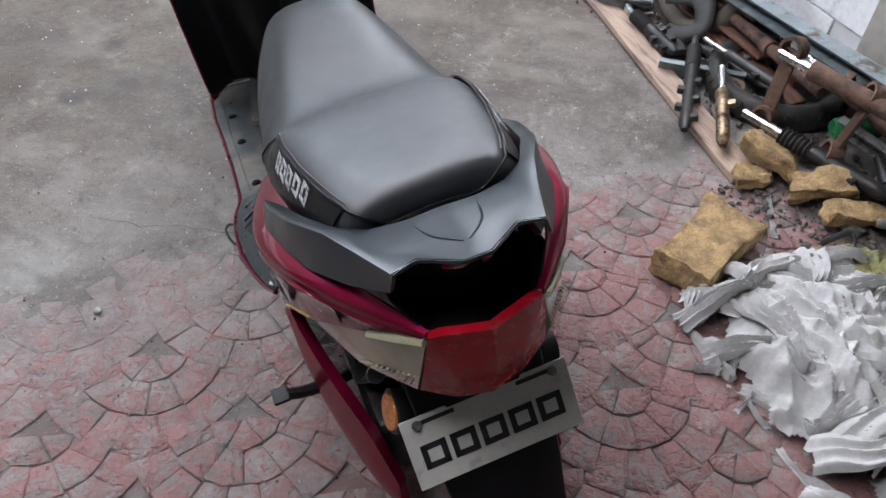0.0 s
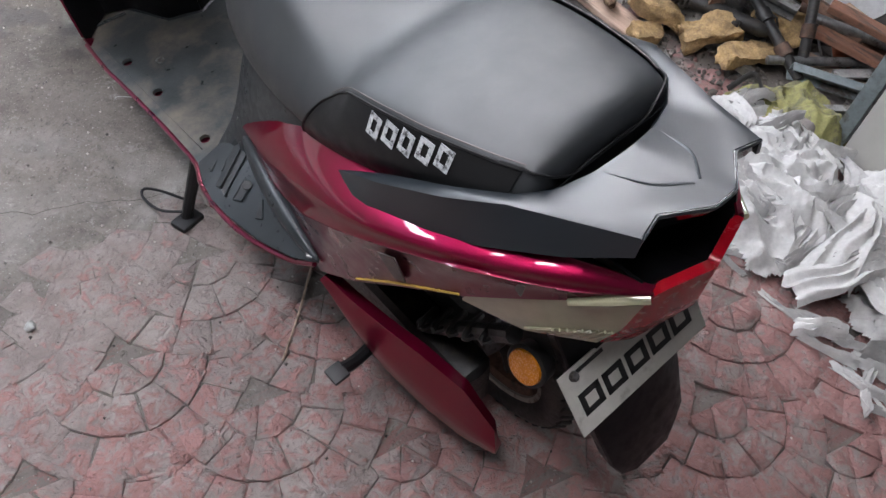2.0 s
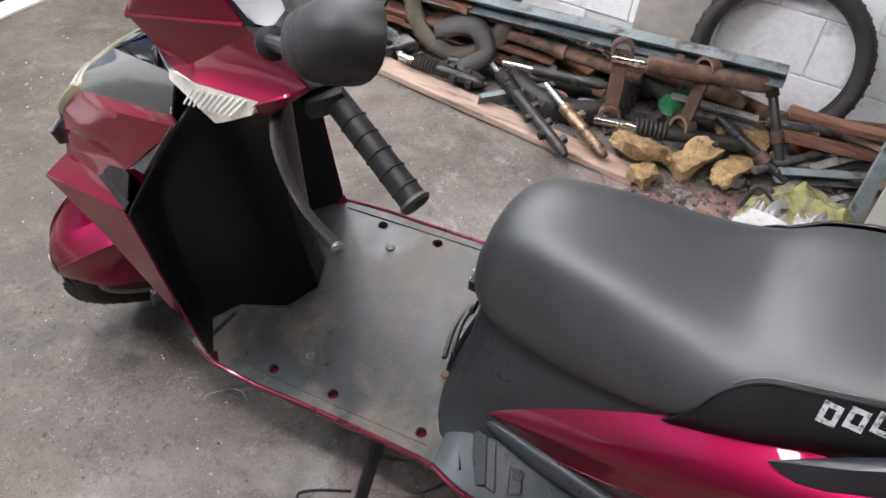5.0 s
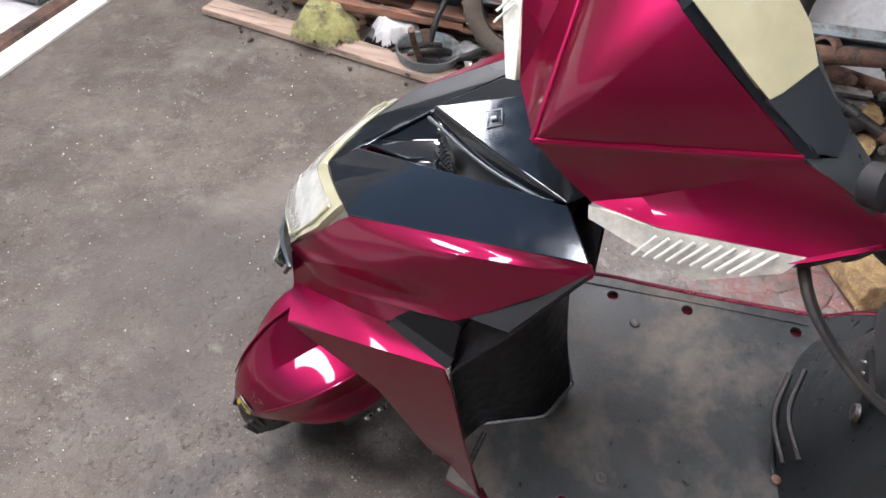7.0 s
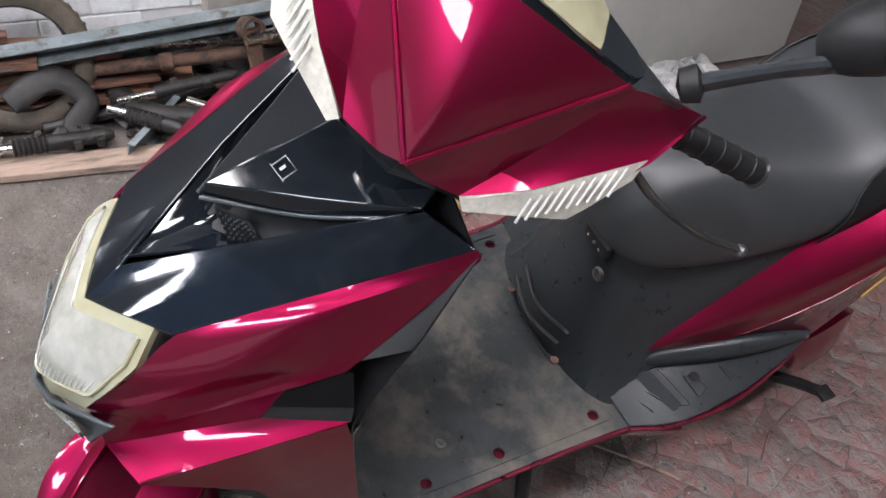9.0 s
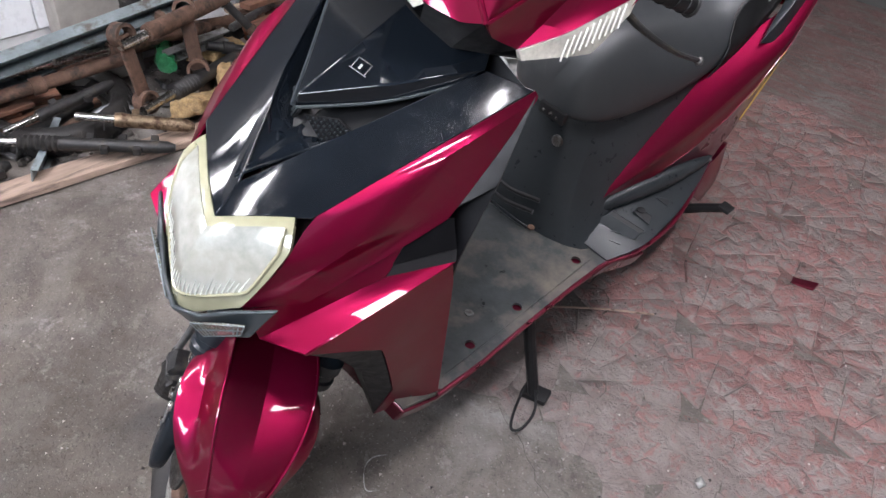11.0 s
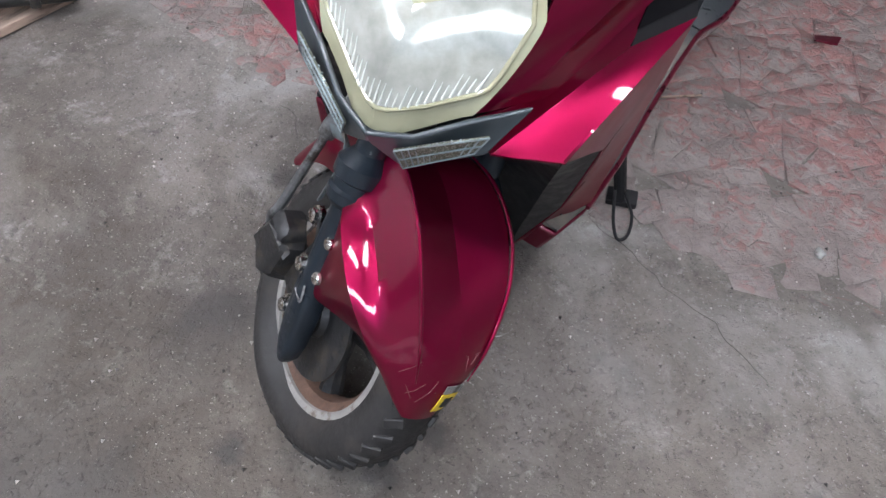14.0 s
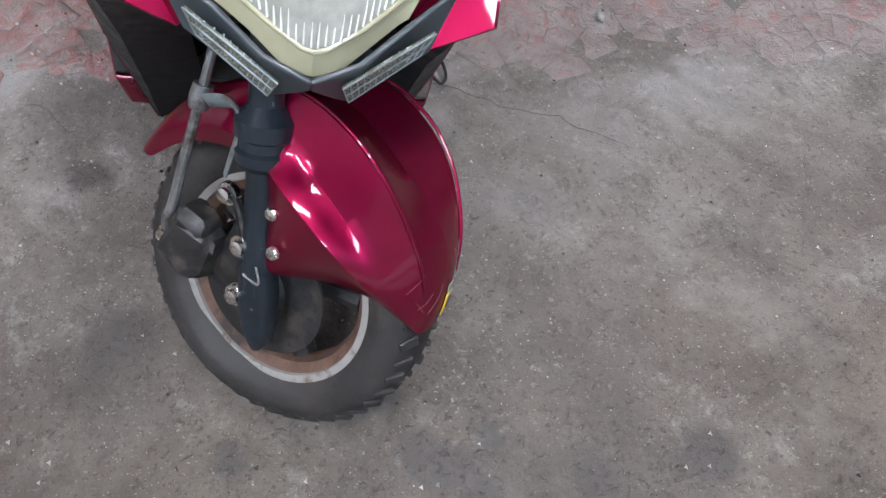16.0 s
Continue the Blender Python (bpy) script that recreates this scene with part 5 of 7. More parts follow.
fbm = loft([fend_ring(*row) for row in FENDER], closed=False)
fbm.verts.index_update()
fcl = fbm.edges.layers.float.new("crease_edge")
SHARP = {1: 0.8, 2: 0.5, 3: 0.9, 5: 0.95, 7: 0.9, 8: 0.5, 9: 0.8}
for e in fbm.edges:
    ia, ib = sorted(v.index for v in e.verts)
    if ib - ia == FN and ia % FN in SHARP and 2 * FN <= ia < 10 * FN:
        e[fcl] = SHARP[ia % FN]
fender = part("front_fender", fbm, RED, scooter, "glossy dark red front mudguard, scratched at its edge", FRONT, 0.003, 0, 2, 50)
for e in fender.data.edges:
    ia, ib = sorted(e.vertices)
    if ib - ia == FN and ia % FN in (1, 3, 5, 7, 9) and 2 * FN <= ia < 9 * FN:
        e.use_edge_sharp = True


def on_fender(deg, x, r):
    a = radians(deg)
    return (x, AX.y + r * math.cos(a), AX.z + r * math.sin(a))


for sx in (-1, 1):
    ridge = [on_fender(deg, 0.008 + sx * 0.93 * half[3][0], half[3][1] + 0.0006) for deg, half in FENDER[3:11]]
    part("fender_ridge", tube(ridge, [0.0008] + [0.0022] * 6 + [0.0008], 8), RED, fender, m=FRONT)


def on_guard(d, x, lift=0.0):
    """A point on the mudguard at an angle round the wheel and a distance from the middle."""
    w = abs(x - 0.008) / 0.93
    for (da, ha), (db, hb) in zip(FENDER, FENDER[1:]):
        if db <= d <= da:
            k = (d - da) / (db - da)
            rows = [(xa + (xb - xa) * k, ra + (rb - ra) * k) for (xa, ra), (xb, rb) in zip(ha, hb)][1:]
            for (xo, ro), (xi, ri) in zip(rows, rows[1:]):
                if xi <= w <= xo:
                    return on_fender(d, x, ri + (ro - ri) * (w - xi) / (xo - xi) + 0.0014 + lift)
    return on_fender(d, x, 0.20 + lift)


def sticker_quad(d0, d1, x0, x1, lift=0.0):
    """A small patch that lies on the mudguard between two angles and two distances from the middle."""
    return loft([[on_guard(d0 + (d1 - d0) * i / 3, x0 + (x1 - x0) * j / 3, lift) for j in range(4)] for i in range(4)], closed=False)


sticker = part("sticker", sticker_quad(43.5, 36.5, 0.006, -0.022), STICKER, fender, "small yellow sticker with a black mark", FRONT, 0.0012)
part("sticker_mark", sticker_quad(42.0, 38.5, -0.001, -0.015, 0.0012), INK, sticker, "", FRONT, 0.0012)
part("sticker_head", sticker_quad(46.5, 43.8, 0.006, -0.023), ALU, fender, "", FRONT, 0.0012)
scratch_rng = random.Random(5)
for i in range(20):
    d0, x0 = scratch_rng.uniform(37, 58), scratch_rng.uniform(-0.03, 0.062)
    d1, x1 = d0 + scratch_rng.uniform(-5, 5), x0 + scratch_rng.uniform(-0.012, 0.012)
    w = 0.5 + 0.5 * scratch_rng.random()
    quad = sticker_quad(d0, d0 + 0.16 * w, x0, x0 + 0.0006) if i % 3 == 0 else loft([r for r in ([on_guard(d0 + (d1 - d0) * k / 5, x0 + (x1 - x0) * k / 5, 0.0), on_guard(d0 + (d1 - d0) * k / 5 + 0.07 * w, x0 + (x1 - x0) * k / 5 + 0.0003, 0.0)] for k in range(6))], closed=False)
    part("scratch", quad, SCUFF, fender, m=FRONT, solid=0.0004)
wheel(scooter, "front_wheel", FRONT @ Matrix.Translation(AX + Vector((0, 0, 0.004))) @ pose(0, 0, 0, 0, -3, 0), flat=-math.pi / 2)
up = Vector((0, -math.sin(CASTER), math.cos(CASTER)))
for sx in (-1, 1):
    foot = Vector((sx * 0.086, 0.603, 0.178))
    leg = part("fork_leg", tube([foot + up * 0.07, foot + up * 0.14, foot + up * 0.235], [0.019, 0.020, 0.019], 14), FORK, scooter, "dark blue-grey fork leg with chipped paint", FRONT)
    part("fork_collar", lathe([(-0.006, 0.0), (-0.006, 0.024), (0.002, 0.031), (0.014, 0.032), (0.018, 0.028), (0.028, 0.028), (0.032, 0.033), (0.050, 0.033), (0.058, 0.026), (0.066, 0.019)], 24, "Z"), FORK, leg, m=FRONT @ between(foot + up * 0.235, foot + up * 0.3))
    part("fork_tube", tube([foot + up * 0.25, foot + up * 0.52], 0.019, 14), FORK, leg, m=FRONT)
    # the cast end: flat, broad at the leg and running to a blunt point
    ends = []
    for d, w, t in ((0.110, 0.020, 0.019), (0.085, 0.027, 0.017), (0.040, 0.027, 0.016), (0.012, 0.021, 0.014), (-0.006, 0.010, 0.011), (-0.012, 0.003, 0.008)):
        q = foot + up * d
        ends.append([q + Vector((t * math.copysign(abs(math.cos(a)) ** 0.6, math.cos(a)), w * math.copysign(abs(math.sin(a)) ** 0.6, math.sin(a)), 0)) for a in [2 * math.pi * i / 16 for i in range(16)]])
    part("fork_end", loft(ends), FORK, leg, m=FRONT, sharp=45)
    part("scuff", tube([foot + up * 0.120 + Vector((sx * 0.0195, 0.012, 0)), foot + up * 0.100 + Vector((sx * 0.0195, 0.016, 0)), foot + up * 0.092 + Vector((sx * 0.018, -0.010, 0))], 0.0015, 5), ALU, leg, m=FRONT)
    for y, z in ((0.545, 0.364), (0.570, 0.324)):
        part("bolt", lathe([(0, 0.0), (0, 0.0080), (0.004, 0.0080), (0.006, 0.0065), (0.007, 0.0)], 10), CHROME, leg, m=FRONT @ Matrix.Translation((sx * 0.109, y, z)) @ pose(0, 0, 0, 0, 0, 0 if sx > 0 else 180))
disc = part("brake_disc", lathe([(-0.002, 0.050), (-0.002, 0.090), (0.002, 0.090), (0.002, 0.050), (-0.002, 0.050)], 56), OILY, scooter, "grimy dark drilled brake disc", FRONT @ Matrix.Translation(AX + Vector((0.050, 0, 0.004))))
part("disc_carrier", lathe([(0.0, 0.0), (0.012, 0.018), (0.010, 0.030), (0.001, 0.034), (0.001, 0.052), (-0.002, 0.052), (-0.002, 0.0)], 36), OILY, disc, m=FRONT @ Matrix.Translation(AX + Vector((0.050, 0, 0.004))))
# Black dots laid on for the shade in the drilled holes.
for i in range(26):
    a = 2 * math.pi * i / 26
    part("drilled_hole", lathe([(0.0021, 0.0), (0.0021, 0.0034), (0.0027, 0.0)], 8), INK, disc, m=FRONT @ Matrix.Translation(AX + Vector((0.050, (0.080 - 0.006 * (i % 2)) * math.cos(a), 0.004 + (0.080 - 0.006 * (i % 2)) * math.sin(a)))))
cal = part("brake_caliper", rough_up(join(box(0.046, 0.062, 0.074, (0.096, 0.476, 0.226), 0.014, 3), box(0.040, 0.040, 0.030, (0.098, 0.470, 0.268), 0.010, 3)), 0.012, 50), OILY, scooter, "grease-caked black brake caliper", FRONT)
part("caliper_bracket", box(0.010, 0.055, 0.125, (0.084, 0.530, 0.270), 0.006), OILY, cal, m=FRONT)
for y, z, x in ((0.480, 0.319, 0.090), (0.530, 0.285, 0.100), (0.553, 0.215, 0.094)):
    part("bolt", lathe([(-0.006, 0.0), (-0.006, 0.014), (0.002, 0.014), (0.002, 0.010), (0.009, 0.009), (0.011, 0.0)], 14), CHROME, cal, m=FRONT @ Matrix.Translation((x, y, z)))
part("caliper_arm", tube([(0.086, 0.476, 0.325), (0.086, 0.500, 0.310), (0.088, 0.520, 0.292)], [0.012, 0.010, 0.012], 8, 4, 0.5), OILY, cal, m=FRONT)
hose = part("brake_hose", tube([(0.103, 0.443, 0.218), (0.110, 0.436, 0.240), (0.106, 0.434, 0.262), (0.102, 0.418, 0.330), (0.098, 0.400, 0.41), (0.085, 0.372, 0.50)], [0.0045, 0.005, 0.0065, 0.0062, 0.0055, 0.0055], 10), STEEL, scooter, "brake hose with a steel sleeve", FRONT)
part("hose_ferrule", lathe([(-0.014, 0.0), (-0.014, 0.011), (0.0, 0.0125), (0.014, 0.011), (0.014, 0.0)], 12, "Z"), STEEL, hose, m=FRONT @ between((0.098, 0.402, 0.400), (0.085, 0.372, 0.50)))
part("banjo_fitting", lathe([(-0.010, 0.0), (-0.010, 0.013), (0.004, 0.013), (0.004, 0.009), (0.012, 0.009), (0.012, 0.0)], 12), CHROME, hose, m=FRONT @ Matrix.Translation((0.100, 0.443, 0.213)))
part("hose_clip", tube([(0.100, 0.408, 0.400), (0.100, 0.440, 0.425), (0.100, 0.460, 0.405), (0.098, 0.470, 0.345)], [0.011, 0.012, 0.012, 0.009], 8, 5, 0.25), BARGREY, hose, m=FRONT)
part("steering_stem", tube([A0 + up * -0.06, A0 + up * 0.5], 0.028, 14), OILY, scooter, m=STEERED)
part("fork_yoke", box(0.21, 0.05, 0.03, A0 + up * 0.03, 0.01), OILY, scooter, m=STEERED)

# handlebar cowl, turned with the fork
COWL = STEERED @ Matrix.Translation((-0.028, 0, 0))


def H(name, verts, faces, material, label="", crease=0.8, sub=2, solid=0.004, bevel=0.0):
    return [part(name, poly(verts, faces, crease, flip), material, scooter, label, COWL, solid, bevel, sub) for flip in (True, False)]


beak, crown, shoulder, wingtip = (0, 0.330, 1.026), (0, 0.232, 1.164), (0.131, 0.194, 1.130), (0.218, 0.151, 1.120)
low_c, ind_r, g_in, g_out = (0.065, 0.302, 0.994), (0.195, 0.208, 1.084), (0.086, 0.270, 1.020), (0.126, 0.208, 1.104)
front_rows = []
for v in (0.01, 0.15, 0.3, 0.45, 0.6, 0.75, 0.9, 1.0):
    row = []
    for i in range(13):
        u = i / 6 - 1
        top = Vector((shoulder[0] * u, shoulder[1] + (crown[1] - shoulder[1]) * (1 - abs(u) ** 1.5), shoulder[2] + (crown[2] - shoulder[2]) * (1 - abs(u) ** 1.5)))
        row.append(Vector(beak).lerp(top, v) + Vector((0, 0.008, 0.006)) * math.sin(math.pi * v) * (1 - u * u))
    front_rows.append(row)
part("cowl_panel", loft(front_rows, closed=False), RED, scooter, "glossy dark red handlebar cowl", COWL, 0.004, sharp=60)
H("cowl_band", [beak, shoulder, g_out, g_in, low_c, (0.022, 0.318, 1.004), wingtip, ind_r, (0.116, 0.277, 1.032)], [(0, 1, 2, 3, 5), (5, 3, 4), (3, 2, 6, 7, 8), (2, 1, 6), (4, 3, 8)], RED, "dark red lower band of the cowl", 0.85, 2)
for sx in (-1, 1):
    part("cowl_ridge", tube([(sx * x, y, z) for x, y, z in (beak, (0.066, 0.262, 1.079), shoulder)], [0.0040, 0.0034, 0.0034], 8), RED, scooter, "rounded ridge of the cowl", COWL)
H("cowl_grille", [(0, 0.322, 1.018), (0.024, 0.312, 1.000), low_c, (0.05, 0.282, 0.955), (0, 0.290, 0.945)], [(0, 1, 2, 3, 4)], BLACK, "black mesh grille under the cowl", 0.9, 1)
for fi, sx in zip(H("front_indicator", [(0.067, 0.306, 0.996), (0.116, 0.278, 1.030), ind_r, (0.197, 0.221, 1.063), (0.168, 0.268, 1.014), (0.076, 0.310, 0.988)], [(0, 1, 4, 5), (1, 2, 3, 4)], INDLENS, "clear front indicator with ribs", 0.7, 2, 0.010), (-1, 1)):
    for i in range(10):
        u = i / 10
        p0 = Vector((0.122, 0.280, 1.026)).lerp(Vector((0.190, 0.214, 1.078)), u)
        p1 = Vector((0.124, 0.296, 1.004)).lerp(Vector((0.190, 0.238, 1.056)), u)
        part("rib", tube([(sx * p0.x, p0.y, p0.z), (sx * p1.x, p1.y + 0.002, p1.z)], 0.0015, 6), GLINT, fi, m=COWL)
H("cowl_fin", [ind_r, wingtip, (0.200, 0.196, 1.062), (0.158, 0.256, 1.016), (0.164, 0.250, 1.022)], [(0, 1, 2), (0, 2, 3, 4)], RED, "", 0.9, 1)
H("visor_trim", [crown, shoulder, (0.136, 0.183, 1.131), (0.003, 0.226, 1.173), (0, 0.226, 1.173)], [(0, 1, 2, 3, 4)], GLOSS, "black trim strip", 0.9, 1, 0.006)
H("visor_end", [(0.084, 0.206, 1.150), (0.131, 0.186, 1.132), (0.142, 0.168, 1.127), (0.126, 0.148, 1.129), (0.076, 0.158, 1.152)], [(0, 1, 2, 3, 4)], RAIL, "grey end piece of the visor", 0.4, 2, 0.004)
H("visor", [(0, 0.227, 1.174), (0.086, 0.205, 1.150), (0.078, 0.158, 1.152), (0.05, 0.150, 1.160), (0, 0.152, 1.172), (0.045, 0.188, 1.170), (0, 0.190, 1.184)], [(0, 1, 5, 6), (1, 2, 3, 5), (6, 5, 3, 4)], CREAM, "yellowed instrument visor", 0.3, 2, 0.005)
H("cowl_back", [shoulder, wingtip, (0.21, 0.115, 1.085), (0.126, 0.148, 1.128), (0, 0.150, 1.170), (0, 0.10, 1.03), (0.12, 0.12, 1.01), (0.165, 0.228, 1.01), (0.142, 0.168, 1.126)], [(8, 0, 1, 2, 3), (3, 2, 6, 5, 4), (2, 1, 7, 6)], GREY, "grey plastic handlebar cover", 0.8, 1)
H("cowl_floor", [(0, 0.290, 0.945), (0.05, 0.282, 0.955), (0.095, 0.290, 0.980), (0.165, 0.228, 1.01), (0.12, 0.12, 1.01), (0, 0.10, 1.03)], [(0, 1, 2, 3, 4, 5)], BLACK, "", 0.9, 0)
for sx in (-1, 1):
    g0, g1 = Vector((sx * 0.21, 0.135, 1.06)), Vector((sx * 0.372, 0.083, 1.046))
    grip = part("handgrip", tube([g0, g0.lerp(g1, 0.5), g1], [0.0155, 0.0160, 0.0160], 16), BLACK, scooter, "black ribbed rubber handgrip", STEERED)
    for i in range(5):
        q = g0.lerp(g1, 0.35 + 0.14 * i)
        part("grip_ring", lathe([(-0.0015, 0.0155), (0, 0.0174), (0.0015, 0.0155)], 16, "Z"), BLACK, grip, m=STEERED @ between(q, g1))
    part("bar_end", lathe([(0, 0.0175), (0.004, 0.019), (0.008, 0.016), (0.009, 0.0)], 16, "Z"), OILY, grip, m=STEERED @ between(g1, g1 + (g1 - g0)))
    part("switch_block", box(0.06, 0.05, 0.045, (sx * 0.215, 0.14, 1.062), 0.012), BLACK, grip, m=STEERED)
    lev = part("brake_lever", tube([(sx * 0.205, 0.185, 1.055), (sx * 0.26, 0.205, 1.045), (sx * 0.33, 0.200, 1.035), (sx * 0.385, 0.178, 1.028)], [0.009, 0.008, 0.0065, 0.0065], 10, 5, 0.6), OILY, scooter, "scuffed dark grey brake lever", STEERED)
    part("lever_ball", lathe([(-0.007, 0.0), (-0.0045, 0.0058), (0.0, 0.0076), (0.0045, 0.0058), (0.007, 0.0)], 12), STEEL, lev, m=STEERED @ Matrix.Translation((sx * 0.390, 0.177, 1.028)))
INV = STEERED.inverted()
for sx in (-1,):
    base, joint = INV @ Vector((-0.199, -0.003, 1.065)), INV @ Vector((-0.262, -0.10, 1.122))
    mirror = part("mirror_stem", tube([base, base.lerp(joint, 0.5) + Vector((0, 0, 0.004)), joint], [0.012, 0.010, 0.012], 10, 5, 0.7), GREY, scooter, "grey mirror stem", STEERED)
    part("stem_joint", lathe([(-0.014, 0.0), (-0.010, 0.016), (0.006, 0.018), (0.014, 0.0)], 14, "Z"), BLACK, mirror, m=STEERED @ between(base, joint))
    ax1 = Vector((-0.45, -0.62, 0.58)).normalized()
    ax2 = (Vector((-0.65, 0.70, 0.25)) - ax1 * Vector((-0.65, 0.70, 0.25)).dot(ax1)).normalized()
    ax3 = ax1.cross(ax2)
    mm = Matrix.Translation(Vector((-0.262, -0.10, 1.122)) + ax1 * 0.085 + ax3 * -0.03 + Vector((0, 0, -0.022))) @ Matrix((ax1, ax2, ax3)).transposed().to_4x4()
    shell = [[(0.095 * k * math.copysign(abs(math.cos(a)) ** 0.75, math.cos(a)), d, 0.035 * k * math.copysign(abs(math.sin(a)) ** 0.8, math.sin(a))) for a in [2 * math.pi * q / 24 for q in range(24)]] for d, k in ((-0.012, 0.94), (-0.010, 1.0), (0.004, 1.0), (0.020, 0.9), (0.036, 0.6), (0.042, 0.2))]
    part("mirror_shell", loft(shell), BLACK, mirror, "black mirror housing", m=mm, sharp=50)
# ---- things on the floor ----
rng = random.Random(7)


def solo(name, bm, material, label, category, group="", m=None, sharp=35.0, solid=0.0, bevel=0.0, sub=0):
    return tagged(part(name, bm, material, None, "", m, solid, bevel, sub, sharp), label, category, group)


def plank(name, a, b, w, t, material, label, group=""):
    a, b = Vector(a), Vector(b)
    n = 14
    bm = bmesh.new()
    rings = []
    for i in range(n + 1):
        y = (b - a).length * i / n
        j = 0.004 * noise.noise(Vector((y * 7, a.x * 9, 0)))
        ww = w / 2 * (1 + 0.03 * noise.noise(Vector((y * 4, 5 + a.y, 0))))
        rings.append([(-ww + j, y, 0), (ww + j, y, 0), (ww + j, y, t), (-ww + j, y, t)])
    bm.free()
    bm = loft(rings)
    d = (b - a)
    yaw = math.degrees(math.atan2(-d.x, d.y))
    pitch = math.degrees(math.asin(d.z / d.length))
    return solo(name, bm, material, label, "plank", group, pose(a.x, a.y, a.z, pitch, 0, yaw), bevel=0.0025)


plank("floor_plank", (1.105, -0.215, 0.0), (1.315, 1.62, 0.0), 0.088, 0.022, WOOD, "long weathered brown plank edging the scrap heap")

# pale board and its dark frame beside the rags
tagged(part("leaning_board", box(0.022, 1.25, 1.45, (1.165, -1.47, 0.755), 0.003), BOARD, None), "large pale grey board standing beside the scrap heap", "board")
tagged(part("steel_post", box(0.045, 0.04, 1.5, (1.195, -0.815, 0.75), 0.004), BARGREY, None), "dark grey square steel post at the board's edge", "post")


def scrap_fork(a, b, r, body, label, gaiter=0.0, chrome=0.3, lugs=4, group="scrap forks"):
    """An old fork leg: a chrome inner tube, a boot and a cast outer leg with lugs."""
    a, b = Vector(a), Vector(b)
    L = (b - a).length
    m = between(a, b)
    t = thing("scrap_fork_leg", label, "fork leg", m, group)
    part("inner_tube", lathe([(0, 0), (0, r * 0.62), (L * chrome, r * 0.62), (L * chrome, 0)], 16, "Z"), CHROME, t, "worn chrome tube")
    z0 = L * chrome
    if gaiter:
        pr = [(z0, 0.0), (z0, r * 0.8)]
        k = 7
        for i in range(k):
            pr += [(z0 + gaiter * (i + 0.25) / k, r * 1.25), (z0 + gaiter * (i + 0.75) / k, r * 0.95)]
        pr += [(z0 + gaiter, r * 1.1), (z0 + gaiter, 0.0)]
        part("rubber_boot", lathe(pr, 16, "Z"), RUBBER, t, "ribbed black rubber boot", sharp=60)
        z0 += gaiter
    part("outer_leg", lathe([(z0, 0), (z0, r), (z0 + 0.02, r * 1.12), (z0 + 0.035, r), (L - 0.05, r * 0.96), (L - 0.02, r * 0.9), (L, r * 0.5), (L, 0)], 18, "Z"), body, t)
    for i in range(lugs):
        z = z0 + (L - z0) * (0.25 + 0.7 * i / max(1, lugs))
        an = 90 if i % 2 else -70
        part("lug", box(r * 1.1, r * 1.5, 0.022, (0, r * 1.15, 0), 0.004), body, t, m=Matrix.Translation((0, 0, z)) @ pose(0, 0, 0, 0, 0, an))
    return t


def rod(name, a, b, r, material, label, category="rod", group="scrap tubes", flat=1.0, collars=0):
    a, b = Vector(a), Vector(b)
    L = (b - a).length
    t = thing(name, label, category, between(a, b), group)
    part("tube", lathe([(0, 0), (0, r * 0.9), (0.006, r), (L - 0.006, r), (L, r * 0.9), (L, 0)], 14, "Z"), material, t)
    for i in range(collars):
        z = L * (i + 0.6) / (collars + 0.4)
        part("collar", lathe([(z - 0.02, r), (z - 0.018, r * 1.35), (z + 0.018, r * 1.35), (z + 0.02, r)], 14, "Z"), RUST if i % 2 else OILY, t)
    return t


scrap_fork((1.310, 0.375, 0.095), (1.022, -0.005, 0.052), 0.019, OILY, "black fork leg with a ribbed boot lying on the plank", 0.11, 0.12, 5)
scrap_fork((1.255, 0.165, 0.120), (1.085, -0.108, 0.055), 0.020, BRASS, "gold-stained fork leg lying against the plank", 0, 0.32, 1)
scrap_fork((1.215, -0.02, 0.085), (1.352, -0.465, 0.085), 0.023, OILY, "long black fork leg lying in the scrap heap", 0.10, 0.28, 2)
scrap_fork((1.245, 0.690, 0.05), (1.245, 0.375, 0.05), 0.021, OILY, "black shock absorber lying behind the plank", 0.09, 0.18, 4)
scrap_fork((1.325, 0.345, 0.105), (1.352, -0.005, 0.13), 0.017, OILY, "thin black fork leg lying in the scrap heap", 0, 0.3, 2)
scrap_fork((1.268, -0.015, 0.275), (1.402, -0.475, 0.275), 0.026, RUST, "thick rust-brown fork leg on top of the heap", 0, 0.22, 1)
scrap_fork((1.47, 0.30, 0.20), (1.46, -0.42, 0.16), 0.022, RUST, "rust-brown fork leg deep in the heap", 0, 0.5, 1)
for a, b in (((1.292, -0.036, 0.295), (1.262, -0.056, 0.085)), ((1.366, -0.285, 0.285), (1.318, -0.275, 0.10))):
    m = between(a, b, 20)
    L = (Vector(b) - Vector(a)).length
    t = thing("fork_clamp", "rusty flat fork clamp joining two tubes", "clamp", m, "fork clamps")
    part("plate", box(0.045, 0.012, L, (0, 0, L / 2), 0.004), RUST, t)
    for z in (0.0, L):
        part("ring", lathe([(-0.022, 0.026), (-0.022, 0.036), (0.022, 0.036), (0.022, 0.026), (-0.022, 0.026)], 16, "Y"), RUST, t, m=Matrix.Translation((0, 0, z)))
rod("scrap_tube", (1.50, 0.75, 0.12), (1.40, -0.10, 0.17), 0.020, RUST, "rust-brown steel tube in the heap", "tube", collars=2)
rod("scrap_tube", (1.34, 0.55, 0.04), (1.42, 0.05, 0.05), 0.016, OILY, "oily black tube in the heap", "tube", collars=1)
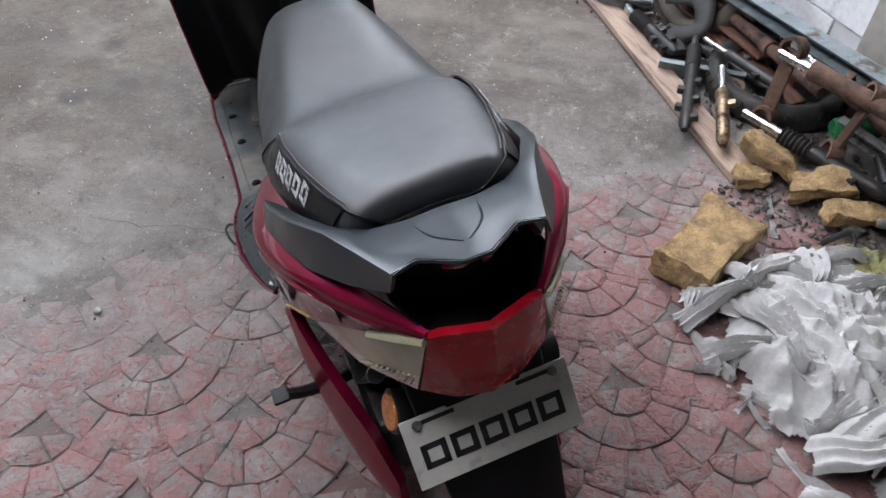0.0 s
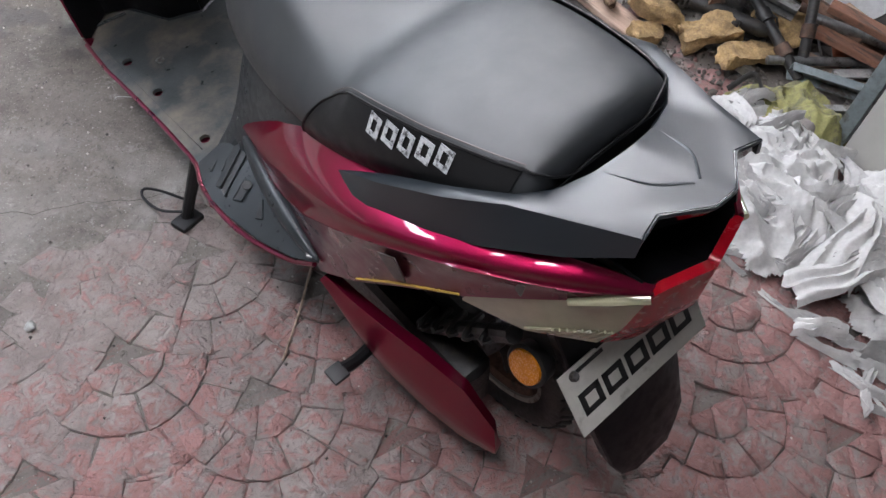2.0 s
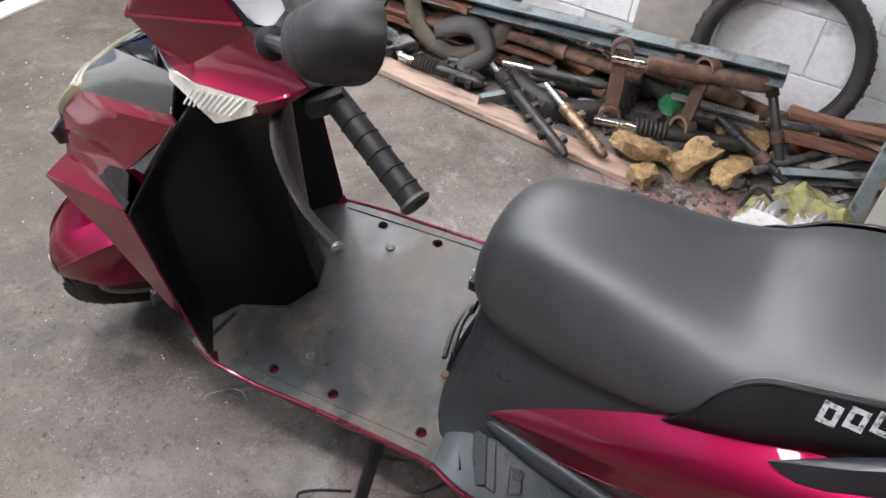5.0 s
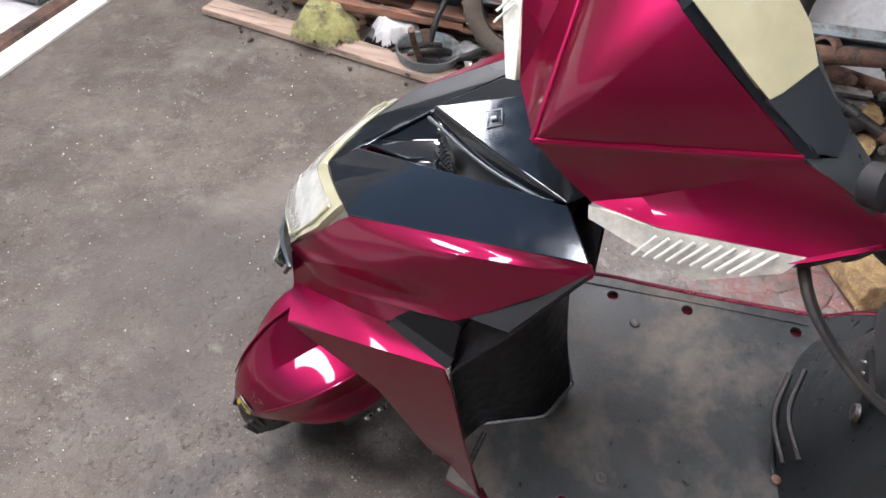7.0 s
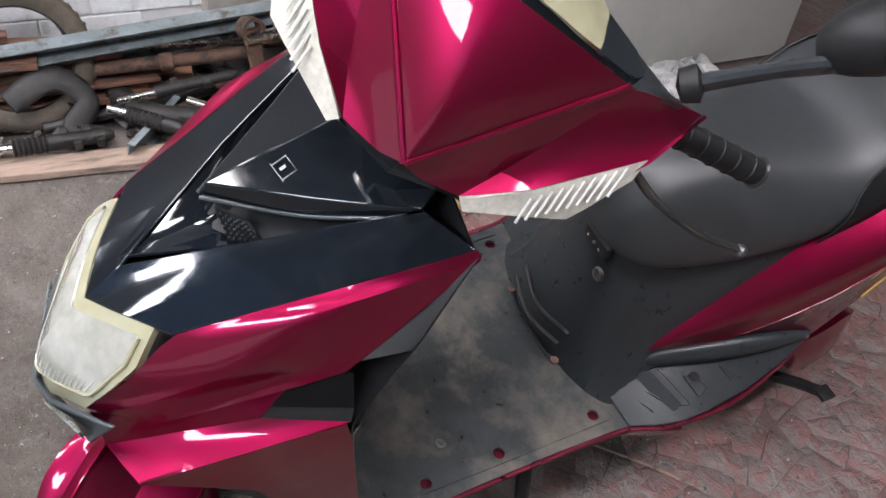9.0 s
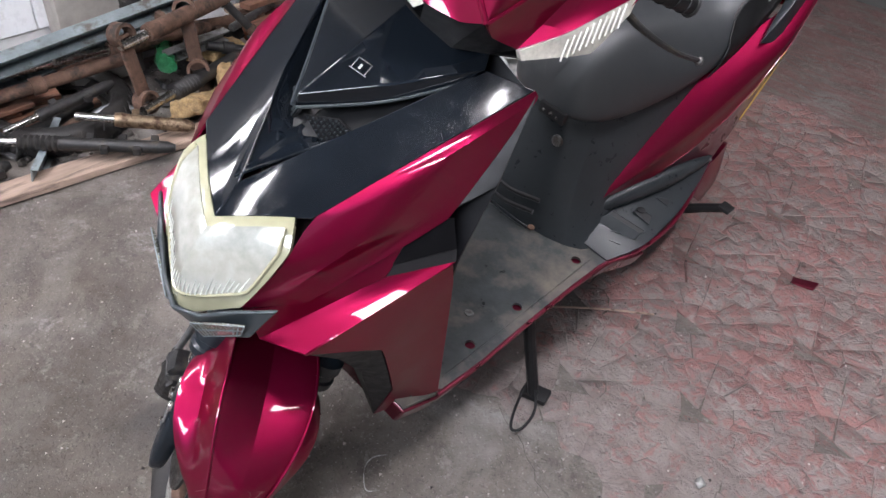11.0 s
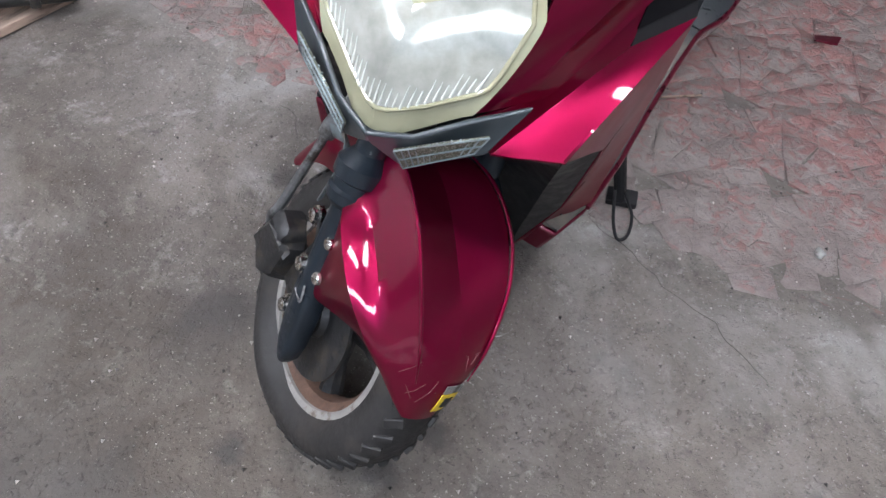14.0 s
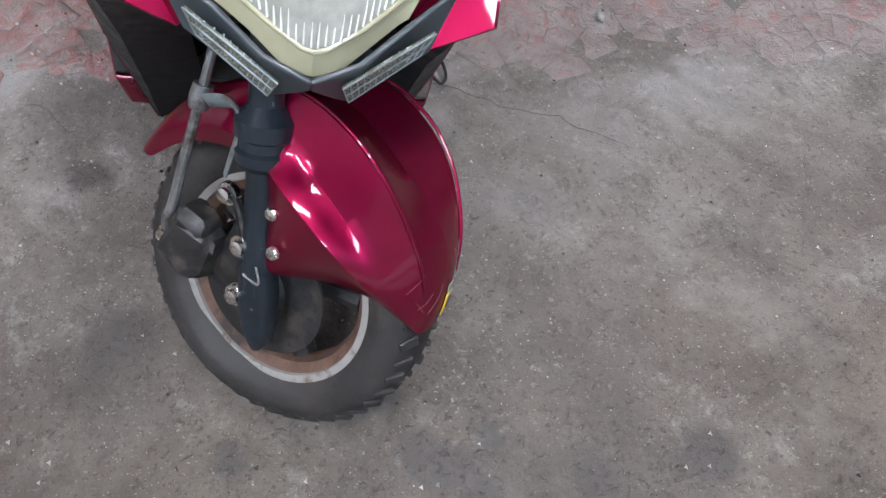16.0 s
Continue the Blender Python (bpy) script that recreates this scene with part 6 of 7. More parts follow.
rod("scrap_tube", (1.395, -0.36, 0.13), (1.30, -0.62, 0.05), 0.016, OILY, "oily black tube in the heap", "tube", collars=2)
rod("scrap_tube", (1.50, -0.44, 0.30), (1.345, -0.60, 0.04), 0.015, OILY, "black handlebar tube standing in the heap", "tube", collars=2)
rod("scrap_tube", (1.55, 0.1, 0.20), (1.50, -0.66, 0.12), 0.018, RUST, "rusty tube in the heap", "tube", collars=1)
rod("scrap_tube", (1.28, -0.52, 0.06), (1.56, -0.76, 0.09), 0.013, STEEL, "bare steel tube in the heap", "tube")
rod("scrap_tube", (1.60, 0.35, 0.10), (1.58, -0.70, 0.10), 0.020, RUST, "rusty tube along the wall", "tube", collars=2)
rod("scrap_tube", (1.50, -0.46, 0.12), (1.62, -0.92, 0.17), 0.017, RUST, "rusty tube along the wall", "tube", collars=1)
rod("scrap_tube", (1.46, -0.50, 0.13), (1.60, -0.98, 0.15), 0.014, STEEL, "steel tube along the wall", "tube")


def channel(a, b, w, h, material, label):
    a, b = Vector(a), Vector(b)
    L = (b - a).length
    sec = [(-w / 2, h), (-w / 2, 0), (w / 2, 0), (w / 2, h), (w / 2 - 0.004, h), (w / 2 - 0.004, 0.004), (-w / 2 + 0.004, 0.004), (-w / 2 + 0.004, h)]
    bm = loft([[(x, y, z) for x, y in sec] for z in (0.0, L)])
    return solo("steel_channel", bm, material, label, "channel", "steel channels", between(a, b, 100))


channel((1.46, 0.85, 0.20), (1.42, -0.50, 0.325), 0.05, 0.05, BARGREY, "long grey painted steel channel on the heap")
channel((1.52, 0.95, 0.12), (1.50, -0.35, 0.26), 0.09, 0.04, BARGREY, "wide dark grey steel channel in the heap")
channel((1.40, -0.20, 0.14), (1.47, -0.47, 0.12), 0.04, 0.03, ALU, "dull aluminium channel in the heap")
channel((1.17, 0.355, 0.028), (1.385, 0.185, 0.035), 0.07, 0.02, BARGREY, "short bluish steel channel lying flat")
channel((1.15, -0.66, 0.05), (1.30, -0.78, 0.06), 0.045, 0.02, ALU, "grey metal bracket on the yellow net")
channel((1.40, -0.66, 0.05), (1.60, -0.86, 0.10), 0.05, 0.03, ALU, "grey aluminium strip in the heap")
channel((1.30, -0.58, 0.07), (1.48, -0.84, 0.05), 0.04, 0.03, BARGREY, "dark steel strip in the heap")
solo("metal_strip", box(0.016, 0.26, 0.003, (0, 0, 0), 0.0008, 1), ALU, "thin grey metal strip lying on the ground", "strip", m=pose(1.10, -0.33, 0.006, 0, 0, -32))


def foam(at, size, yaw, seed, tilt=0):
    bm = box(*size, (0, 0, 0), 0.008, 2)
    bmesh.ops.subdivide_edges(bm, edges=bm.edges[:], cuts=7, use_grid_fill=True)
    rough_up(bm, 0.022, 11, seed)
    rough_up(bm, 0.009, 48, seed + 3)
    rough_up(bm, 0.004, 120, seed + 5)
    return solo("foam_chunk", bm, FOAM, "crumbling dirty yellow seat foam chunk on the ground", "foam", "foam chunks", pose(at[0], at[1], at[2], tilt, tilt * 0.6, yaw), 60)


foam((0.805, -0.435, 0.042), (0.285, 0.155, 0.075), 28, 1.0)
foam((1.195, -0.185, 0.055), (0.12, 0.16, 0.05), 40, 2.0, 18)
foam((1.240, -0.345, 0.055), (0.08, 0.17, 0.055), 60, 3.0, -14)
foam((1.485, -0.440, 0.060), (0.14, 0.16, 0.05), 15, 4.0, 10)
foam((1.105, -0.235, 0.030), (0.055, 0.10, 0.04), 70, 5.0, 4)
foam((1.280, -0.465, 0.040), (0.07, 0.20, 0.04), 75, 6.0, 6)


def crumple(x, y, f, seed):
    """Height of folded cloth: long sharp ridges between smooth hollows."""
    h, amp = 0.0, 1.0
    for k in range(3):
        p = Vector((x * f + seed, y * f * 0.55 - seed * 2, seed))
        w = noise.noise_vector(p * 0.6 + Vector((0, 0, k)))
        h += amp * (1 - abs(noise.noise(p + 1.3 * w)) * 3.0)
        f, amp = f * 1.9, amp * 0.55
    return h


def rag(at, size, yaw, lift, seed, label, material=CLOTH, res=130, f=8.0, amp=0.040, edge=0.75, base=0.0):
    bm = bmesh.new()
    bmesh.ops.create_grid(bm, x_segments=res, y_segments=res, size=0.5)
    m = pose(at[0], at[1], 0, 0, 0, yaw)
    kill = []
    for v in bm.verts:
        u = Vector((v.co.x * 2, v.co.y * 2, 0))
        rr = u.length ** 1.0 * (1 + 0.28 * noise.noise(u * 1.6 + Vector((seed, 0, 0))) + 0.16 * noise.noise(u * 6 + Vector((0, seed, 0))) + 0.03 * noise.noise(u * 17 + Vector((0, seed, 0))))
        if rr > edge:
            kill.append(v)
            continue
        p = Vector((v.co.x * size[0], v.co.y * size[1], 0))
        w = m @ p
        k = min(1.0, max(0.0, (edge - rr) / 0.35))
        hump = lift * (1 - (1 - k) ** 2)
        z = base + 0.004 + hump + amp * (0.25 + 0.75 * k) * (crumple(w.x, w.y, f, seed) + 0.55)
        n2 = noise.noise_vector(Vector((w.x, w.y, seed)) * 9) * 0.012
        v.co = Vector((p.x + n2.x, p.y + n2.y, max(0.003 + base * 0.6, z)))
    bmesh.ops.delete(bm, geom=kill, context="VERTS")
    return solo("cloth_rag", bm, material, label, "rag", "rags", m, 40, 0.002)


rag((0.86, -0.80, 0), (0.62, 0.60), 20, 0.045, 1.3, "crumpled dirty white cloth heaped on the ground", amp=0.042)
rag((1.02, -1.12, 0), (0.75, 0.62), -25, 0.065, 4.1, "crumpled dirty white cloth heaped beside the board")
rag((0.88, -1.36, 0), (0.58, 0.75), 20, 0.030, 7.7, "torn dirty white cloth spread on the ground")


def heap(x, y):
    """Height of the rag heap over the ground."""
    west = 0.60 + 0.07 * max(0.0, 1 - abs(y + 0.93) / 0.18)
    if y > -0.86:
        west = max(west, 0.56 + 0.9 * max(0.0, y + 0.66))
    d = min((x - west) / 0.22, (1.18 - x) / 0.14, (-0.49 - y) / 0.20, (y + 1.72) / 0.20)
    d = max(0.0, min(1.0, d))
    return 0.085 * (1 - (1 - d) ** 2)


def cloth_sheet(x, y, length, width, yaw, layer, seed):
    """A torn piece of cloth, gathered at one end into pleats that open out, sagging over the heap."""
    c, s = math.cos(radians(yaw)), math.sin(radians(yaw))
    nu, nv = 20, 34
    pleats = 2.6 + 3.0 * abs(noise.noise(Vector((seed, 3.0, 1))))
    amp = 0.018 + 0.032 * abs(noise.noise(Vector((seed, 8.0, 1))))
    rings = []
    for i in range(nu + 1):
        u = i / nu
        ring = []
        for k in range(nv + 1):
            v = 2 * k / nv - 1
            end = length * (1 + 0.22 * noise.noise(Vector((v * 1.6, seed, 4))) + 0.05 * noise.noise(Vector((v * 9, seed, 6))))
            w = width * (0.34 + 0.66 * u ** 0.8) * (1 + 0.20 * noise.noise(Vector((u * 3, seed, v))))
            lx = (u - 0.5) * end
            ly = v * w * 0.5 + 0.35 * width * noise.noise(Vector((u * 1.7, seed, 12)))
            wx, wy = x + lx * c - ly * s, y + lx * s + ly * c
            ph = v * pleats * 0.5 + 0.55 * noise.noise(Vector((u * 2.2, v * 0.8, seed))) + seed
            p = abs((ph % 1.0) * 2 - 1)
            fold = amp * (1.15 - 0.55 * u) * (p ** 1.4)
            sag = 0.020 * noise.noise(Vector((wx * 9, wy * 9, seed * 0.1)))
            curl = -0.014 * max(0.0, abs(v) - 0.75) * 4 - 0.012 * max(0.0, u - 0.85) * 6
            ring.append(Vector((lx, ly, max(0.0035, heap(wx, wy) * 0.9 + layer + fold + sag + curl))))
        rings.append(ring)
    return solo("cloth_rag", loft(rings, closed=False, caps=False), CLOTH, "torn pleated piece of dirty white cloth on the rag heap", "rag", "rags", pose(x, y, 0, 0, 0, yaw), 50, 0.0012)


for i in range(120):
    x, y = rng.uniform(0.60, 1.12), rng.uniform(-1.62, -0.54)
    if heap(x, y) < 0.015:
        continue
    big = rng.random() * min(1.0, heap(x, y) / 0.075)
    cloth_sheet(x, y, 0.08 + 0.17 * big, 0.035 + 0.10 * big * rng.uniform(0.5, 1.2), rng.choice((-50, 130, 20, 75, -100, 160)) + rng.uniform(-35, 35), -0.006 + 0.034 * rng.random(), 5.3 * i + 0.7)
for i in range(26):
    y = rng.uniform(-1.55, -0.62)
    x = 0.61 + 0.05 * max(0.0, 1 - abs(y + 0.93) / 0.18) + rng.uniform(-0.035, 0.04)
    cloth_sheet(x, y, rng.uniform(0.05, 0.13), rng.uniform(0.014, 0.034), rng.uniform(0, 360), -0.004, 9.1 * i + 0.3)
rag((1.15, -0.70, 0), (0.42, 0.42), 15, 0.05, 14.0, "crumpled yellow-green net bag beside the rags", NET, 60, 9.0, 0.03)
rag((1.30, 1.19, 0), (0.30, 0.30), 5, 0.05, 16.0, "crumpled yellow-green net bag behind the plank", NET, 50, 9.0, 0.03)
rag((1.38, 0.98, 0), (0.22, 0.22), 5, 0.04, 19.0, "small crumpled white plastic bag", CLOTH, 40, 9.0, 0.025)


def stone(at, r, seed, material=STONE, label="rough grey stone on the ground", sq=0.7):
    bm = bmesh.new()
    bmesh.ops.create_icosphere(bm, subdivisions=3, radius=r)
    bm.transform(Matrix.Diagonal((1, 0.8, sq, 1)))
    rough_up(bm, r * 0.35, 1.1 / r, seed)
    return solo("stone", bm, material, label, "stone", "stones", pose(at[0], at[1], at[2] + r * sq * 0.8, 0, 0, seed * 40), 30)


stone((1.105, -0.735, 0.03), 0.052, 1.0, STONE, "grey stone lying on the yellow net")
stone((-0.632, -0.135, -0.002), 0.012, 2.0, ALU, "small pale stone on the floor", 0.5)
stone((1.21, -1.13, 0.03), 0.045, 3.0, pbr("clay", (0.24, 0.13, 0.10), 0.9), "reddish lump of brick beside the board")
stone((1.55, -0.64, 0.02), 0.055, 4.0, pbr("orange_clay", (0.32, 0.10, 0.05), 0.85), "orange lump of brick in the scrap heap", 0.9)


def loose_tyre(R, w, m, label, material, inner=0.74):
    """An old tyre: a casing with shoulders, two beads and a ring of tread blocks."""
    t = thing("old_tyre", label, "tyre", m, "old tyres")
    k = 1 - inner
    pr = [(x, R * (inner + k * q)) for x, q in ((-w * 0.6, 0.0), (-w * 0.92, 0.25), (-w, 0.55), (-w * 0.86, 0.82), (-w * 0.5, 0.96), (0, 1.0), (w * 0.5, 0.96), (w * 0.86, 0.82), (w, 0.55), (w * 0.92, 0.25), (w * 0.6, 0.0), (w * 0.5, 0.14), (0.7 * w, 0.5), (0.4 * w, 0.84), (-0.4 * w, 0.84), (-0.7 * w, 0.5), (-w * 0.5, 0.14), (-w * 0.6, 0.0))]
    part("casing", lathe(pr, 56), material, t, sharp=50)
    for s in (-1, 1):
        part("bead", lathe([(s * w * 0.55 - 0.004, R * inner - 0.003), (s * w * 0.55 - 0.004, R * inner + 0.006), (s * w * 0.55 + 0.004, R * inner + 0.006), (s * w * 0.55 + 0.004, R * inner - 0.003), (s * w * 0.55 - 0.004, R * inner - 0.003)], 48), RUBBER, t)
    blocks = []
    for i in range(40):
        for s in (-1, 1):
            b = box(w * 0.5, 0.010, 0.005, (0, 0, 0), 0.0012, 1)
            b.transform(Matrix.Rotation(2 * math.pi * (i + 0.25 * s) / 40, 4, "X") @ Matrix.Translation((s * w * 0.55, 0, R * (inner + k * 0.95))) @ Matrix.Rotation(s * radians(22), 4, "Y") @ Matrix.Rotation(s * radians(25), 4, "Z"))
            blocks.append(b)
    part("tread", join(*blocks), material, t)["kind"] = "stuff"
    return t


DUSTY = pbr("dusty_tyre", (0.13, 0.105, 0.08), 0.85, 0, 0, 0.3, 8, 0.4, 60, dirt=(0.045, 0.042, 0.04), dirt_amt=0.45, dirt_scale=6, dirt_edge=0.3)
loose_tyre(0.205, 0.042, pose(1.46, 0.575, 0.20, 0, 14, 8), "dusty brown scooter tyre leaning in the heap", DUSTY, 0.70)
loose_tyre(0.275, 0.036, pose(1.60, -0.46, 0.275, 0, 10, 2), "large worn black tyre leaning on the wall", RUBBER, 0.80)
loose_tyre(0.23, 0.045, pose(1.48, 0.14, 0.045, 0, 86, 20), "worn tyre lying on the heap", RUBBER, 0.72)
solo("inner_tube", tube([(1.36, 0.62, 0.12), (1.40, 0.50, 0.16), (1.36, 0.42, 0.10), (1.30, 0.47, 0.05), (1.28, 0.40, 0.03)], [0.035, 0.04, 0.03, 0.035, 0.03], 12, 6, 0.45), RUBBER, "flattened grey inner tube draped on the tyre", "inner tube")
drum = thing("brake_drum", "shallow rusty grey drum with iron bars in it", "drum", pose(1.285, 0.835, 0.0, 0, 0, 20))
part("shell", lathe([(0.004, 0.0), (0.004, 0.085), (0.055, 0.105), (0.060, 0.105), (0.058, 0.098), (0.012, 0.080), (0.012, 0.0)], 32, "Z"), BARGREY, drum)
part("iron_bar", tube([(0.02, 0.0, 0.02), (0.05, -0.02, 0.12), (0.09, -0.06, 0.20)], 0.010, 8), OILY, drum)
part("iron_bar", tube([(-0.03, 0.02, 0.02), (-0.06, 0.05, 0.11), (-0.10, 0.06, 0.17)], 0.010, 8), RUST, drum)
part("iron_plate", rough_up(box(0.09, 0.07, 0.03, (0, 0, 0.03), 0.008), 0.008, 40), OILY, drum)
bot = thing("plastic_bottle", "crushed green plastic bottle in the heap", "bottle", pose(1.375, -0.20, 0.115, 78, 10, 60))
part("body", rough_up(lathe([(0, 0), (0, 0.030), (0.02, 0.033), (0.11, 0.032), (0.13, 0.026), (0.15, 0.012), (0.17, 0.012), (0.17, 0)], 20, "Z"), 0.008, 40), BOTTLE, bot)
part("cap", lathe([(0.168, 0), (0.168, 0.014), (0.185, 0.014), (0.185, 0)], 14, "Z"), WHITE, bot)

for i in range(16):
    y0 = 0.35 + 0.07 * i + rng.uniform(-0.05, 0.05)
    x0 = 1.40 + rng.uniform(0, 0.2)
    L = rng.uniform(0.5, 0.95)
    z0 = 0.02 + 0.022 * (i % 9) + rng.uniform(0, 0.02)
    plank("scrap_wood", (x0, y0 - L / 2, z0), (x0 + rng.uniform(-0.12, 0.12), y0 + L / 2, z0 + rng.uniform(-0.01, 0.05)), rng.uniform(0.03, 0.08), rng.uniform(0.012, 0.03), WOODDARK, "broken reddish scrap wood along the wall", "scrap wood")
for i in range(5):
    z0 = 0.04 + 0.03 * i
    plank("scrap_wood", (1.50 + rng.uniform(-0.06, 0.08), -1.05, z0), (1.50 + rng.uniform(-0.08, 0.08), -0.55, z0 + rng.uniform(-0.02, 0.03)), rng.uniform(0.03, 0.06), 0.02, WOODDARK if i % 3 else WOOD, "broken scrap wood along the wall", "scrap wood")

# small castings and brackets lying all through the heap
for i in range(46):
    x, y = rng.uniform(1.18, 1.60), rng.uniform(-0.78, 1.25)
    if x < 1.28 and y > 0.0:
        x += 0.08
    k = i % 5
    z = 0.012 + rng.uniform(0, 0.03)
    mt = rng.choice((OILY, RUST, ALU, STEEL, BARGREY, OILY))
    if k == 0:
        bm = lathe([(-0.012, 0.012), (-0.012, 0.034), (0.012, 0.034), (0.012, 0.012), (-0.012, 0.012)], 16, "Z")
    elif k == 1:
        bm = join(box(0.09, 0.028, 0.006, (0, 0, 0), 0.002), box(0.006, 0.028, 0.05, (0.045, 0, 0.022), 0.002))
    elif k == 2:
        bm = tube([(-0.07, 0, 0), (-0.02, 0.02, 0.015), (0.04, 0.01, 0.02), (0.08, -0.03, 0.0)], [0.010, 0.012, 0.009, 0.007], 8)
    elif k == 3:
        bm = rough_up(box(0.07, 0.05, 0.035, (0, 0, 0), 0.010, 2), 0.012, 30, i)
    else:
        bm = join(box(0.12, 0.022, 0.008, (0, 0, 0), 0.002), lathe([(-0.008, 0.0), (-0.008, 0.018), (0.008, 0.018), (0.008, 0.0)], 12, "Z"))
    solo("scrap_part", bm, mt, ("oily black", "rusty", "dull grey metal", "bare steel", "grey painted")[(OILY, RUST, ALU, STEEL, BARGREY).index(mt)] + " machine part lying in the scrap heap", "scrap part", "scrap parts",
         pose(x, y, z, rng.uniform(-35, 35), rng.uniform(-35, 35), rng.uniform(0, 360)))
solo("black_strap", tube([(1.10, -0.52, 0.04), (1.15, -0.55, 0.09), (1.10, -0.62, 0.07), (1.06, -0.60, 0.08), (1.09, -0.68, 0.03)], 0.009, 8, 6, 0.4), RUBBER, "twisted black rubber strap on the net", "strap")
solo("thin_stick", tube([(-0.305, -0.478, 0.004), (-0.22, -0.41, 0.006), (-0.12, -0.32, 0.005)], 0.0028, 6), WOOD, "thin pale stick on the paving", "stick")
solo("wire_curl", tube([(-0.168, 0.258, 0.006), (-0.156, 0.280, 0.008), (-0.156, 0.300, 0.006), (-0.168, 0.318, 0.004), (-0.190, 0.336, 0.004), (-0.205, 0.340, 0.006), (-0.219, 0.324, 0.008)], 0.0011, 6, 4), ALU, "thin pale wire curl lying on the concrete", "wire")
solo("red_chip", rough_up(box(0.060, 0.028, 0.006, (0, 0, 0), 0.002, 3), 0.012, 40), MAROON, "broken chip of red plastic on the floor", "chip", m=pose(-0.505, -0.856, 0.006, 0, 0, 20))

# fine cracks in the concrete
CRACK = pbr("crack_shadow", (0.07, 0.062, 0.056), 0.95, bump=0)
for line in (((-0.62, 0.19), (-0.567, 0.162), (-0.507, 0.119), (-0.412, 0.092), (-0.34, 0.04), (-0.283, 0.026), (-0.21, -0.005)), ((0.36, 0.10), (0.40, 0.05), (0.47, 0.03))):
    pts = []
    for (xa, ya), (xb, yb) in zip(line, line[1:]):
        for k in range(5):
            x, y = xa + (xb - xa) * k / 5, ya + (yb - ya) * k / 5
            pts.append((x + 0.012 * noise.noise(Vector((x * 25, y * 25, 1))), y + 0.012 * noise.noise(Vector((x * 25, y * 25, 7))), -0.0005))
    ob = solo("crack", tube(pts, [0.0004, 0.0008, 0.0005, 0.0007, 0.0003], 5, 1), CRACK, "fine dark crack in the concrete floor", "crack", "cracks")
    ob["kind"] = "structure"

# grit
grit = bmesh.new()
for i in range(6500):
    x, y = rng.uniform(-1.7, 1.2), rng.uniform(-1.6, 1.7)
    r = 0.0008 + 0.0034 * rng.random() ** 3.6
    vs = [grit.verts.new((x + r * rng.uniform(-1, 1), y + r * rng.uniform(-1, 1), r * rng.uniform(0.2, 1.4))) for _ in range(4)]
    base = Vector((x, y, 0))
    a, b, c, d = vs
    a.co, b.co, c.co, d.co = base + Vector((r, 0, 0)), base + Vector((-r * 0.6, r, 0)), base + Vector((-r * 0.5, -r, 0)), base + Vector((0.2 * r, 0.1 * r, 1.2 * r))
    for f in ((a, b, d), (b, c, d), (c, a, d), (a, c, b)):
        grit.faces.new(f)
GRIT = pbr("grit", (0.20, 0.18, 0.165), 0.9, scale=3, var=0.4, bump=0)
gn = GRIT.node_tree
isl, cr = gn.nodes.new("ShaderNodeNewGeometry"), gn.nodes.new("ShaderNodeMapRange")
cr.inputs[3].default_value, cr.inputs[4].default_value = 0.10, 2.9
gn.links.new(isl.outputs["Random Per Island"], cr.inputs[0])
gn.links.new(cr.outputs[0], gn.nodes["Hue/Saturation/Value"].inputs["Value"])
tagged(part("grit", grit, GRIT, None), "scattered grit and crumbs on the floor", "grit", kind="stuff")
dirt = bmesh.new()
for i in range(900):
    x, y = rng.uniform(1.14, 1.66), rng.uniform(-0.85, 1.5)
    if rng.random() < 0.3:
        x, y = rng.uniform(0.95, 1.3), rng.uniform(-0.62, -0.2)
    r = 0.003 + 0.010 * rng.random() ** 3
    q = bmesh.ops.create_icosphere(dirt, subdivisions=1, radius=r, matrix=pose(x, y, r * 0.5, rng.uniform(0, 90), rng.uniform(0, 90), 0))
    for v in q["verts"]:
        v.co += Vector((rng.uniform(-1, 1), rng.uniform(-1, 1), rng.uniform(-1, 1))) * r * 0.4
tagged(part("rubble", dirt, pbr("dark_rubble", (0.10, 0.088, 0.078), 0.9, scale=6, var=0.6), None), "dark rubble and dirt between the scrap", "rubble", kind="stuff")

# ---- fan-laid setts of the paving ----
pavement = tagged(new("pavement"), "worn red setts laid in fans, half buried in dirt", "paving", kind="structure")
FW, FH, FR = 0.40, 0.180, 0.232
DIRX = radians(-14)


def fan_disc(i, j):
    return Vector((i * FW + (FW / 2 if j % 2 else 0), j * FH))


def limit_y(x):
    return -0.03 - 0.10 * x * (1 if x < 0 else 0.4) + 0.05 * noise.noise(Vector((x * 3.1, 2.0, 0))) + 0.03 * noise.noise(Vector((x * 11, 5.0, 0))) - (0.06 if x < -0.2 else 0.0) * min(1, (-0.2 - x) * 2) if x < 0 else -0.03 - 0.04 * x + 0.06 * noise.noise(Vector((x * 3.1, 2.0, 0)))


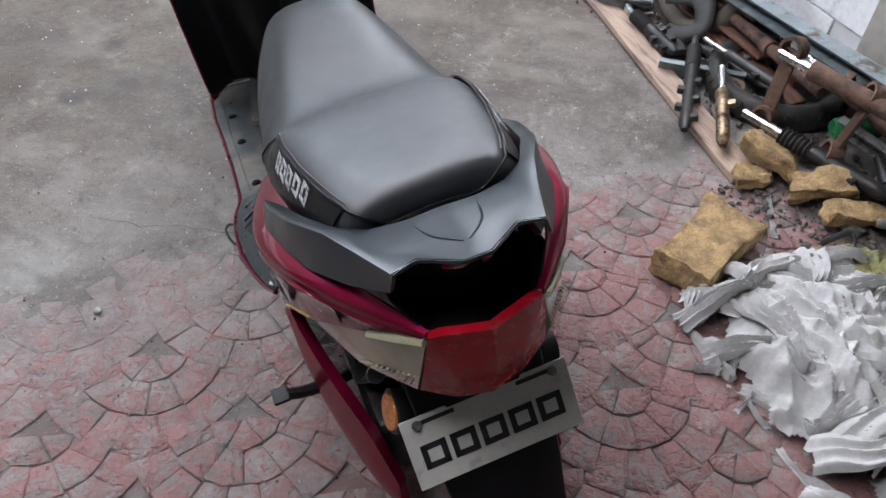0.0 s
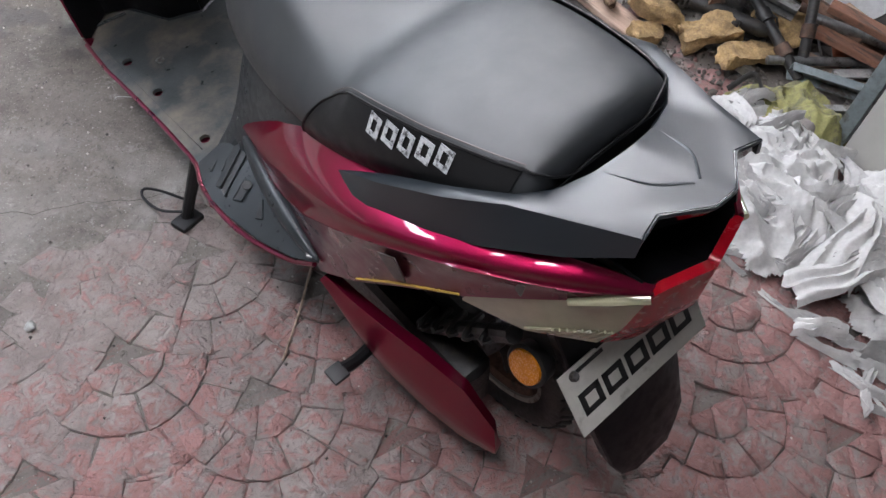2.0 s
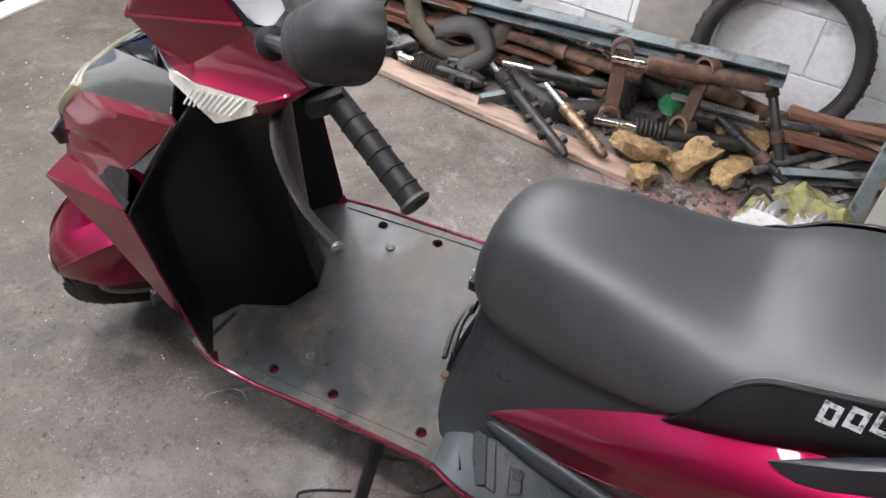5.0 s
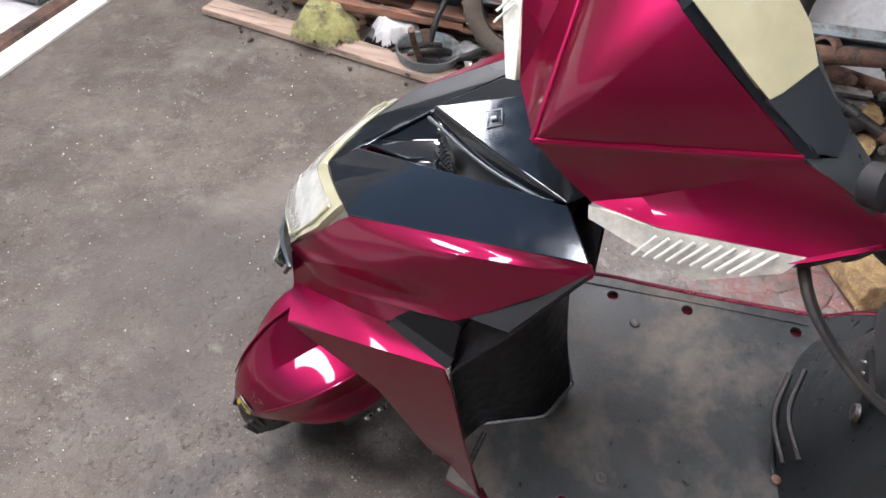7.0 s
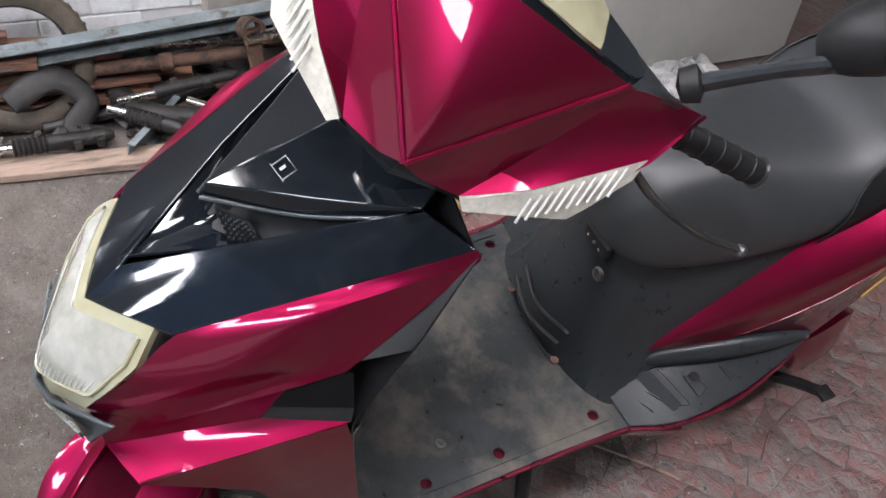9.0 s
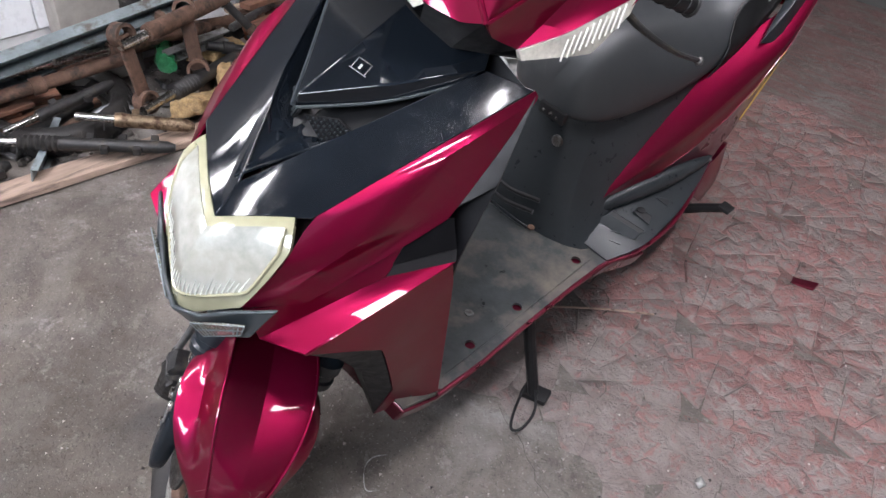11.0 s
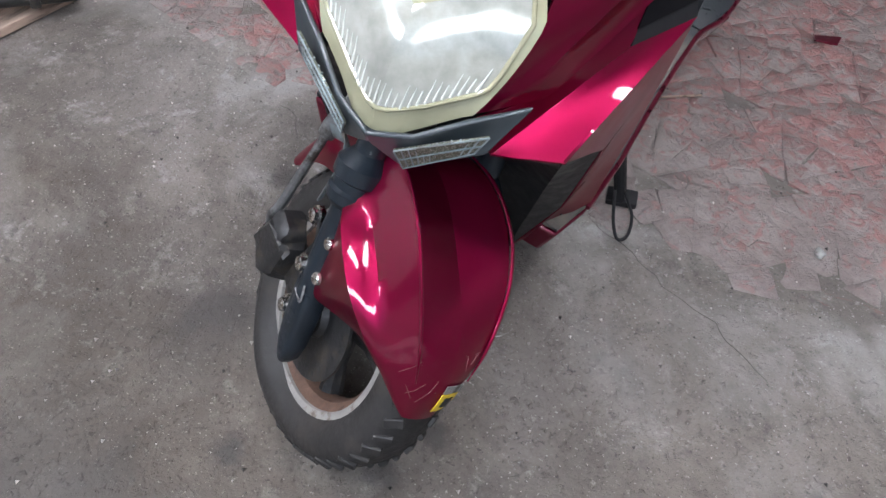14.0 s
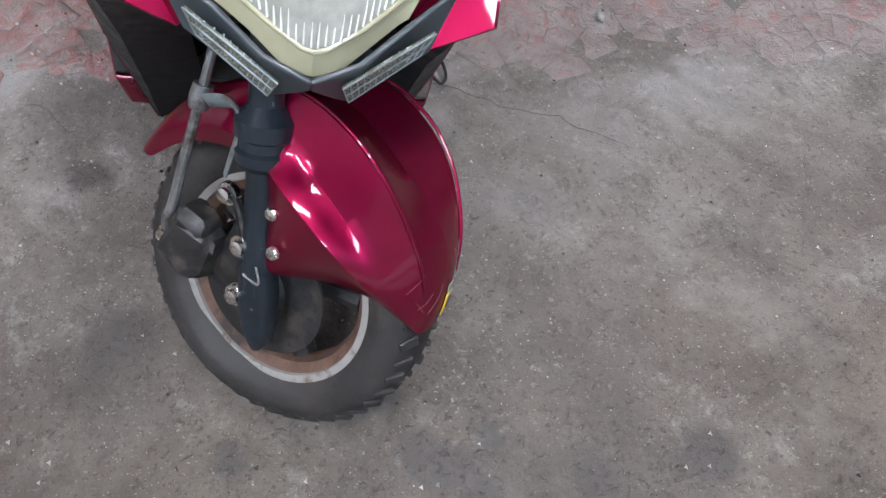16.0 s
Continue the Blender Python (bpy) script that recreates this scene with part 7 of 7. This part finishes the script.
turn = Matrix.Rotation(DIRX, 2)
off = Vector((-0.06, -0.05))
setts = []
for j in range(-14, 5):
    for i in range(-8, 8):
        c = fan_disc(i, j)
        above = [fan_disc(i + di, j + dj) for dj in (1, 2) for di in (-1, 0, 1)]
        for k, (r0, r1, n) in enumerate(((FR, 0.152, 9), (0.152, 0.072, 6), (0.072, 0.004, 3))):
            jit = rng.uniform(-0.05, 0.05)
            for s in range(n):
                a0, a1 = math.pi * (1.0 + (s + jit) / n), math.pi * (1.0 + (s + 1 + jit) / n)
                am, rm = (a0 + a1) / 2, (r0 + r1) / 2
                mid = c + rm * Vector((math.cos(am), math.sin(am)))
                gap = min((mid - q).length for q in above) / FR
                if gap < (0.84 if k == 0 else 0.66):
                    continue
                sunk = 0.0018 if gap < 0.89 else 0.0
                g = 0.0010
                quad = []
                for rr, aa, sg in ((r1 + g, a0 + min(0.2, g / r1), 1), (r1 + g, a1 - min(0.2, g / r1), 1), (r0 - g, a1 - g / r0, 1), (r0 - g, am, 1), (r0 - g, a0 + g / r0, 1)):
                    jv = Vector((rng.uniform(-1, 1), rng.uniform(-1, 1))) * 0.0035
                    quad.append(turn @ (c + rr * Vector((math.cos(aa), math.sin(aa))) + jv) + off)
                ctr = sum(quad, Vector((0, 0))) / 5
                if ctr.x < -1.75 or ctr.x > 1.2 or ctr.y < -1.75:
                    continue
                lim = limit_y(ctr.x)
                if ctr.y > lim:
                    continue
                near_edge = min(1.0, (lim - ctr.y) / (0.15 + 0.20 * min(1.0, max(0.0, -0.2 - ctr.x))))
                west = min(1.0, max(0.0, (-0.15 - ctr.x) / 0.35)) * min(1.0, max(0.0, (ctr.y + 0.50) / 0.35))
                worn = noise.noise(Vector((ctr.x * 5, ctr.y * 5, 3.0)))
                top = -0.0032 + 0.0042 * near_edge + rng.uniform(-0.0006, 0.0006) - 0.0013 * west * (0.6 + 1.4 * worn) + 0.0015 * min(1.0, max(0.0, (-0.7 - ctr.y) * 3))
                quad = [ctr + (q - ctr) * (1 + 0.022 * west) for q in quad]
                setts.append((ctr, quad, top - 0.0006 - sunk, 1 - 0.40 * west, turn @ Vector((math.cos(am), math.sin(am)))))
setts.sort(key=lambda q: (q[0] - Vector((-0.35, -0.55))).length)


def sett_faces(bm, ctr, quad, top, relief, out, local):
    o = ctr if local else Vector((0, 0))
    tilt = (Vector((rng.uniform(-1, 1), rng.uniform(-1, 1))) * 0.009 + out * 0.042) * relief
    lo = [bm.verts.new((*(q - o), -0.012)) for q in quad]
    md = [bm.verts.new((*(q - o), top - 0.0012 * relief + (q - ctr).dot(tilt))) for q in quad]
    hi = [bm.verts.new((*((q - ctr) * 0.965 + ctr - o), top + (q - ctr).dot(tilt))) for q in quad]
    n = len(quad)
    for a, b in ((lo, md), (md, hi)):
        for t in range(n):
            bm.faces.new((a[t], a[(t + 1) % n], b[(t + 1) % n], b[t]))
    bm.faces.new(hi)


for ctr, quad, top, relief, out in setts[:300]:
    bm = bmesh.new()
    sett_faces(bm, ctr, quad, top, relief, out, True)
    ob = part("sett", bm, SETT, pavement, sharp=60)
    ob.location = (ctr.x, ctr.y, 0)
rest = bmesh.new()
for ctr, quad, top, relief, out in setts[300:]:
    sett_faces(rest, ctr, quad, top, relief, out, False)
part("sett_field", rest, SETT, pavement, sharp=60)["kind"] = "stuff"
